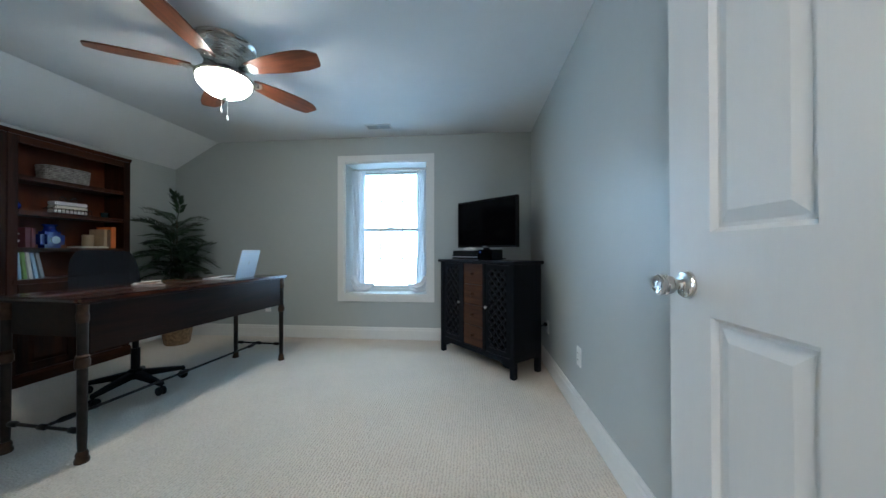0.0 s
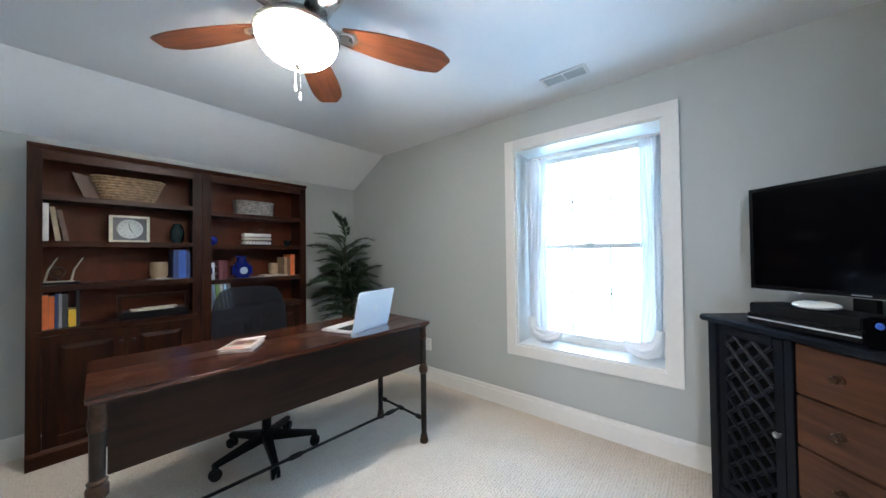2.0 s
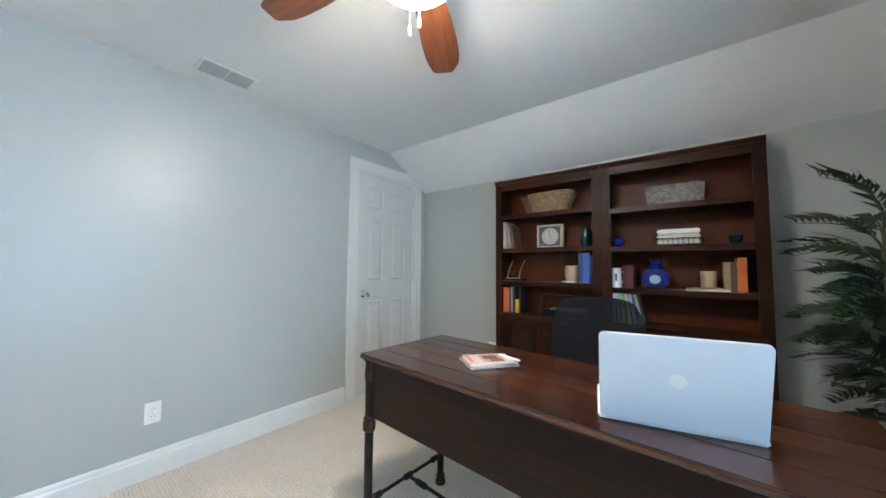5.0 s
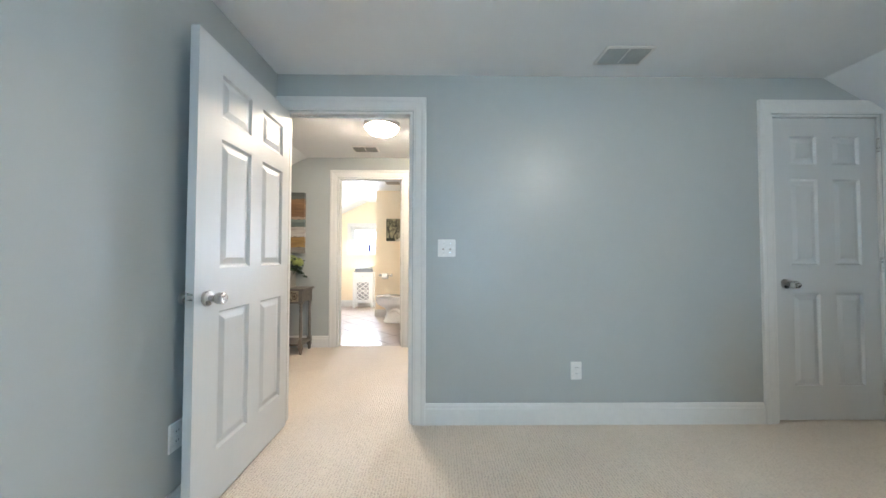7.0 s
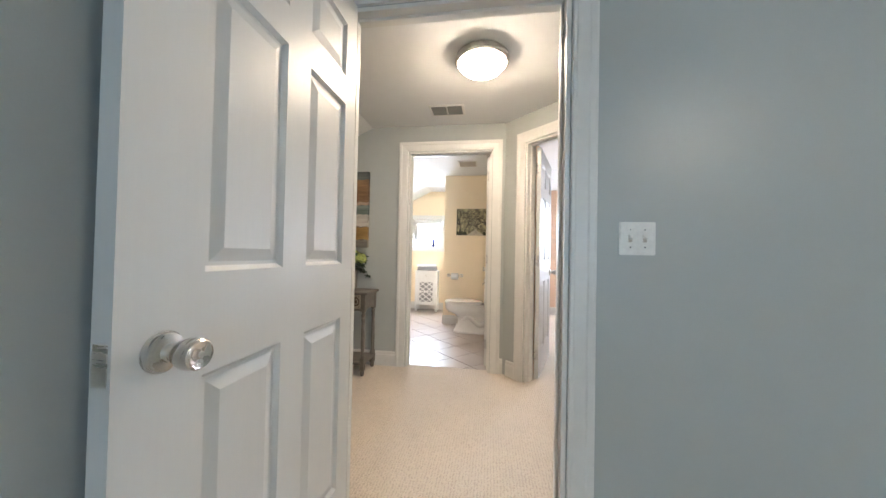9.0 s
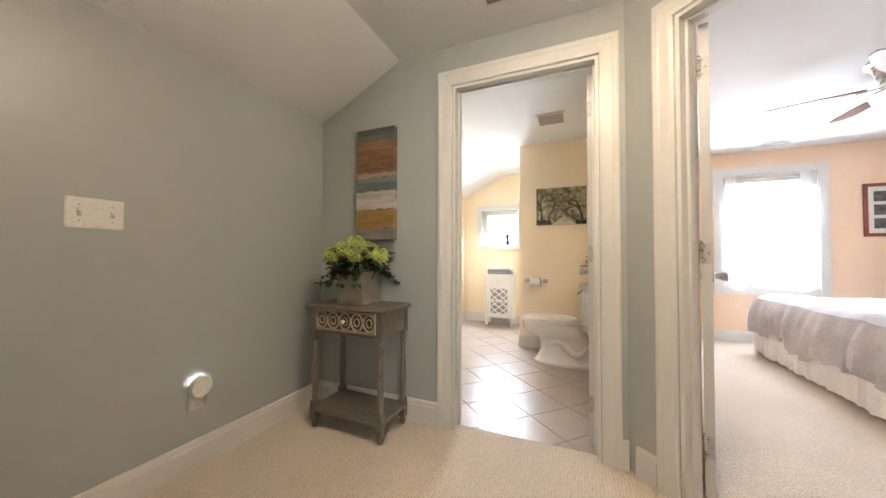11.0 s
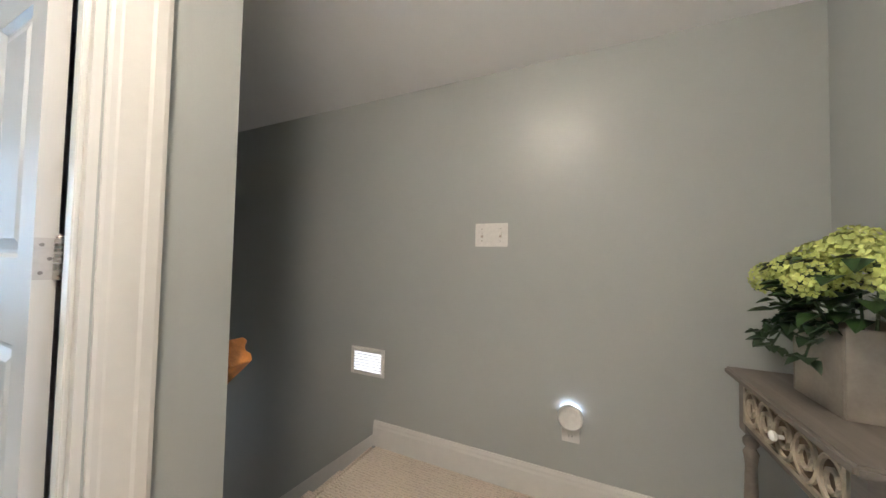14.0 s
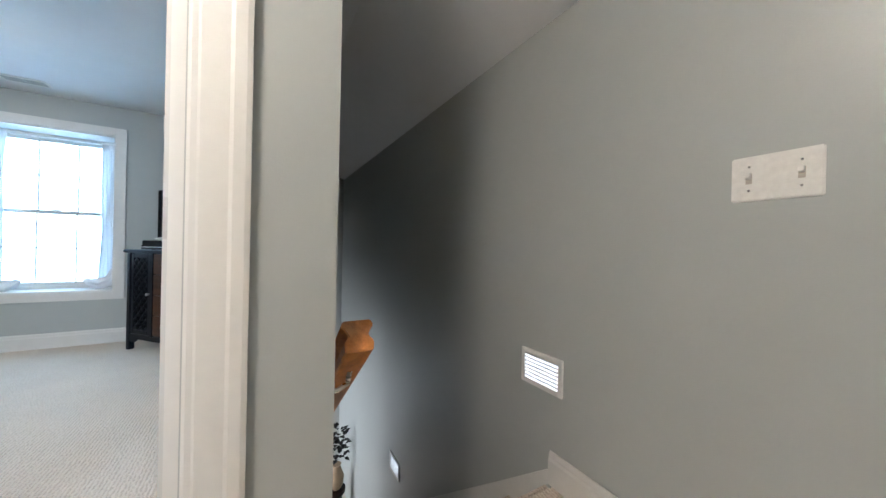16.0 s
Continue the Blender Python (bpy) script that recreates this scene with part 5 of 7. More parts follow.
for x, y in LEGS:
    lg = part("leg", Shape().lathe([(0.016, 0.05), (0.018, 0.12), (0.019, 0.45), (0.020, TZ - 0.032)], 20, pose(x, y, 0)), IRON, dk, smooth=True)
    part("foot", Shape().lathe([(0.026, 0.0), (0.028, 0.012), (0.022, 0.030), (0.024, 0.040), (0.018, 0.055)], 20, pose(x, y, 0)), BRASSY, lg, smooth=True)
    part("collar", Shape().lathe([(0.019, 0.440), (0.027, 0.448), (0.028, 0.478), (0.023, 0.488), (0.026, 0.497), (0.019, 0.505)], 20, pose(x, y, 0)), BRASSY, lg, smooth=True)
    part("capital", Shape().lathe([(0.020, 0.655), (0.023, 0.662), (0.024, 0.690), (0.021, 0.70), (0.021, 0.735), (0.024, 0.744)], 20, pose(x, y, 0)), BRASSY, lg, smooth=True)
ZS = 0.145
for x in (0.030, L - 0.030):
    sb = part("side_stretcher", Shape().rod((x, 0.036, ZS), (x, D - 0.036, ZS), 0.008, 12), IRON, dk, smooth=True)
    for y in (0.085, D / 2, D - 0.085):
        part("stretcher_collar", Shape().lathe([(0.008, -0.028), (0.014, -0.018), (0.014, 0.018), (0.008, 0.028)], 14, pose(x, y, ZS, 90)), IRON, sb, smooth=True)
lb = part("long_stretcher", Shape().rod((0.03, D / 2, ZS), (L - 0.03, D / 2, ZS), 0.008, 12), IRON, dk, smooth=True)
for x in (0.12, L / 2, L - 0.12):
    part("stretcher_collar", Shape().lathe([(0.008, -0.04), (0.014, -0.024), (0.014, 0.024), (0.008, 0.04)], 14, pose(x, D / 2, ZS, 0, 90)), IRON, lb, smooth=True)

lp = thing("laptop", "open silver laptop on the desk", "laptop", at=pose(-2.475, 2.325, TZ + 0.001, 0, 0, 103))
part("base", Shape().box(-0.165, 0.0, 0, 0.165, 0.225, 0.014), ALU, lp, bevel=0.004)
kb = part("keyboard", Shape().box(-0.14, 0.03, 0.014, 0.14, 0.13, 0.0150), KEYCAP, lp, "black keyboard")
for r in range(5):
    for c in range(13):
        part("key", Shape().box(-0.137 + c * 0.0212, 0.033 + r * 0.019, 0.0148, -0.119 + c * 0.0212, 0.049 + r * 0.019, 0.0162), KEYCAP, kb)
part("trackpad", Shape().box(-0.05, 0.14, 0.014, 0.05, 0.21, 0.0144), ALU, lp)
LID = pose(0, -0.002, 0.012, 13)
rim = [(sx * (0.146 + 0.014 * math.cos(a)), 0.206 + 0.014 * math.sin(a)) for sx, st_ in ((1, 0), (-1, 1)) for a in [math.pi / 2 * (i / 5 if st_ == 0 else 1 - i / 5) for i in range(6)]]
ld = part("lid", Shape().prism([(-0.157, 0.0), (0.157, 0.0), (0.160, 0.004)] + rim + [(-0.160, 0.004)], -0.004, 0.003, "y", LID), ALU, lp, "silver lid", bevel=0.0015)
part("screen", Shape().box(-0.152, 0.003, 0.012, 0.152, 0.0036, 0.212, LID), SCREEN, ld)
part("lid_emblem", Shape().lathe([(0.017, 0), (0.017, 0.0008)], 24, LID @ pose(0, -0.0042, 0.115, 90)), PORCELAIN, ld, "pale round emblem")

mg = thing("magazine_stack", "small stack of magazines with a pen on the desk", "magazines", at=pose(-2.66, 1.715, TZ + 0.001, 0, 0, 54) @ Matrix.Scale(0.86, 4))
for k, (w, h, a, mt) in enumerate(((0.165, 0.23, 0, PAPER), (0.16, 0.225, 4, PAPER), (0.155, 0.215, -5, PAPER2))):
    part("magazine", Shape().box(-w / 2, -h / 2, 0.0, w / 2, h / 2, 0.0065, pose(0, 0, 0.007 * k, 0, 0, a)), mt, mg, bevel=0.002)
for x0, z0, x1, z1, mt in ((-0.06, -0.035, 0.055, 0.065, BOOKS["tan"]), (-0.045, -0.02, 0.01, 0.045, BOOKS["maroon"]), (0.015, 0.0, 0.05, 0.06, BOOKS["brown"]), (-0.06, -0.095, 0.04, -0.08, BOOKS["orange"])):
    k += 1
    part("cover_print", Shape().box(x0, z0, 0.0066 + 0.0003 * (k - 3), x1, z1, 0.0070 + 0.0003 * (k - 3), pose(0, 0, 0.014, 0, 0, -5)), mt, mg)
part("pen", Shape().rod((-0.03, 0.07, 0.026), (0.085, 0.115, 0.026), 0.0045, 10), MAT_WHITE, mg)

# ---------------------------------------------------------------- office chair
ch = thing("office_chair", "black office chair with a mesh back, tucked at the desk", "office chair", at=pose(-3.04, 1.97, 0))
part("hub", Shape().lathe([(0.040, 0.085), (0.045, 0.10), (0.042, 0.145), (0.030, 0.155)], 24), BLACKPLASTIC, ch, smooth=True)
part("gas_lift", Shape().lathe([(0.026, 0.15), (0.026, 0.30), (0.018, 0.30), (0.018, 0.44)], 20), BLACKPLASTIC, ch, smooth=True)
for k in range(5):
    m = Matrix.Rotation(radians(-13 + 72 * k), 4, "Z")
    arm = part("base_arm", Shape().add([(0.03, -0.028, 0.09), (0.03, 0.028, 0.09), (0.03, 0.024, 0.14), (0.03, -0.024, 0.14), (0.285, -0.018, 0.066), (0.285, 0.018, 0.066), (0.285, 0.014, 0.092), (0.285, -0.014, 0.092)],
               [(0, 1, 2, 3), (4, 5, 6, 7), (0, 1, 5, 4), (1, 2, 6, 5), (2, 3, 7, 6), (3, 0, 4, 7)], m), BLACKPLASTIC, ch, bevel=0.005)
    cs = Shape()
    for sg in (-1, 1):
        cs.lathe([(0.010, -0.009), (0.027, -0.008), (0.030, 0.0), (0.027, 0.008), (0.010, 0.009)], 18, m @ pose(0.272, sg * 0.013, 0.030, 90))
    cs.rod(m @ Vector((0.278, 0, 0.030)), m @ Vector((0.278, 0, 0.075)), 0.009)
    part("caster", cs, BLACKPLASTIC, arm, smooth=True)
part("seat", Shape().box(-0.24, -0.24, 0.44, 0.24, 0.24, 0.51), MESHBACK, ch, bevel=0.03, segments=4, smooth=True)
bk = Shape()
n_, rows_ = 10, 8
vv, ff = [], []
for side in (0, 1):
    for j in range(rows_ + 1):
        for i in range(n_ + 1):
            u, w = i / n_ * 2 - 1, j / rows_
            half = 0.195 + 0.025 * math.sin(w * math.pi) - 0.03 * max(0, w - 0.85) / 0.15 * abs(u)
            vv.append((-0.245 - 0.06 * w + 0.04 * u * u + 0.02 * side, half * u, 0.55 + 0.455 * w - 0.02 * abs(u) ** 3 * w))
    k = side * (n_ + 1) * (rows_ + 1)
    ff += [(k + j * (n_ + 1) + i, k + j * (n_ + 1) + i + 1, k + (j + 1) * (n_ + 1) + i + 1, k + (j + 1) * (n_ + 1) + i) for j in range(rows_) for i in range(n_)]
K = (n_ + 1) * (rows_ + 1)
edge = [i for i in range(n_ + 1)] + [j * (n_ + 1) + n_ for j in range(1, rows_ + 1)] + [rows_ * (n_ + 1) + i for i in range(n_ - 1, -1, -1)] + [j * (n_ + 1) for j in range(rows_ - 1, 0, -1)]
ff += [(edge[i], edge[(i + 1) % len(edge)], K + edge[(i + 1) % len(edge)], K + edge[i]) for i in range(len(edge))]
part("backrest", bk.add(vv, ff), CHAIRNET, ch, "black mesh backrest", smooth=True)
part("back_support", Shape().tube([(-0.05, 0, 0.44), (-0.22, 0, 0.45), (-0.285, 0, 0.52), (-0.30, 0, 0.75)], 0.02, 10), BLACKPLASTIC, ch, smooth=True)
for sg in (-1, 1):
    ar = part("armrest", Shape().box(-0.12, sg * 0.255 - 0.03, 0.665, 0.12, sg * 0.255 + 0.03, 0.69), BLACKPLASTIC, ch, bevel=0.01)
    part("armrest_post", Shape().tube([(0, sg * 0.20, 0.45), (0, sg * 0.255, 0.47), (0, sg * 0.255, 0.666)], 0.014, 10), BLACKPLASTIC, ar, smooth=True)

# ---------------------------------------------------------------- palm


def frond(length, droop, width, leaflets, rng):
    """An arching midrib along local x with paired narrow drooping leaflets, as one frond."""
    s = Shape()
    arc = lambda t: Vector((length * (t - 0.18 * droop * t * t), 0, length * (0.30 * t - droop * t * t)))
    s.tube([arc(i / 8) for i in range(9)], [0.005 * (1 - 0.8 * i / 8) for i in range(9)], 5)
    for i in range(leaflets):
        t = 0.20 + 0.80 * i / (leaflets - 1)
        base = arc(t)
        for sg in (-1, 1):
            ln = width * (0.55 + 0.45 * math.sin(math.pi * (0.15 + 0.75 * t))) * rng.uniform(0.8, 1.1)
            ang = radians(rng.uniform(38, 58) - 22 * t)
            d = Vector((math.cos(ang), sg * math.sin(ang), rng.uniform(0.0, 0.15)))
            side = Vector((-sg * math.sin(ang), math.cos(ang), 0)) * 0.0125
            mid_, tip = base + d * ln * 0.45, base + d * ln + Vector((0, 0, -0.42 * ln))
            s.add([base, mid_ + side, tip, mid_ - side + Vector((0, 0, 0.004))], [(0, 1, 2, 3)])
    return s


rng = random.Random(5)
pl = thing("potted_palm", "dark green artificial palm in a brown wicker pot", "potted plant", at=pose(-3.80, 3.05, 0))
part("pot", Shape().lathe([(0.10, 0), (0.115, 0.02), (0.14, 0.20), (0.15, 0.235), (0.145, 0.25), (0.13, 0.25), (0.12, 0.19), (0.001, 0.19)], 28), WICKER, pl, "brown wicker pot", smooth=True)
for k in range(7):
    a = 2 * math.pi * k / 7
    top_ = 0.80 + 0.088 * k
    lean_ = 0.03 + 0.05 * ((k * 3) % 7) / 7
    foot_, head_ = Vector((0.03 * math.cos(a), 0.03 * math.sin(a), 0.18)), Vector((lean_ * math.cos(a), lean_ * math.sin(a), top_))
    part("stalk", Shape().tube([foot_, foot_.lerp(head_, 0.55), head_], [0.011, 0.009, 0.006], 7), STEM, pl, smooth=True)
    for q in range(9):
        high_ = q / 8
        z = top_ - 0.40 * (1 - high_)
        turn = math.degrees(a) + q * 137.5 + rng.uniform(-20, 20)
        ln = rng.uniform(0.22, 0.37)
        up = 18 + 44 * high_ ** 2 + rng.uniform(-8, 8)
        part("frond", frond(ln, rng.uniform(0.55, 0.95), 0.115, 15, rng), LEAF, pl,
             at=Matrix.Translation(foot_.lerp(head_, (z - 0.18) / (top_ - 0.18))) @ Matrix.Rotation(radians(turn), 4, "Z") @ Matrix.Rotation(radians(-up), 4, "Y") @ Matrix.Rotation(radians(rng.uniform(-45, 45)), 4, "X"))

# ---------------------------------------------------------------- console with lattice doors, television
CAB = pose(-0.985, 3.087, 0, 0, 0, -48.6)
W_, D_, HT = 1.005, 0.365, 0.91
cb = thing("sideboard", "black sideboard with lattice doors and brown drawers, across the corner", "sideboard", at=CAB)
part("top", Shape().box(0, 0, HT - 0.028, W_, D_, HT), BLACKPAINT, cb, bevel=0.006, segments=3)
part("body", Shape().box(0.025, 0.045, 0.125, W_ - 0.025, D_ - 0.01, HT - 0.028), BLACKPAINT, cb, bevel=0.003)
for x in (0.025, W_ - 0.070):
    part("corner_post", Shape().box(x, 0.02, 0.0, x + 0.045, 0.065, HT - 0.028), BLACKPAINT, cb, bevel=0.004)
for x in (0.025, W_ - 0.070):
    part("back_leg", Shape().box(x, D_ - 0.055, 0.0, x + 0.045, D_ - 0.0105, 0.125), BLACKPAINT, cb, bevel=0.004)
ap = [(0.070, 0.075), (0.13, 0.075), (0.17, 0.105), (W_ - 0.17, 0.105), (W_ - 0.13, 0.075), (W_ - 0.070, 0.075), (W_ - 0.070, 0.150), (0.070, 0.150)]
part("apron", Shape().prism(ap, 0.024, 0.045, "y"), BLACKPAINT, cb, bevel=0.002)
for x in (0.345, W_ - 0.345 - 0.03):
    part("divider", Shape().box(x, 0.022, 0.150, x + 0.03, 0.0445, HT - 0.028), BLACKPAINT, cb, bevel=0.002)


def lattice_door(x0, x1, knob_x):
    z0, z1, w = 0.155, HT - 0.034, 0.038
    fr = Shape().box(x0, 0.026, z0, x0 + w, 0.0445, z1).box(x1 - w, 0.026, z0, x1, 0.0445, z1).box(x0 + w, 0.026, z0, x1 - w, 0.0445, z0 + w).box(x0 + w, 0.026, z1 - w, x1 - w, 0.0445, z1)
    d = part("lattice_door", fr, BLACKPAINT, cb, bevel=0.003)
    # sheet coloured as the dark shade behind the bars
    part("backing", Shape().box(x0 + w, 0.0425, z0 + w, x1 - w, 0.0446, z1 - w), LATTICE_SHADE, d)
    a0, a1, c0, c1 = x0 + w, x1 - w, z0 + w, z1 - w
    step = 0.076
    for sg in (-1, 1):
        k = -30
        while k < 60:
            off = k * step
            pts = []
            # line x - sg*z = off clipped to the opening
            for t in (c0, c1):
                x = a0 + off + sg * (t - c0)
                pts.append((x, t))
            (xa, za), (xb, zb) = pts
            if xa > xb:
                xa, za, xb, zb = xb, zb, xa, za
            if xb > a0 and xa < a1:
                if xa < a0:
                    za += (a0 - xa) * (zb - za) / (xb - xa)
                    xa = a0
                if xb > a1:
                    zb -= (xb - a1) * (zb - za) / (xb - xa)
                    xb = a1
                if abs(xb - xa) > 0.01:
                    part("lattice_bar", Shape().rod((xa, 0.034 + 0.002 * sg, za), (xb, 0.034 + 0.002 * sg, zb), 0.0095, 6), BLACKPAINT, d)
            k += 1
    part("knob", Shape().lathe([(0.006, 0), (0.005, 0.012), (0.012, 0.017), (0.010, 0.024), (0.001, 0.025)], 14, pose(knob_x, 0.026, 0.52, 90)), NICKEL, d, "small nickel knob", smooth=True)


lattice_door(0.073, 0.342, 0.325)
lattice_door(W_ - 0.342, W_ - 0.073, W_ - 0.325)
for k in range(4):
    z0 = 0.158 + k * 0.181
    dr = part("drawer", Shape().box(0.378, 0.026, z0, W_ - 0.378, 0.0445, z0 + 0.175), DRAWERWOOD, cb, "brown stained drawer", bevel=0.003)
    part("knob", Shape().lathe([(0.016, 0), (0.015, 0.003), (0.006, 0.005), (0.006, 0.014), (0.013, 0.019), (0.010, 0.026), (0.001, 0.027)], 14, pose(W_ / 2, 0.026, z0 + 0.09, 90)), BRASSY, dr, smooth=True)

TVM = pose(-0.786, 3.279, 1.024, 0, 0, -42.8)
TH = 0.471
tv = thing("television", "black flat television on the sideboard, switched off", "television", at=TVM)
part("housing", Shape().box(0, 0.004, 0, 0.743, 0.045, TH), BLACKPLASTIC, tv, bevel=0.006)
part("bezel", Shape().box(0.0, -0.002, 0, 0.743, 0.004, 0.020).box(0, -0.002, TH - 0.014, 0.743, 0.004, TH).box(0, -0.002, 0.020, 0.014, 0.004, TH - 0.014).box(0.729, -0.002, 0.020, 0.743, 0.004, TH - 0.014), BLACKPLASTIC, tv)
part("bezel_trim", Shape().box(0.002, -0.0032, -0.001, 0.741, -0.0018, 0.0025), VENT, tv, "thin silver line under the screen")
part("screen", Shape().box(0.014, 0.0005, 0.020, 0.729, 0.0035, TH - 0.014), SCREEN, tv, "dark glossy screen")
part("stand_neck", Shape().box(0.34, 0.012, -0.10, 0.40, 0.04, 0.0), BLACKPLASTIC, tv)
part("stand_foot", Shape().box(0.20, -0.02, -0.113, 0.54, 0.12, -0.100), BLACKPLASTIC, tv, bevel=0.004)
part("maker_mark", Shape().box(0.345, -0.0028, 0.008, 0.398, -0.002, 0.013), BOOKS["grey"], tv)

bx = thing("set_top_box", "black set-top box with a silver strip", "set-top box", at=CAB @ pose(0.215, 0.02, HT + 0.001, 0, 0, 3))
part("case", Shape().box(0, 0, 0.006, 0.34, 0.15, 0.046).box(0.006, 0.004, 0.046, 0.334, 0.15, 0.084), BLACKPLASTIC, bx, bevel=0.003)
part("silver_strip", Shape().box(0.004, -0.0012, 0.024, 0.336, 0.0002, 0.029), ALU, bx)
for x in (0.03, 0.31):
    part("rubber_foot", Shape().lathe([(0.012, 0), (0.012, 0.0065)], 12, pose(x, 0.08, 0)), BLACKPLASTIC, bx)
sp2 = thing("router", "glossy black box beside the set-top box", "router", at=CAB @ pose(0.560, 0.030, HT + 0.001, 0, 0, 2))
part("case", Shape().box(0, 0, 0, 0.17, 0.14, 0.092), SCREEN, sp2, bevel=0.006)
# blue disc painted in for a reflected glint on the glossy case
part("power_button", Shape().lathe([(0.010, 0), (0.009, 0.002), (0.001, 0.002)], 18, pose(0.035, 0, 0.070, 90)), BOOKS["blue"], sp2, "round blue glint, set in as a coloured disc")
# pale flattened shell that stands in for a glare above the box
rm = thing("box_top_glare", "white glare on the set-top box, built as a flat shell", "remote", at=CAB @ pose(0.345, 0.045, HT + 0.086, 0, 0, 12))
part("shell", Shape().ball((0.06, 0.03, 0.014), 0.06, 20, 10, 0.25), PLASTIC_WHITE, rm, smooth=True)
part("button", Shape().lathe([(0.007, 0.028), (0.006, 0.031)], 12, pose(0.06, 0.03, 0)), BOOKS["grey"], rm)

pc = thing("power_cord", "black plug and cord hanging from the wall outlet", "power cord", at=pose(-0.008, 2.655, 0.372))
part("plug", Shape().box(-0.030, -0.013, -0.014, 0.0, 0.013, 0.014), BLACKPLASTIC, pc, bevel=0.004)
part("cord", Shape().tube([(-0.028, 0, 0), (-0.050, 0.01, -0.02), (-0.058, 0.04, -0.12), (-0.050, 0.10, -0.26), (-0.060, 0.18, -0.355), (-0.070, 0.32, -0.362)], 0.004, 8), BLACKPLASTIC, pc, smooth=True)

# ---------------------------------------------------------------- curtains


def curtain(name, x0, x1, y, ztop, zlow, sgn, seed, cloth=SHEER):
    """A gathered sheer panel that hangs to a loose knot near the sill; sgn: the way in which the knot lies."""
    r = random.Random(seed)
    c = thing(name, "sheer white curtain gathered and knotted above the sill", "curtain", group="sheer curtains")
    cols, rows_ = 56, 26
    v, f = [], []
    ph = [r.uniform(0, 6.28) for _ in range(4)]
    for j in range(rows_ + 1):
        w = j / rows_
        z = ztop + (zlow - ztop) * w
        pinch = 1 - 0.16 * math.sin(math.pi * min(1, w * 1.1)) - 0.18 * max(0, (w - 0.6) / 0.4) ** 2
        for i in range(cols + 1):
            u = i / cols
            xc = (x0 + x1) / 2 + sgn * 0.03 * max(0, w - 0.6)
            x = xc + (u - 0.5) * (x1 - x0) * pinch + 0.006 * math.sin(9 * w + ph[0] + 8 * u)
            yy = y + 0.022 * math.sin(u * 34 + ph[1] + 0.8 * math.sin(3 * w + ph[2])) + 0.008 * math.sin(u * 97 + ph[3] + 2 * w)
            v.append((x, yy, z))
    f = [(j * (cols + 1) + i, j * (cols + 1) + i + 1, (j + 1) * (cols + 1) + i + 1, (j + 1) * (cols + 1) + i) for j in range(rows_) for i in range(cols)]
    part("panel", Shape().add(v, f), cloth, c, smooth=True)
    # the hem is turned up in a loose loop that lies along the sill
    wide = x1 - x0
    outer, inner = (x0, x1) if sgn > 0 else (x1, x0)
    way_ = [(outer + sgn * 0.030, zlow + 0.115, 0.020), (outer + sgn * 0.040, zlow + 0.045, 0.034), (outer + sgn * 0.070, zlow - 0.005, 0.046), (outer + sgn * 0.125, zlow - 0.026, 0.052),
            (inner + sgn * 0.010, zlow - 0.022, 0.048), (inner + sgn * 0.060, zlow - 0.008, 0.036), (inner + sgn * 0.085, zlow + 0.018, 0.022), (inner + sgn * 0.060, zlow + 0.030, 0.012)]
    k, ring_ = Shape(), 36
    vv = []
    for j, (px_, pz_, rad_) in enumerate(way_):
        qx, qz = way_[min(j + 1, 7)][0] - way_[max(j - 1, 0)][0], way_[min(j + 1, 7)][1] - way_[max(j - 1, 0)][1]
        ln_ = math.hypot(qx, qz)
        for i in range(ring_):
            a = 2 * math.pi * i / ring_
            rr = rad_ * (1 + 0.16 * math.sin(5 * a + 0.9 * j + ph[0]) + 0.09 * math.sin(9 * a - 0.6 * j + ph[1]))
            vv.append((px_ - qz / ln_ * rr * math.cos(a), y - 0.014 + 0.8 * rr * math.sin(a), max(pz_ + qx / ln_ * rr * math.cos(a), zlow - 0.072)))
    k.add(vv, [(j * ring_ + i, j * ring_ + (i + 1) % ring_, (j + 1) * ring_ + (i + 1) % ring_, (j + 1) * ring_ + i) for j in range(7) for i in range(ring_)])
    part("knot", k, cloth, c, smooth=True)
    return c


curtain("curtain", -2.072, -1.898, YN + 0.165, 1.945, 0.585, 1, 3)
curtain("curtain", -1.290, -1.152, YN + 0.165, 1.945, 0.585, -1, 8)
rd = thing("curtain_rod", "thin white tension rod across the window", "curtain rod")
part("rod", Shape().rod((WIN[0] + 0.012, YN + 0.165, 1.948), (WIN[1] - 0.012, YN + 0.165, 1.948), 0.007, 12), TRIM, rd, smooth=True)
curtain("curtain", -3.00, -2.86, YS + 0.045, 1.99, 0.70, 1, 5, SHEER_THIN)
curtain("curtain", -2.30, -2.18, YS + 0.045, 1.99, 0.70, -1, 6, SHEER_THIN)

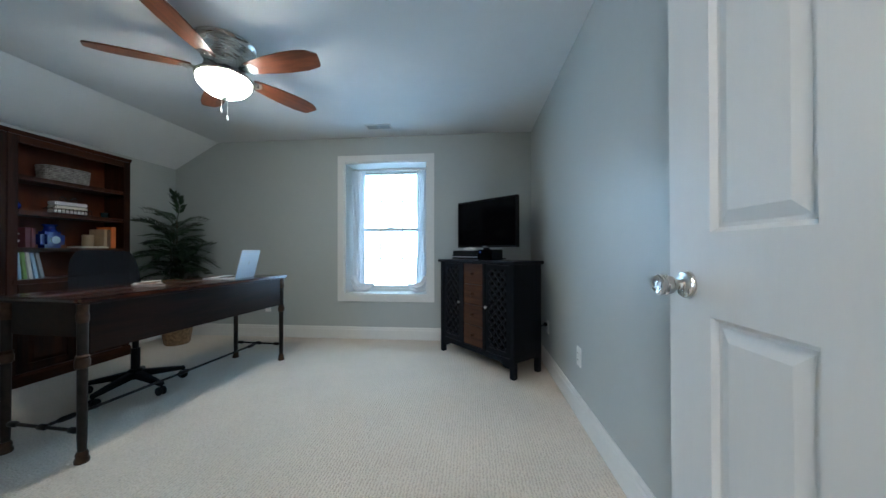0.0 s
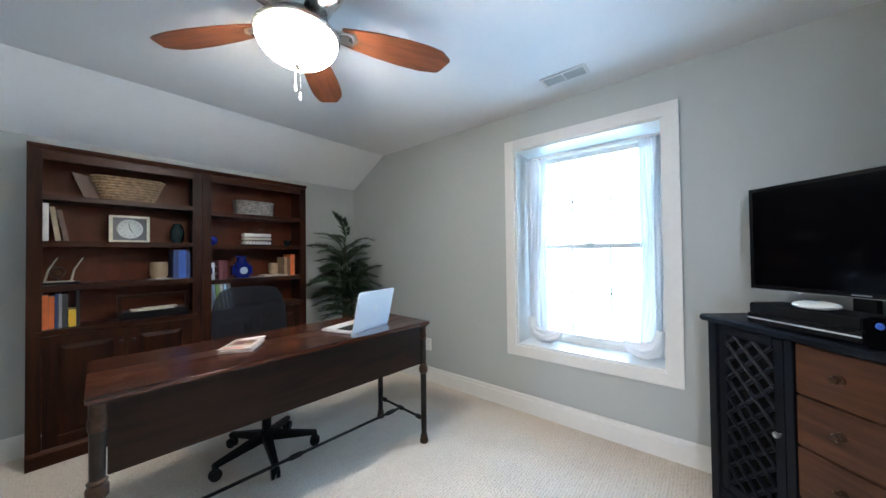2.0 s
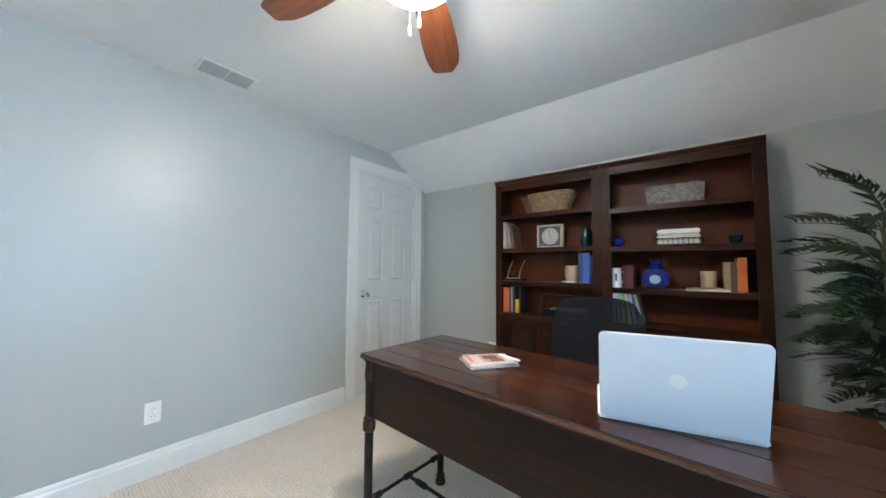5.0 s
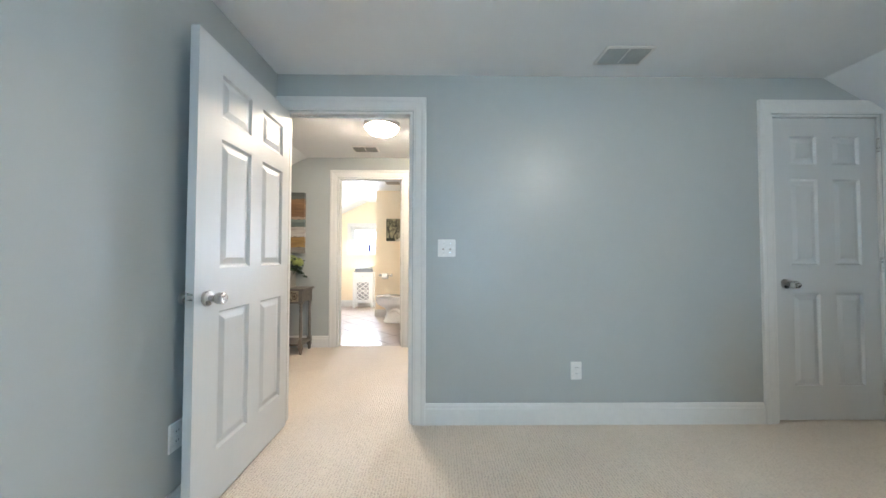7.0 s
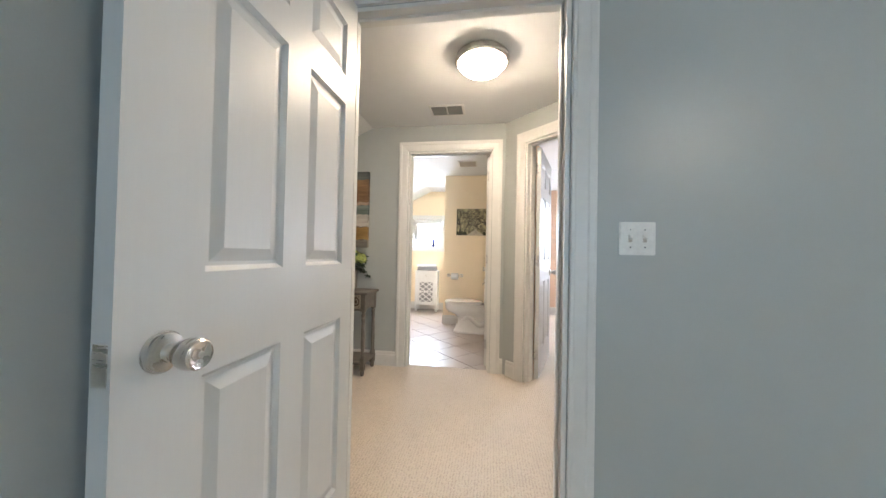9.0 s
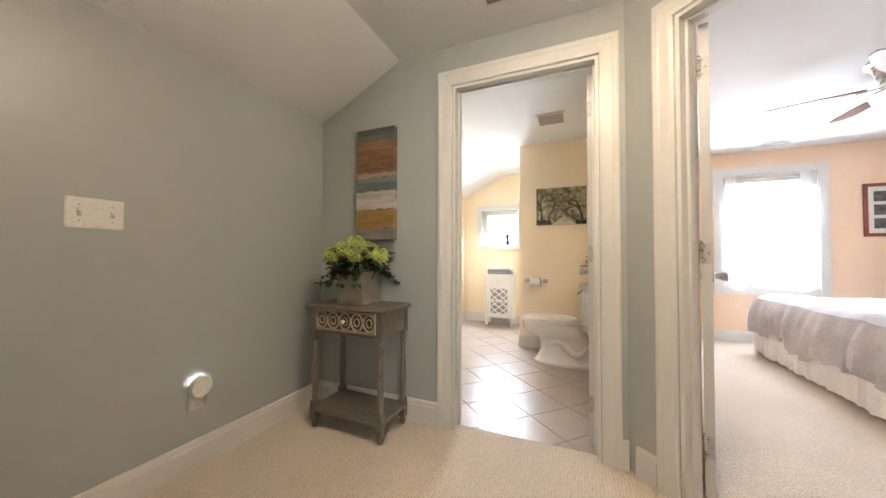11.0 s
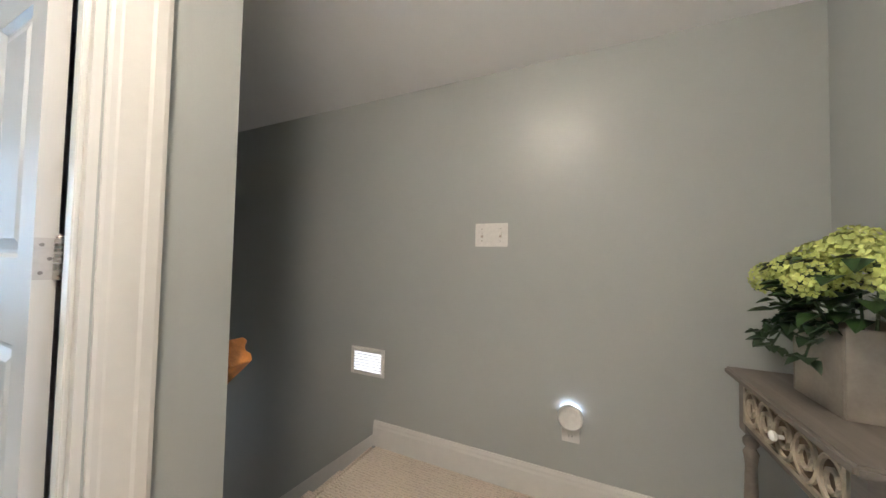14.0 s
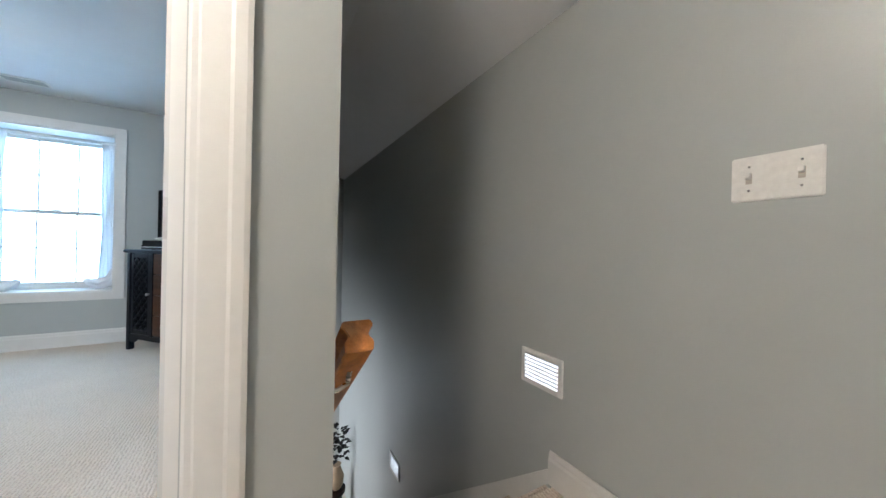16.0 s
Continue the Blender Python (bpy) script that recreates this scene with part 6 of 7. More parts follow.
# ---------------------------------------------------------------- hall: side table, planter, canvas
tb = thing("side_table", "weathered grey side table with a fretwork drawer", "side table", at=pose(0.690, -1.595, 0) @ Matrix.Diagonal((0.95, 1.0, 1.034, 1.0)))
hx, hy = 0.262, 0.140
part("top", Shape().box(-hx - 0.028, -hy - 0.006, 0.682, hx + 0.028, hy + 0.028, 0.704), GREYWOOD, tb, bevel=0.006, segments=3)
for sx in (-1, 1):
    for sy in (-1, 1):
        cx, cy = sx * (hx - 0.02), sy * (hy - 0.02)
        part("leg", Shape().box(cx - 0.02, cy - 0.02, 0.535, cx + 0.02, cy + 0.02, 0.682)
             .lathe([(0.017, 0.535), (0.012, 0.525), (0.019, 0.512), (0.019, 0.500), (0.012, 0.490), (0.019, 0.476), (0.017, 0.465), (0.014, 0.44), (0.019, 0.28), (0.016, 0.16), (0.019, 0.15)][::-1], 16, pose(cx, cy, 0))
             .box(cx - 0.02, cy - 0.02, 0.045, cx + 0.02, cy + 0.02, 0.15).lathe([(0.012, 0.0), (0.018, 0.015), (0.019, 0.03), (0.014, 0.045)], 16, pose(cx, cy, 0)), GREYWOOD, tb, smooth=True)
arch = [(-hy + 0.04, 0.682), (-hy + 0.04, 0.545)] + [(-hy + 0.04 + (2 * hy - 0.08) * i / 8, 0.545 + 0.014 * math.sin(math.pi * i / 8)) for i in range(1, 8)] + [(hy - 0.04, 0.545), (hy - 0.04, 0.682)]
for x in (-hx + 0.006, hx - 0.022):
    part("side_apron", Shape().prism(arch, x, x + 0.016, "x"), GREYWOOD, tb)
part("back_apron", Shape().box(-hx + 0.04, -hy + 0.005, 0.545, hx - 0.04, -hy + 0.021, 0.682), GREYWOOD, tb)
part("front_rail", Shape().box(-hx + 0.04, hy - 0.022, 0.545, hx - 0.04, hy - 0.004, 0.562), GREYWOOD, tb)
dw = part("drawer", Shape().box(-hx + 0.043, hy - 0.018, 0.565, hx - 0.043, hy - 0.003, 0.678), AMBERBACK, tb, "drawer front with pale fretwork")
fret = Shape()
fx0, fx1, fz0, fz1, fy = -hx + 0.043, hx - 0.043, 0.565, 0.678, hy - 0.003
fret.box(fx0, fy, fz0, fx1, fy + 0.007, fz0 + 0.010).box(fx0, fy, fz1 - 0.010, fx1, fy + 0.007, fz1).box(fx0, fy, fz0 + 0.01, fx0 + 0.012, fy + 0.007, fz1 - 0.01).box(fx1 - 0.012, fy, fz0 + 0.01, fx1, fy + 0.007, fz1 - 0.01)
for i in range(5):
    cx = fx0 + 0.045 + i * (fx1 - fx0 - 0.09) / 4
    part("fret_ring", Shape().tube([(cx + 0.040 * math.cos(a), fy + 0.003, (fz0 + fz1) / 2 + 0.044 * math.sin(a)) for a in [2 * math.pi * q / 20 for q in range(21)]], 0.0055, 6), LATTICE, dw)
    part("fret_ring", Shape().tube([(cx + 0.020 * math.cos(a), fy + 0.003, (fz0 + fz1) / 2 + 0.022 * math.sin(a)) for a in [2 * math.pi * q / 8 + math.pi / 4 for q in range(9)]], 0.005, 6), LATTICE, dw)
part("fret_border", fret, LATTICE, dw)
part("knob", Shape().lathe([(0.005, 0), (0.005, 0.010), (0.011, 0.015), (0.012, 0.021), (0.007, 0.026), (0.001, 0.027)], 18, pose(0, fy + 0.004, 0.622, -90)), PORCELAIN, dw, "white knob", smooth=True)
part("lower_shelf", Shape().box(-hx - 0.006, -hy - 0.004, 0.095, hx + 0.006, hy + 0.006, 0.118), GREYWOOD, tb, bevel=0.005)

pb = thing("flower_planter", "pewter planter box full of green hydrangeas and ivy", "planter", at=pose(0.715, -1.612, 0.7285))
bw, bd, bh = 0.094, 0.090, 0.190
part("box", Shape().box(-bw, -bd, 0, -bw + 0.006, bd, bh).box(bw - 0.006, -bd, 0, bw, bd, bh).box(-bw + 0.006, -bd, 0, bw - 0.006, -bd + 0.006, bh).box(-bw + 0.006, bd - 0.006, 0, bw - 0.006, bd, bh).box(-bw + 0.006, -bd + 0.006, 0, bw - 0.006, bd - 0.006, 0.15), PEWTER, pb, bevel=0.002)
rng = random.Random(11)


def hydrangea(r):
    """A round head of four-petalled florets."""
    s = Shape()
    for k in range(70):
        z = 1 - 1.75 * (k + 0.5) / 70
        a = k * 2.39996
        q = math.sqrt(max(0, 1 - z * z))
        n = Vector((q * math.cos(a), q * math.sin(a), z))
        m = Matrix.Translation(n * r * rng.uniform(0.88, 1.05)) @ n.to_track_quat("Z", "Y").to_matrix().to_4x4() @ Matrix.Rotation(rng.uniform(0, 1.5), 4, "Z")
        w = r * 0.26
        for b in range(4):
            mm = m @ Matrix.Rotation(b * math.pi / 2, 4, "Z")
            s.add([(0, 0, -0.002), (w * 0.55, -w * 0.45, 0.002), (w, 0, 0.004), (w * 0.55, w * 0.45, 0.002)], [(0, 1, 2, 3)], mm)
    return s


HEADS = [(-0.03, 0.05, 0.345, 0.060), (0.085, 0.04, 0.335, 0.058), (-0.115, 0.05, 0.315, 0.058), (0.025, 0.115, 0.305, 0.052), (0.165, 0.05, 0.300, 0.056), (-0.075, 0.13, 0.290, 0.052), (0.105, 0.125, 0.285, 0.050), (-0.175, 0.03, 0.285, 0.056), (0.035, 0.0, 0.370, 0.055), (-0.12, -0.05, 0.290, 0.056)]
for x, y, z, r in HEADS:
    h = part("flower_head", hydrangea(r * 0.86), BUD, pb, "pale green hydrangea head", at=pose(x, y, z))
    part("stem", Shape().rod((-x * 0.4, -y * 0.4, 0.15 - z), (0, 0, -r * 0.6), 0.003, 6), LEAF2, h)
lv = Shape()


def leaf(s, p, d, size, rng):
    d = d.normalized()
    side = d.cross(Vector((0, 0, 1)))
    side = side.normalized() if side.length > 0.01 else Vector((1, 0, 0))
    up = side.cross(d)
    w = size * 0.42
    s.add([p, p + d * size * 0.35 + side * w + up * 0.006, p + d * size * 0.70 + side * w * 0.55, p + d * size - up * size * 0.2, p + d * size * 0.70 - side * w * 0.55, p + d * size * 0.35 - side * w + up * 0.006],
          [(0, 1, 2, 3), (0, 3, 4, 5)])


for k in range(300):
    a = rng.uniform(0, 2 * math.pi)
    rr = rng.uniform(0.4, 1.0)
    p = Vector((0.18 * rr * math.cos(a), max(-0.075, 0.15 * rr * math.sin(a)), rng.uniform(0.205, 0.34)))
    leaf(lv, p, Vector((math.cos(a), math.sin(a), rng.uniform(-0.5, 0.5))), rng.uniform(0.035, 0.060), rng)
part("foliage", lv, LEAF2, pb, "dense dark green leaves")
for k, (x, y) in enumerate(((-0.075, 0.115), (0.115, 0.06), (-0.095, -0.085), (0.12, 0.0), (0.0, 0.12), (0.07, 0.105), (-0.075, -0.095))):
    s = Shape()
    way = Vector((x, y, 0)).normalized()
    pts = [Vector((x * 0.8, y * 0.8, 0.19)) + way * (0.045 if y > 0.1 else 0.085) * t + Vector((0, 0, 0.03 * t - 0.075 * t * t * 0.6)) for t in [i / 4 * 1.6 for i in range(5)]]
    s.tube(pts, 0.0022, 5)
    for q in pts[1:]:
        for _ in range(6):
            a = rng.uniform(0, 6.28)
            dd = Vector((math.cos(a), math.sin(a), rng.uniform(-0.7, 0.2)))
            if (q + dd * 0.05).y < -0.095:
                dd.y = abs(dd.y)
            leaf(s, q, dd, rng.uniform(0.028, 0.045), rng)
    part("ivy_trail", s, LEAF, pb, "trailing ivy")

cv = thing("canvas_painting", "tall abstract canvas with banded earth colours", "painting", at=pose(0.684, YB, 1.12))
BANDS = [(0.0, 0.073, (0.14, 0.13, 0.12), (0.30, 0.28, 0.25)), (0.073, 0.197, (0.28, 0.16, 0.05), (0.44, 0.28, 0.10)), (0.197, 0.315, (0.34, 0.29, 0.25), (0.60, 0.57, 0.53)), (0.315, 0.408, (0.10, 0.13, 0.12), (0.20, 0.25, 0.23)), (0.408, 0.440, (0.20, 0.10, 0.05), (0.50, 0.40, 0.30)), (0.440, 0.652, (0.09, 0.045, 0.022), (0.30, 0.17, 0.08)), (0.652, 0.73, (0.07, 0.08, 0.075), (0.13, 0.15, 0.14))]


def daub(name, a, b):
    m = wood(name, [c * 0.85 for c in a], [c * 0.95 for c in b], 0.55, axis=0, scale=1.6)
    return m


part("canvas", Shape().box(-0.138, 0.0005, 0, 0.150, 0.038, 0.73), daub("canvas_edge", (0.10, 0.08, 0.06), (0.22, 0.18, 0.14)), cv)
rng = random.Random(2)
for k, (z0, z1, a, b) in enumerate(BANDS):
    n_ = 12
    jag = lambda z: [(-0.139 + 0.290 * i / n_, z + rng.uniform(-0.008, 0.008)) for i in range(n_ + 1)]
    low = jag(z0) if k else [(-0.139, 0.0), (0.151, 0.0)]
    high = jag(z1) if k < 6 else [(-0.139, 0.73), (0.151, 0.73)]
    part("paint_band", Shape().prism(low + high[::-1], 0.0382, 0.0392 + 0.0004 * (k % 3), "y"), daub("paint_band_%d" % k, a, b), cv)
    part("paint_band_edge", Shape().box(-0.1392, 0.001, z0, -0.1382, 0.038, z1), bpy.data.materials["paint_band_%d" % k], cv)

# ---------------------------------------------------------------- bathroom
wc = thing("toilet", "white porcelain toilet with a closed lid", "toilet", at=pose(-0.73, -3.27, 0))
bowl = []
for z, x0, x1, hw in ((0.0, 0.05, 0.600, 0.120), (0.022, 0.05, 0.604, 0.122), (0.045, 0.07, 0.580, 0.104), (0.14, 0.09, 0.535, 0.090), (0.205, 0.10, 0.542, 0.094), (0.250, 0.11, 0.592, 0.120),
                      (0.285, 0.12, 0.672, 0.160), (0.312, 0.13, 0.700, 0.177), (0.335, 0.14, 0.710, 0.183), (0.395, 0.14, 0.713, 0.184)):
    bowl.append([((x0 + x1) / 2 + (x1 - x0) / 2 * math.copysign(abs(math.cos(a)) ** 0.8, math.cos(a)), hw * math.copysign(abs(math.sin(a)) ** 0.85, math.sin(a)), z) for a in [2 * math.pi * i / 32 for i in range(32)]])
v = [p for r in bowl for p in r]
f = [(j * 32 + i, j * 32 + (i + 1) % 32, (j + 1) * 32 + (i + 1) % 32, (j + 1) * 32 + i) for j in range(len(bowl) - 1) for i in range(32)] + [tuple(range(32)), tuple(range(32 * (len(bowl) - 1), 32 * len(bowl)))]
part("bowl", Shape().add(v, f), PORCELAIN, wc, smooth=True)
tr = Shape()
for sg in (-1, 1):
    tr.tube([(0.47 - 0.36 * k / 16, sg * 0.088, 0.17 + 0.055 * math.sin(2.2 * math.pi * k / 16)) for k in range(17)], [0.034 * min(1, 0.35 + k / 5, 0.35 + (16 - k) / 5) for k in range(17)], 12)
part("trapway", tr, PORCELAIN, wc, smooth=True)


def oval(x0, x1, hw, z0, z1):
    pts = [((x0 + x1) / 2 + (x1 - x0) / 2 * math.cos(a), hw * math.copysign(abs(math.sin(a)) ** 0.85, math.sin(a))) for a in [2 * math.pi * i / 36 for i in range(36)]]
    return Shape().prism(pts, z0, z1)


part("seat", oval(0.20, 0.722, 0.186, 0.397, 0.413), PORCELAIN, wc, bevel=0.005, smooth=True)
part("lid", oval(0.20, 0.715, 0.182, 0.416, 0.434), PORCELAIN, wc, bevel=0.007, smooth=True)
part("tank", Shape().box(-0.015, -0.22, 0.40, 0.175, 0.22, 0.72), PORCELAIN, wc, bevel=0.02, segments=3, smooth=True)
part("tank_lid", Shape().box(-0.020, -0.23, 0.72, 0.185, 0.23, 0.755), PORCELAIN, wc, bevel=0.008, smooth=True)
part("flush_lever", Shape().tube([(0.175, -0.16, 0.665), (0.195, -0.16, 0.665), (0.20, -0.10, 0.655)], 0.007, 8), CHROME, wc, smooth=True)
part("tank_base", Shape().box(0.0, -0.10, 0.33, 0.20, 0.10, 0.40), PORCELAIN, wc, bevel=0.02, smooth=True)

tp = thing("toilet_roll_holder", "satin nickel holder with a white paper roll", "toilet roll holder", at=pose(-0.10, -3.70, 0.750))
for sg in (-1, 1):
    part("post", Shape().lathe([(0.026, 0), (0.026, 0.006), (0.014, 0.014), (0.010, 0.05), (0.016, 0.062), (0.012, 0.075), (0.001, 0.078)], 18, pose(sg * 0.098, 0, 0, -90)), NICKEL, tp, smooth=True)
part("bar", Shape().rod((-0.098, 0.062, 0), (0.098, 0.062, 0), 0.007, 10), NICKEL, tp)
part("paper_roll", Shape().lathe([(0.020, -0.052), (0.048, -0.052), (0.048, 0.052), (0.020, 0.052)], 28, pose(0, 0.066, -0.012, 0, 90)), PORCELAIN, tp, "white paper roll", smooth=True)

ph = thing("photo_canvas", "canvas photograph of an avenue under dark arching trees", "picture", at=pose(-0.365, -3.70, 1.366))
part("canvas", Shape().box(-0.257, 0.0005, 0, 0.257, 0.025, 0.405), surface("tree_photo", (0.74, 0.68, 0.40), 0.45, vary=0.42, scale=22, fine=0.40), ph)
part("lane", Shape().prism([(0.10, 0.0), (-0.16, 0.0), (-0.055, 0.075), (-0.035, 0.10), (-0.015, 0.085)], 0.0252, 0.0262, "y"), surface("pale_lane", (0.66, 0.60, 0.48), 0.5, vary=0.2, scale=20), ph)
part("pale_gap", Shape().prism([(-0.08, 0.10), (0.03, 0.09), (0.06, 0.15), (0.02, 0.22), (-0.05, 0.24), (-0.11, 0.19), (-0.10, 0.13)], 0.0252, 0.0257, "y"), surface("pale_leaves", (0.70, 0.66, 0.44), 0.5, vary=0.3, scale=30, fine=0.4), ph)
TRUNKC = surface("dark_trunk", (0.045, 0.038, 0.022), 0.5, vary=0.2)
SHRUB = surface("dark_undergrowth", (0.07, 0.085, 0.03), 0.6, vary=0.4, scale=40, fine=0.4)
rng = random.Random(4)


def limb(s, p, ang, ln, r, deep):
    """A crooked limb that forks, drawn flat on the canvas and kept inside its edges."""
    pts = [p]
    for k in range(4):
        ang += rng.uniform(-0.35, 0.35)
        q = (pts[-1][0] + ln / 4 * math.cos(ang), pts[-1][1] + ln / 4 * math.sin(ang))
        pts.append((min(0.25, max(-0.25, q[0])), min(0.398, max(0.01, q[1]))))
    s.tube([(x, 0.0252, z) for x, z in pts], [r * (0.72 - 0.10 * k) for k in range(5)], 5)
    if deep:
        for k in range(3):
            limb(s, pts[2 + k % 3], ang + rng.choice((-1, 1)) * rng.uniform(0.35, 1.0), ln * rng.uniform(0.5, 0.8), r * 0.55, deep - 1)


for x, lean, r in ((0.205, 1.9, 0.020), (0.135, 2.0, 0.011), (-0.215, 1.25, 0.017), (-0.14, 1.05, 0.010), (0.07, 1.75, 0.007)):
    s = Shape()
    limb(s, (x, 0.05), lean, 0.21, r, 3)
    part("tree_shape", s, TRUNKC, ph)
for x0, x1, high in ((0.10, 0.255, 0.085), (-0.255, -0.15, 0.075)):
    edge_ = [(x0, 0.002), (x1, 0.002)] + [(x1 + (x0 - x1) * i / 14, high * (0.55 + 0.45 * rng.random()) * (0.5 + 0.5 * abs((x1 + (x0 - x1) * i / 14) / 0.255))) for i in range(15)]
    part("shrub_shape", Shape().prism(edge_, 0.0252, 0.0268, "y"), SHRUB, ph)

vt = thing("vanity_cabinet", "light maple vanity cabinet with doors and drawers", "vanity", at=pose(0.655, -3.15, 0))
VL, VD, VH = 1.15, 0.51, 0.845
part("body", Shape().box(0.02, 0.0, 0.10, VD, VL, VH), VANITY, vt, bevel=0.002)
part("face_frame", Shape().box(0.0, 0, VH - 0.20, 0.02, VL, VH), VANITY, vt, bevel=0.002)
base = [(0.0, 0.0), (0.05, 0.0)] + [(0.05 + (VL - 0.10) * i / 10, 0.075 * math.sin(math.pi * min(1, max(0, i / 10))) ** 0.5 if 0 < i < 10 else 0.0) for i in range(1, 10)] + [(VL - 0.05, 0), (VL, 0), (VL, 0.13), (0, 0.13)]
part("toe_skirt", Shape().prism(base, 0.0, 0.02, "x"), VANITY, vt)
part("side_foot", Shape().box(0.02, 0.0, 0.0, VD, 0.02, 0.10), VANITY, vt)
for k in range(2):
    z0 = 0.15 + k * 0.245
    dr = part("drawer", Shape().box(-0.018, 0.02, z0, 0.0, 0.265, z0 + 0.235), VANITY, vt, bevel=0.006)
    part("handle", Shape().tube([(-0.018, 0.10, z0 + 0.13), (-0.042, 0.105, z0 + 0.13), (-0.046, 0.142, z0 + 0.13), (-0.042, 0.18, z0 + 0.13), (-0.018, 0.185, z0 + 0.13)], 0.005, 8), NICKEL, dr, smooth=True)
for a in (0.285, 0.70):
    fr = Shape().box(-0.018, a, 0.15, 0.0, a + 0.055, 0.63).box(-0.018, a + 0.345, 0.15, 0.0, a + 0.40, 0.63).box(-0.018, a + 0.055, 0.15, 0.0, a + 0.345, 0.205).box(-0.018, a + 0.055, 0.575, 0.0, a + 0.345, 0.63)
    d = part("door", fr, VANITY, vt, bevel=0.003)
    part("door_panel", Shape().box(-0.011, a + 0.055, 0.205, -0.002, a + 0.345, 0.575), VANITY, d)
    part("handle", Shape().tube([(-0.018, a + 0.08, 0.60), (-0.042, a + 0.09, 0.60), (-0.045, a + 0.12, 0.60), (-0.042, a + 0.15, 0.60), (-0.018, a + 0.16, 0.60)], 0.005, 8), NICKEL, d, smooth=True)
single("countertop", Shape().box(-0.025, -0.015, 0, VD, VL, 0.035), COUNTER, "brown speckled vanity countertop", "countertop", at=pose(0.655, -3.15, VH + 0.001), bevel=0.008)

for k, y in enumerate((-3.685, -4.030, -4.375)):
    p = thing("small_picture", "small black-edged canvas picture in a row of three", "picture", group="row of three pictures", at=pose(XE, y, 1.53))
    part("canvas", Shape().box(-0.03, -0.148, -0.155, -0.0005, 0.148, 0.155), BOOKS["black"], p)
    part("print", Shape().box(-0.0315, -0.141, -0.148, -0.0302, 0.141, 0.148), surface("pale_print_%d" % k, (0.55, 0.56, 0.60), 0.5, vary=0.3, scale=8, fine=0.1), p)

sc = thing("vanity_light", "vanity wall light with a lit frosted shade", "wall light", at=pose(XE, -3.36, 1.79))
part("backplate", Shape().box(-0.025, -0.30, -0.05, -0.0005, 0.30, 0.05), NICKEL, sc, bevel=0.008)
for y in (-0.22, 0.0, 0.22):
    a = part("arm", Shape().tube([(-0.025, y, 0.0), (-0.10, y, 0.025), (-0.15, y, 0.0)], 0.009, 8), NICKEL, sc, smooth=True)
    part("shade", Shape().lathe([(0.022, 0.0), (0.040, -0.015), (0.070, -0.070), (0.088, -0.105), (0.080, -0.103), (0.034, -0.03)], 24, pose(-0.15, y, 0.01)), glow("vanity_shade_lit_%d" % round(y * 100 + 30), (1.0, 0.92, 0.78), 12), a, "lit frosted shade", smooth=True)

bc = thing("storage_cabinet", "white floor cabinet with a fretwork door", "cabinet", at=pose(0.340, -4.915, 0))
CW, CD, CH = 0.42, 0.235, 0.755
part("top", Shape().box(-0.012, 0, CH - 0.02, CW + 0.012, CD + 0.012, CH), WHITEPAINT, bc, bevel=0.004)
part("body", Shape().box(0, 0, 0.11, CW, CD - 0.02, CH - 0.02), WHITEPAINT, bc)
for x in (0, CW - 0.04):
    for y in (0, CD - 0.04):
        part("leg", Shape().box(x, y, 0, x + 0.04, y + 0.0395, 0.11 if y == 0 else CH - 0.02), WHITEPAINT, bc, bevel=0.003)
dr = part("drawer", Shape().box(0.045, CD - 0.02, CH - 0.155, CW - 0.045, CD - 0.004, CH - 0.035), WHITEPAINT, bc, bevel=0.004)
part("knob", Shape().ball((CW / 2, CD + 0.008, CH - 0.095), 0.011, 12, 8), NICKEL, dr, smooth=True)
z0, z1, a0, a1 = 0.135, CH - 0.165, 0.045, CW - 0.045
fr = Shape().box(a0, CD - 0.02, z0, a0 + 0.04, CD - 0.003, z1).box(a1 - 0.04, CD - 0.02, z0, a1, CD - 0.003, z1).box(a0 + 0.04, CD - 0.02, z0, a1 - 0.04, CD - 0.003, z0 + 0.04).box(a0 + 0.04, CD - 0.02, z1 - 0.04, a1 - 0.04, CD - 0.003, z1)
dd = part("fret_door", fr, WHITEPAINT, bc, bevel=0.002)
part("backing", Shape().box(a0 + 0.04, CD - 0.0195, z0 + 0.04, a1 - 0.04, CD - 0.018, z1 - 0.04), DARKBACK, dd)
cx, half = CW / 2, (a1 - a0) / 2 - 0.04
for zc in (z0 + 0.04 + (z1 - z0 - 0.08) * 0.25, z0 + 0.04 + (z1 - z0 - 0.08) * 0.75):
    hz = (z1 - z0 - 0.08) * 0.25
    for sx in (-1, 1):
        for sz in (-1, 1):
            part("fret_bar", Shape().rod((cx, CD - 0.010, zc + sz * hz), (cx + sx * half, CD - 0.010, zc), 0.009, 6), WHITEPAINT, dd)
            part("fret_bar", Shape().rod((cx, CD - 0.010, zc), (cx + sx * half, CD - 0.010, zc + sz * hz), 0.009, 6), WHITEPAINT, dd)
    part("fret_bar", Shape().rod((a0 + 0.04, CD - 0.010, zc + hz), (a1 - 0.04, CD - 0.010, zc + hz), 0.009, 6), WHITEPAINT, dd)
tw = thing("folded_towels", "folded grey and white towels stacked on the cabinet", "towels", at=pose(0.36, -4.905, CH + 0.001))
for k, mt in enumerate((TOWEL, TOWEL, TOWEL2)):
    part("towel", Shape().box(0.0 + 0.01 * k, 0.01, 0.035 * k, 0.38 - 0.008 * k, 0.215, 0.035 * k + 0.034), mt, tw, bevel=0.014, segments=3, smooth=True)
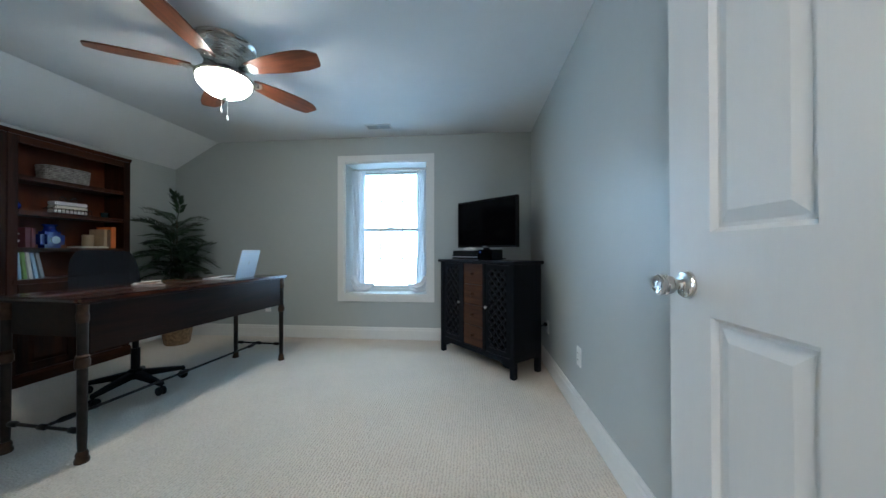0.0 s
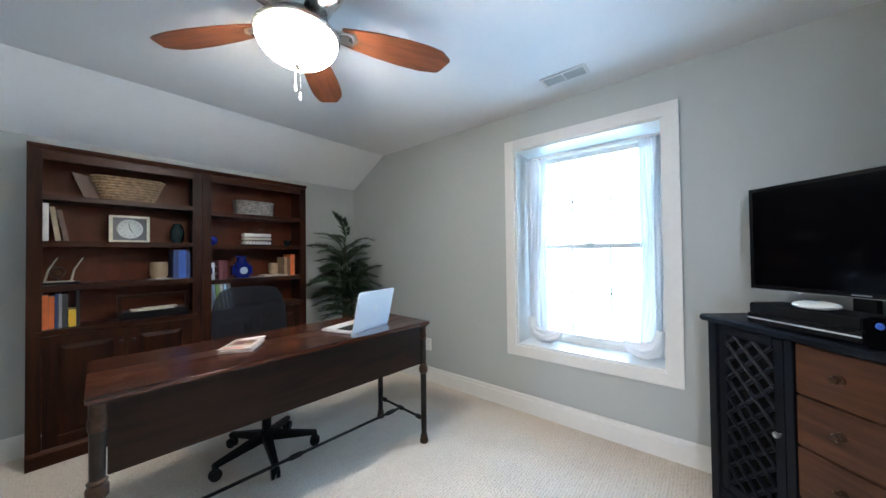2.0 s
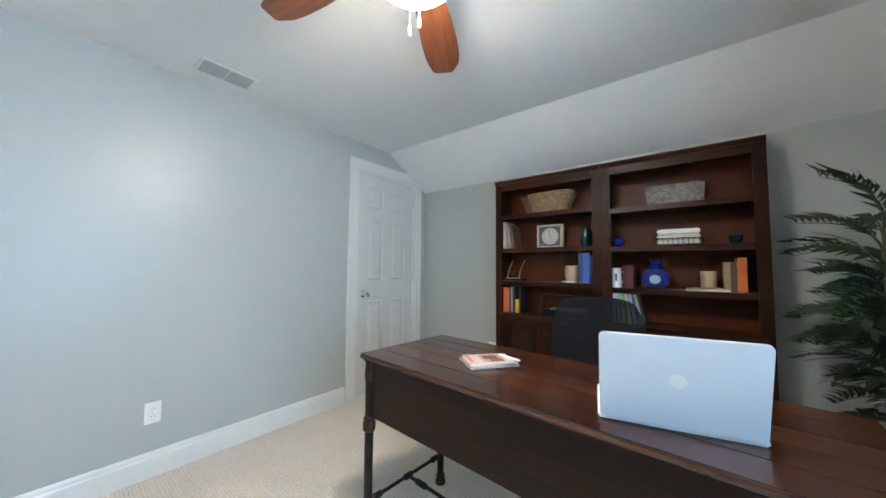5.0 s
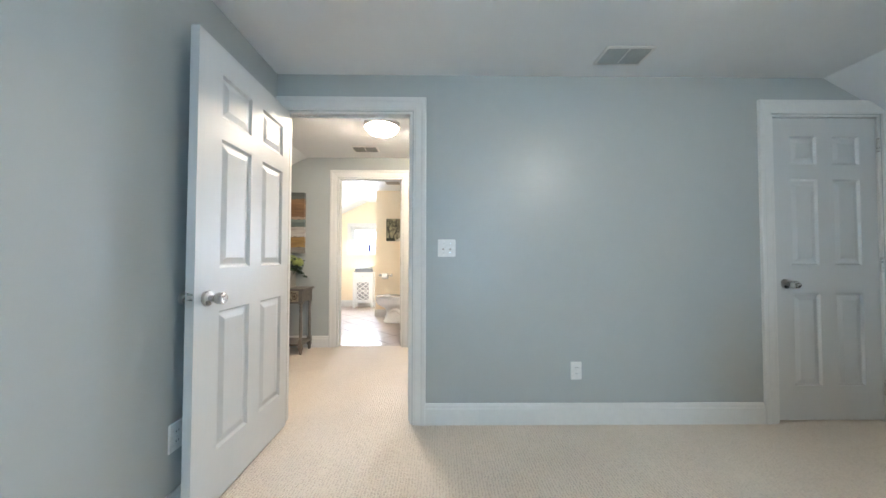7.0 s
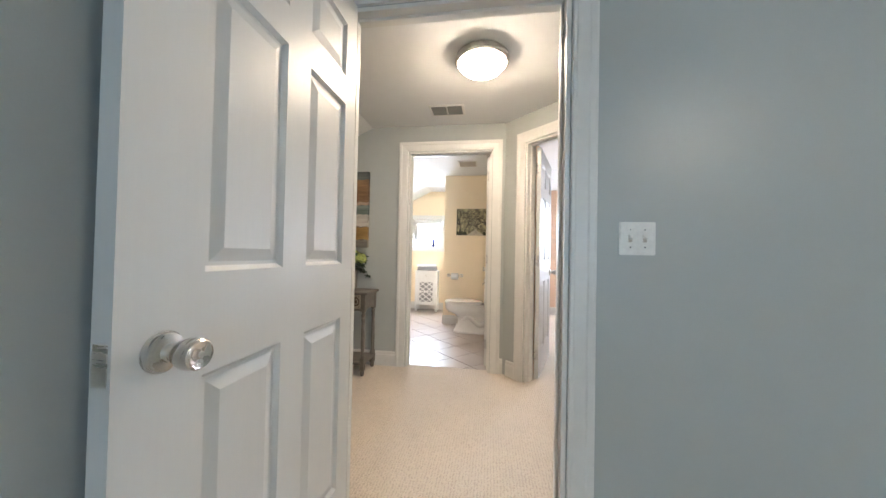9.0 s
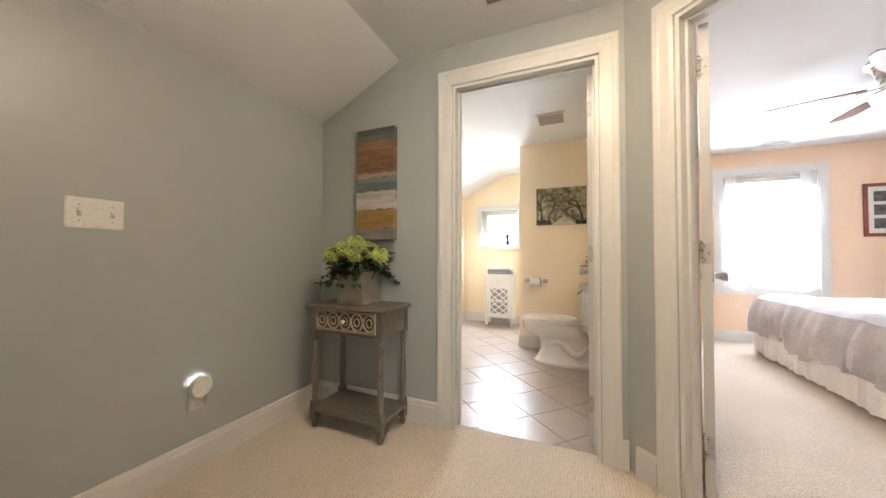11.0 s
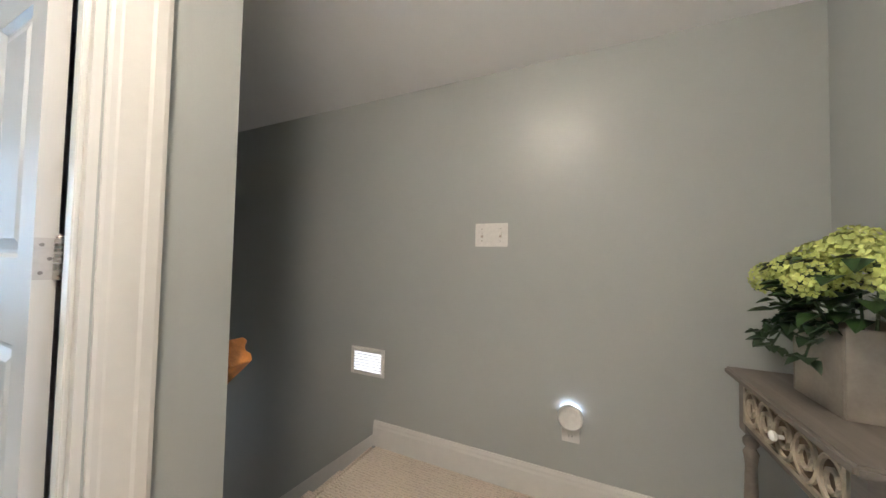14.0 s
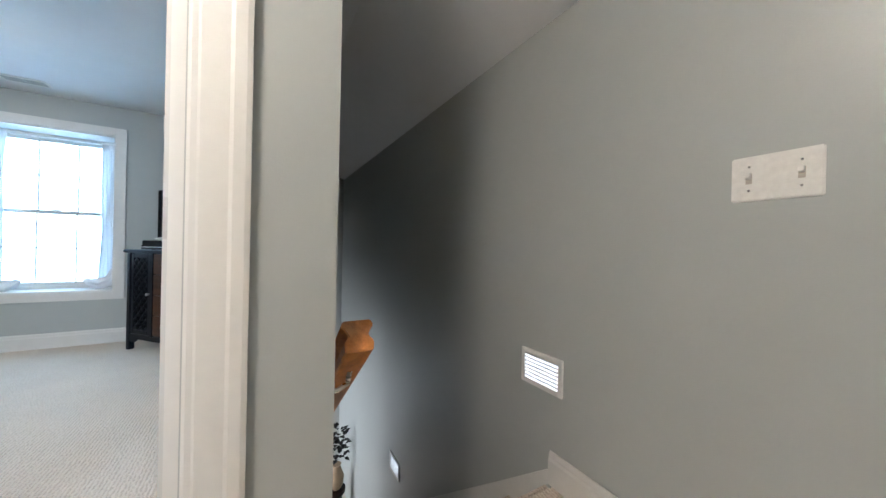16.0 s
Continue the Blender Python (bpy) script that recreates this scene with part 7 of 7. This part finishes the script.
single("window_vase", Shape().lathe([(0.022, 0), (0.018, 0.02), (0.030, 0.12), (0.038, 0.17), (0.030, 0.17), (0.016, 0.03)], 20), COBALT_GLAZE, "small blue vase on the bathroom windowsill", "vase", at=pose(0.475, YS - 0.035, BWIN[2] + 0.013), smooth=True)
gs = thing("glass_shelf", "small glass shelf with red flowers over the toilet", "shelf", at=pose(-0.66, -3.70, 0.92))
part("shelf", Shape().box(-0.10, 0.0, 0, 0.10, 0.10, 0.008), COUNTER, gs)
part("shelf_bracket", Shape().box(-0.11, 0.0, -0.012, 0.11, 0.018, 0.0), NICKEL, gs)
fl = Shape()
rng = random.Random(9)
for k in range(24):
    leaf(fl, Vector((rng.uniform(-0.05, 0.07), 0.05, 0.02 + rng.uniform(0, 0.08))), Vector((rng.uniform(-1, 1), rng.uniform(-1, 1), rng.uniform(-0.2, 1))), 0.035, rng)
part("red_petals", fl, surface("red_petals", (0.45, 0.03, 0.03), 0.6, vary=0.2), gs)

# ---------------------------------------------------------------- bedroom
bd_ = thing("bed", "bed with a grey quilt and a white ruffled skirt", "bed", at=pose(0, 0, 0))
X0, X1, Y0, Y1 = -4.18, -2.27, -4.42, -2.50
part("mattress", Shape().box(X0, Y0 + 0.02, 0.20, X1 - 0.02, Y1 - 0.02, 0.60), SKIRT, bd_, bevel=0.03)
nx, ny = 60, 60
v, f = [], []
rng = random.Random(6)
for j in range(ny + 1):
    for i in range(nx + 1):
        u, w = i / nx, j / ny
        x, y, z = X0 + (X1 - X0) * u, Y0 + (Y1 - Y0) * w, 0.635
        edge_gap = min(x - X0, X1 - x, y - Y0, Y1 - y)
        z += 0.030 * noise.noise((x * 3.1, y * 3.1, 0)) + 0.014 * noise.noise((x * 9, y * 9, 4)) - 0.05 * max(0, 1 - edge_gap / 0.10) ** 2
        v.append((x, y, z))
f = [(j * (nx + 1) + i, j * (nx + 1) + i + 1, (j + 1) * (nx + 1) + i + 1, (j + 1) * (nx + 1) + i) for j in range(ny) for i in range(nx)]
q = Shape().add(v, f)
border = [(X0 + (X1 - X0) * i / nx, Y0) for i in range(nx + 1)] + [(X1, Y0 + (Y1 - Y0) * j / ny) for j in range(1, ny + 1)] + [(X1 - (X1 - X0) * i / nx, Y1) for i in range(1, nx + 1)]
centre = Vector(((X0 + X1) / 2, (Y0 + Y1) / 2))


def hanging(z0, z1, amp, spread, wide, drop):
    """Cloth that falls from the edge of the bed in folds that widen towards the hem."""
    s, rows_ = Shape(), 12
    v = []
    for j in range(rows_ + 1):
        w = j / rows_
        for i, (x, y) in enumerate(border):
            d = (Vector((x, y)) - centre)
            n = Vector((d.x if abs(d.x / (X1 - X0)) > 0.4999 else 0, d.y if abs(d.y / (Y1 - Y0)) > 0.4999 else 0))
            n = n.normalized() if n.length else Vector((0, 0))
            u = i * wide
            fold = noise.noise((u, 0.6 * w, 3.0)) + 0.5 * noise.noise((u * 2.3, 0.8 * w, 8.0))
            off = n * (0.004 + spread * math.sin(min(1, w * 1.6) * math.pi / 2) + amp * (0.15 + 0.85 * w) * fold)
            v.append((x + off.x, y + off.y, z0 + (z1 - z0) * w + drop * w * (noise.noise((i * 0.10, 2.0, 0)) + 0.5 * noise.noise((i * 0.31, 7.0, 0)))))
    k = len(border)
    s.add(v, [(j * k + i, j * k + i + 1, (j + 1) * k + i + 1, (j + 1) * k + i) for j in range(rows_) for i in range(k - 1)])
    return s


part("quilt", q, QUILT, bd_, "rumpled grey quilt", smooth=True)
part("quilt_side", hanging(0.588, 0.235, 0.075, 0.060, 0.33, 0.16), QUILT, bd_, smooth=True)
part("bed_skirt", hanging(0.42, 0.03, 0.045, 0.016, 0.85, 0.015), SKIRT, bd_, "white ruffled bed skirt", smooth=True)
for x in (X0 + 0.1, X1 - 0.12):
    for y in (Y0 + 0.1, Y1 - 0.1):
        part("leg", Shape().box(x - 0.03, y - 0.03, 0, x + 0.03, y + 0.03, 0.2), BLACKPAINT, bd_)
part("headboard", Shape().box(-4.195, Y0, 0.3, -4.181, Y1, 1.1), REDFRAME, bd_, bevel=0.003)

fp = thing("framed_photos", "red wooden frame with three stacked photographs", "picture frame", at=pose(-3.54, YS, 1.53))
w, h, t = 0.165, 0.285, 0.035
part("frame", Shape().box(-w, 0.0005, -h, -w + t, 0.022, h).box(w - t, 0.0005, -h, w, 0.022, h).box(-w + t, 0.0005, h - t, w - t, 0.022, h).box(-w + t, 0.0005, -h, w - t, 0.022, -h + t), REDFRAME, fp, bevel=0.004)
part("mat_board", Shape().box(-w + t, 0.001, -h + t, w - t, 0.010, h - t), MAT_WHITE, fp)
for z in (-0.145, 0.0, 0.145):
    part("photo", Shape().box(-0.085, 0.0101, z - 0.055, 0.085, 0.0115, z + 0.055), PHOTO, fp)

ns = thing("dresser", "low dark dresser by the bedroom wall", "dresser", at=pose(-4.19, -4.91, 0))
part("case", Shape().box(0, 0, 0.04, 0.45, 0.40, 0.66), DARKWOOD, ns, bevel=0.004)
part("top", Shape().box(0, 0, 0.66, 0.47, 0.42, 0.69), DARKWOOD, ns, bevel=0.004)
for z in (0.08, 0.37):
    part("drawer", Shape().box(0.45, 0.02, z, 0.465, 0.38, z + 0.26), DARKWOOD, ns, bevel=0.003)
single("jewellery_box", Shape().box(0, 0, 0, 0.16, 0.12, 0.10), BLACKPLASTIC, "small black box on the dresser", "box", at=pose(-3.98, -4.75, 0.691), bevel=0.008)

# ---------------------------------------------------------------- plant at the foot of the stairs
pd = thing("pedestal", "low dark pedestal at the foot of the stairs", "pedestal", at=pose(0.97, 3.20, -2.43))
part("column", Shape().lathe([(0.13, 0), (0.13, 0.04), (0.09, 0.07), (0.07, 0.30), (0.11, 0.36), (0.11, 0.40)], 24), DARKWOOD, pd, smooth=True)
vs = thing("vase_with_leaves", "tan vase with dark dried leaves at the stair foot", "vase", at=pose(0.97, 3.20, -2.029))
part("vase", Shape().lathe([(0.05, 0), (0.08, 0.05), (0.09, 0.15), (0.05, 0.25), (0.04, 0.28), (0.055, 0.30), (0.04, 0.30)], 24), BOOKS["tan"], vs, smooth=True)
s = Shape()
rng = random.Random(12)
for k in range(90):
    a, z = rng.uniform(0, 6.28), rng.uniform(0.36, 0.76)
    rr = rng.uniform(0.02, 0.11)
    leaf(s, Vector((rr * math.cos(a), rr * math.sin(a), z)), Vector((math.cos(a), math.sin(a), rng.uniform(-0.3, 0.8))), rng.uniform(0.05, 0.09), rng)
part("leaves", s, surface("dark_dried_leaves", (0.007, 0.006, 0.005), 0.6, vary=0.3), vs)

# ---------------------------------------------------------------- bathroom tiles, laid on the diagonal
bf = structure("floor_bath", Shape().box(-0.76, YS, -0.1, XE, YB - 0.06, -0.0045), GROUT, "diagonal taupe tile floor with grey grout")


def clip(poly, axis, limit, sign):
    out = []
    for p, q in zip(poly, poly[1:] + poly[:1]):
        a, b = sign * (p[axis] - limit), sign * (q[axis] - limit)
        if a >= 0:
            out.append(p)
        if a * b < 0:
            k = a / (a - b)
            out.append((p[0] + (q[0] - p[0]) * k, p[1] + (q[1] - p[1]) * k))
    return out


PITCH, GAP = 0.305, 0.005
ux, uy = math.cos(radians(45)), math.sin(radians(45))
for i in range(-14, 15):
    for j in range(-14, 15):
        cx = 0.401 + (i + 0.5) * PITCH * ux - (j + 0.5) * PITCH * uy
        cy = -2.762 + (i + 0.5) * PITCH * uy + (j + 0.5) * PITCH * ux
        h = (PITCH - GAP) / 2
        poly = [(cx + a * ux - b * uy, cy + a * uy + b * ux) for a, b in ((-h, -h), (h, -h), (h, h), (-h, h))]
        for axis, limit, sign in ((0, -0.758, 1), (0, XE - 0.001, -1), (1, YS + 0.001, 1), (1, YB - 0.061, -1)):
            poly = clip(poly, axis, limit, sign) if len(poly) > 2 else []
        if len(poly) < 3:
            continue
        part("tile", Shape().prism([(x - cx, y - cy) for x, y in poly], -0.005, 0.0), TILE, bf, at=pose(cx, cy, 0))
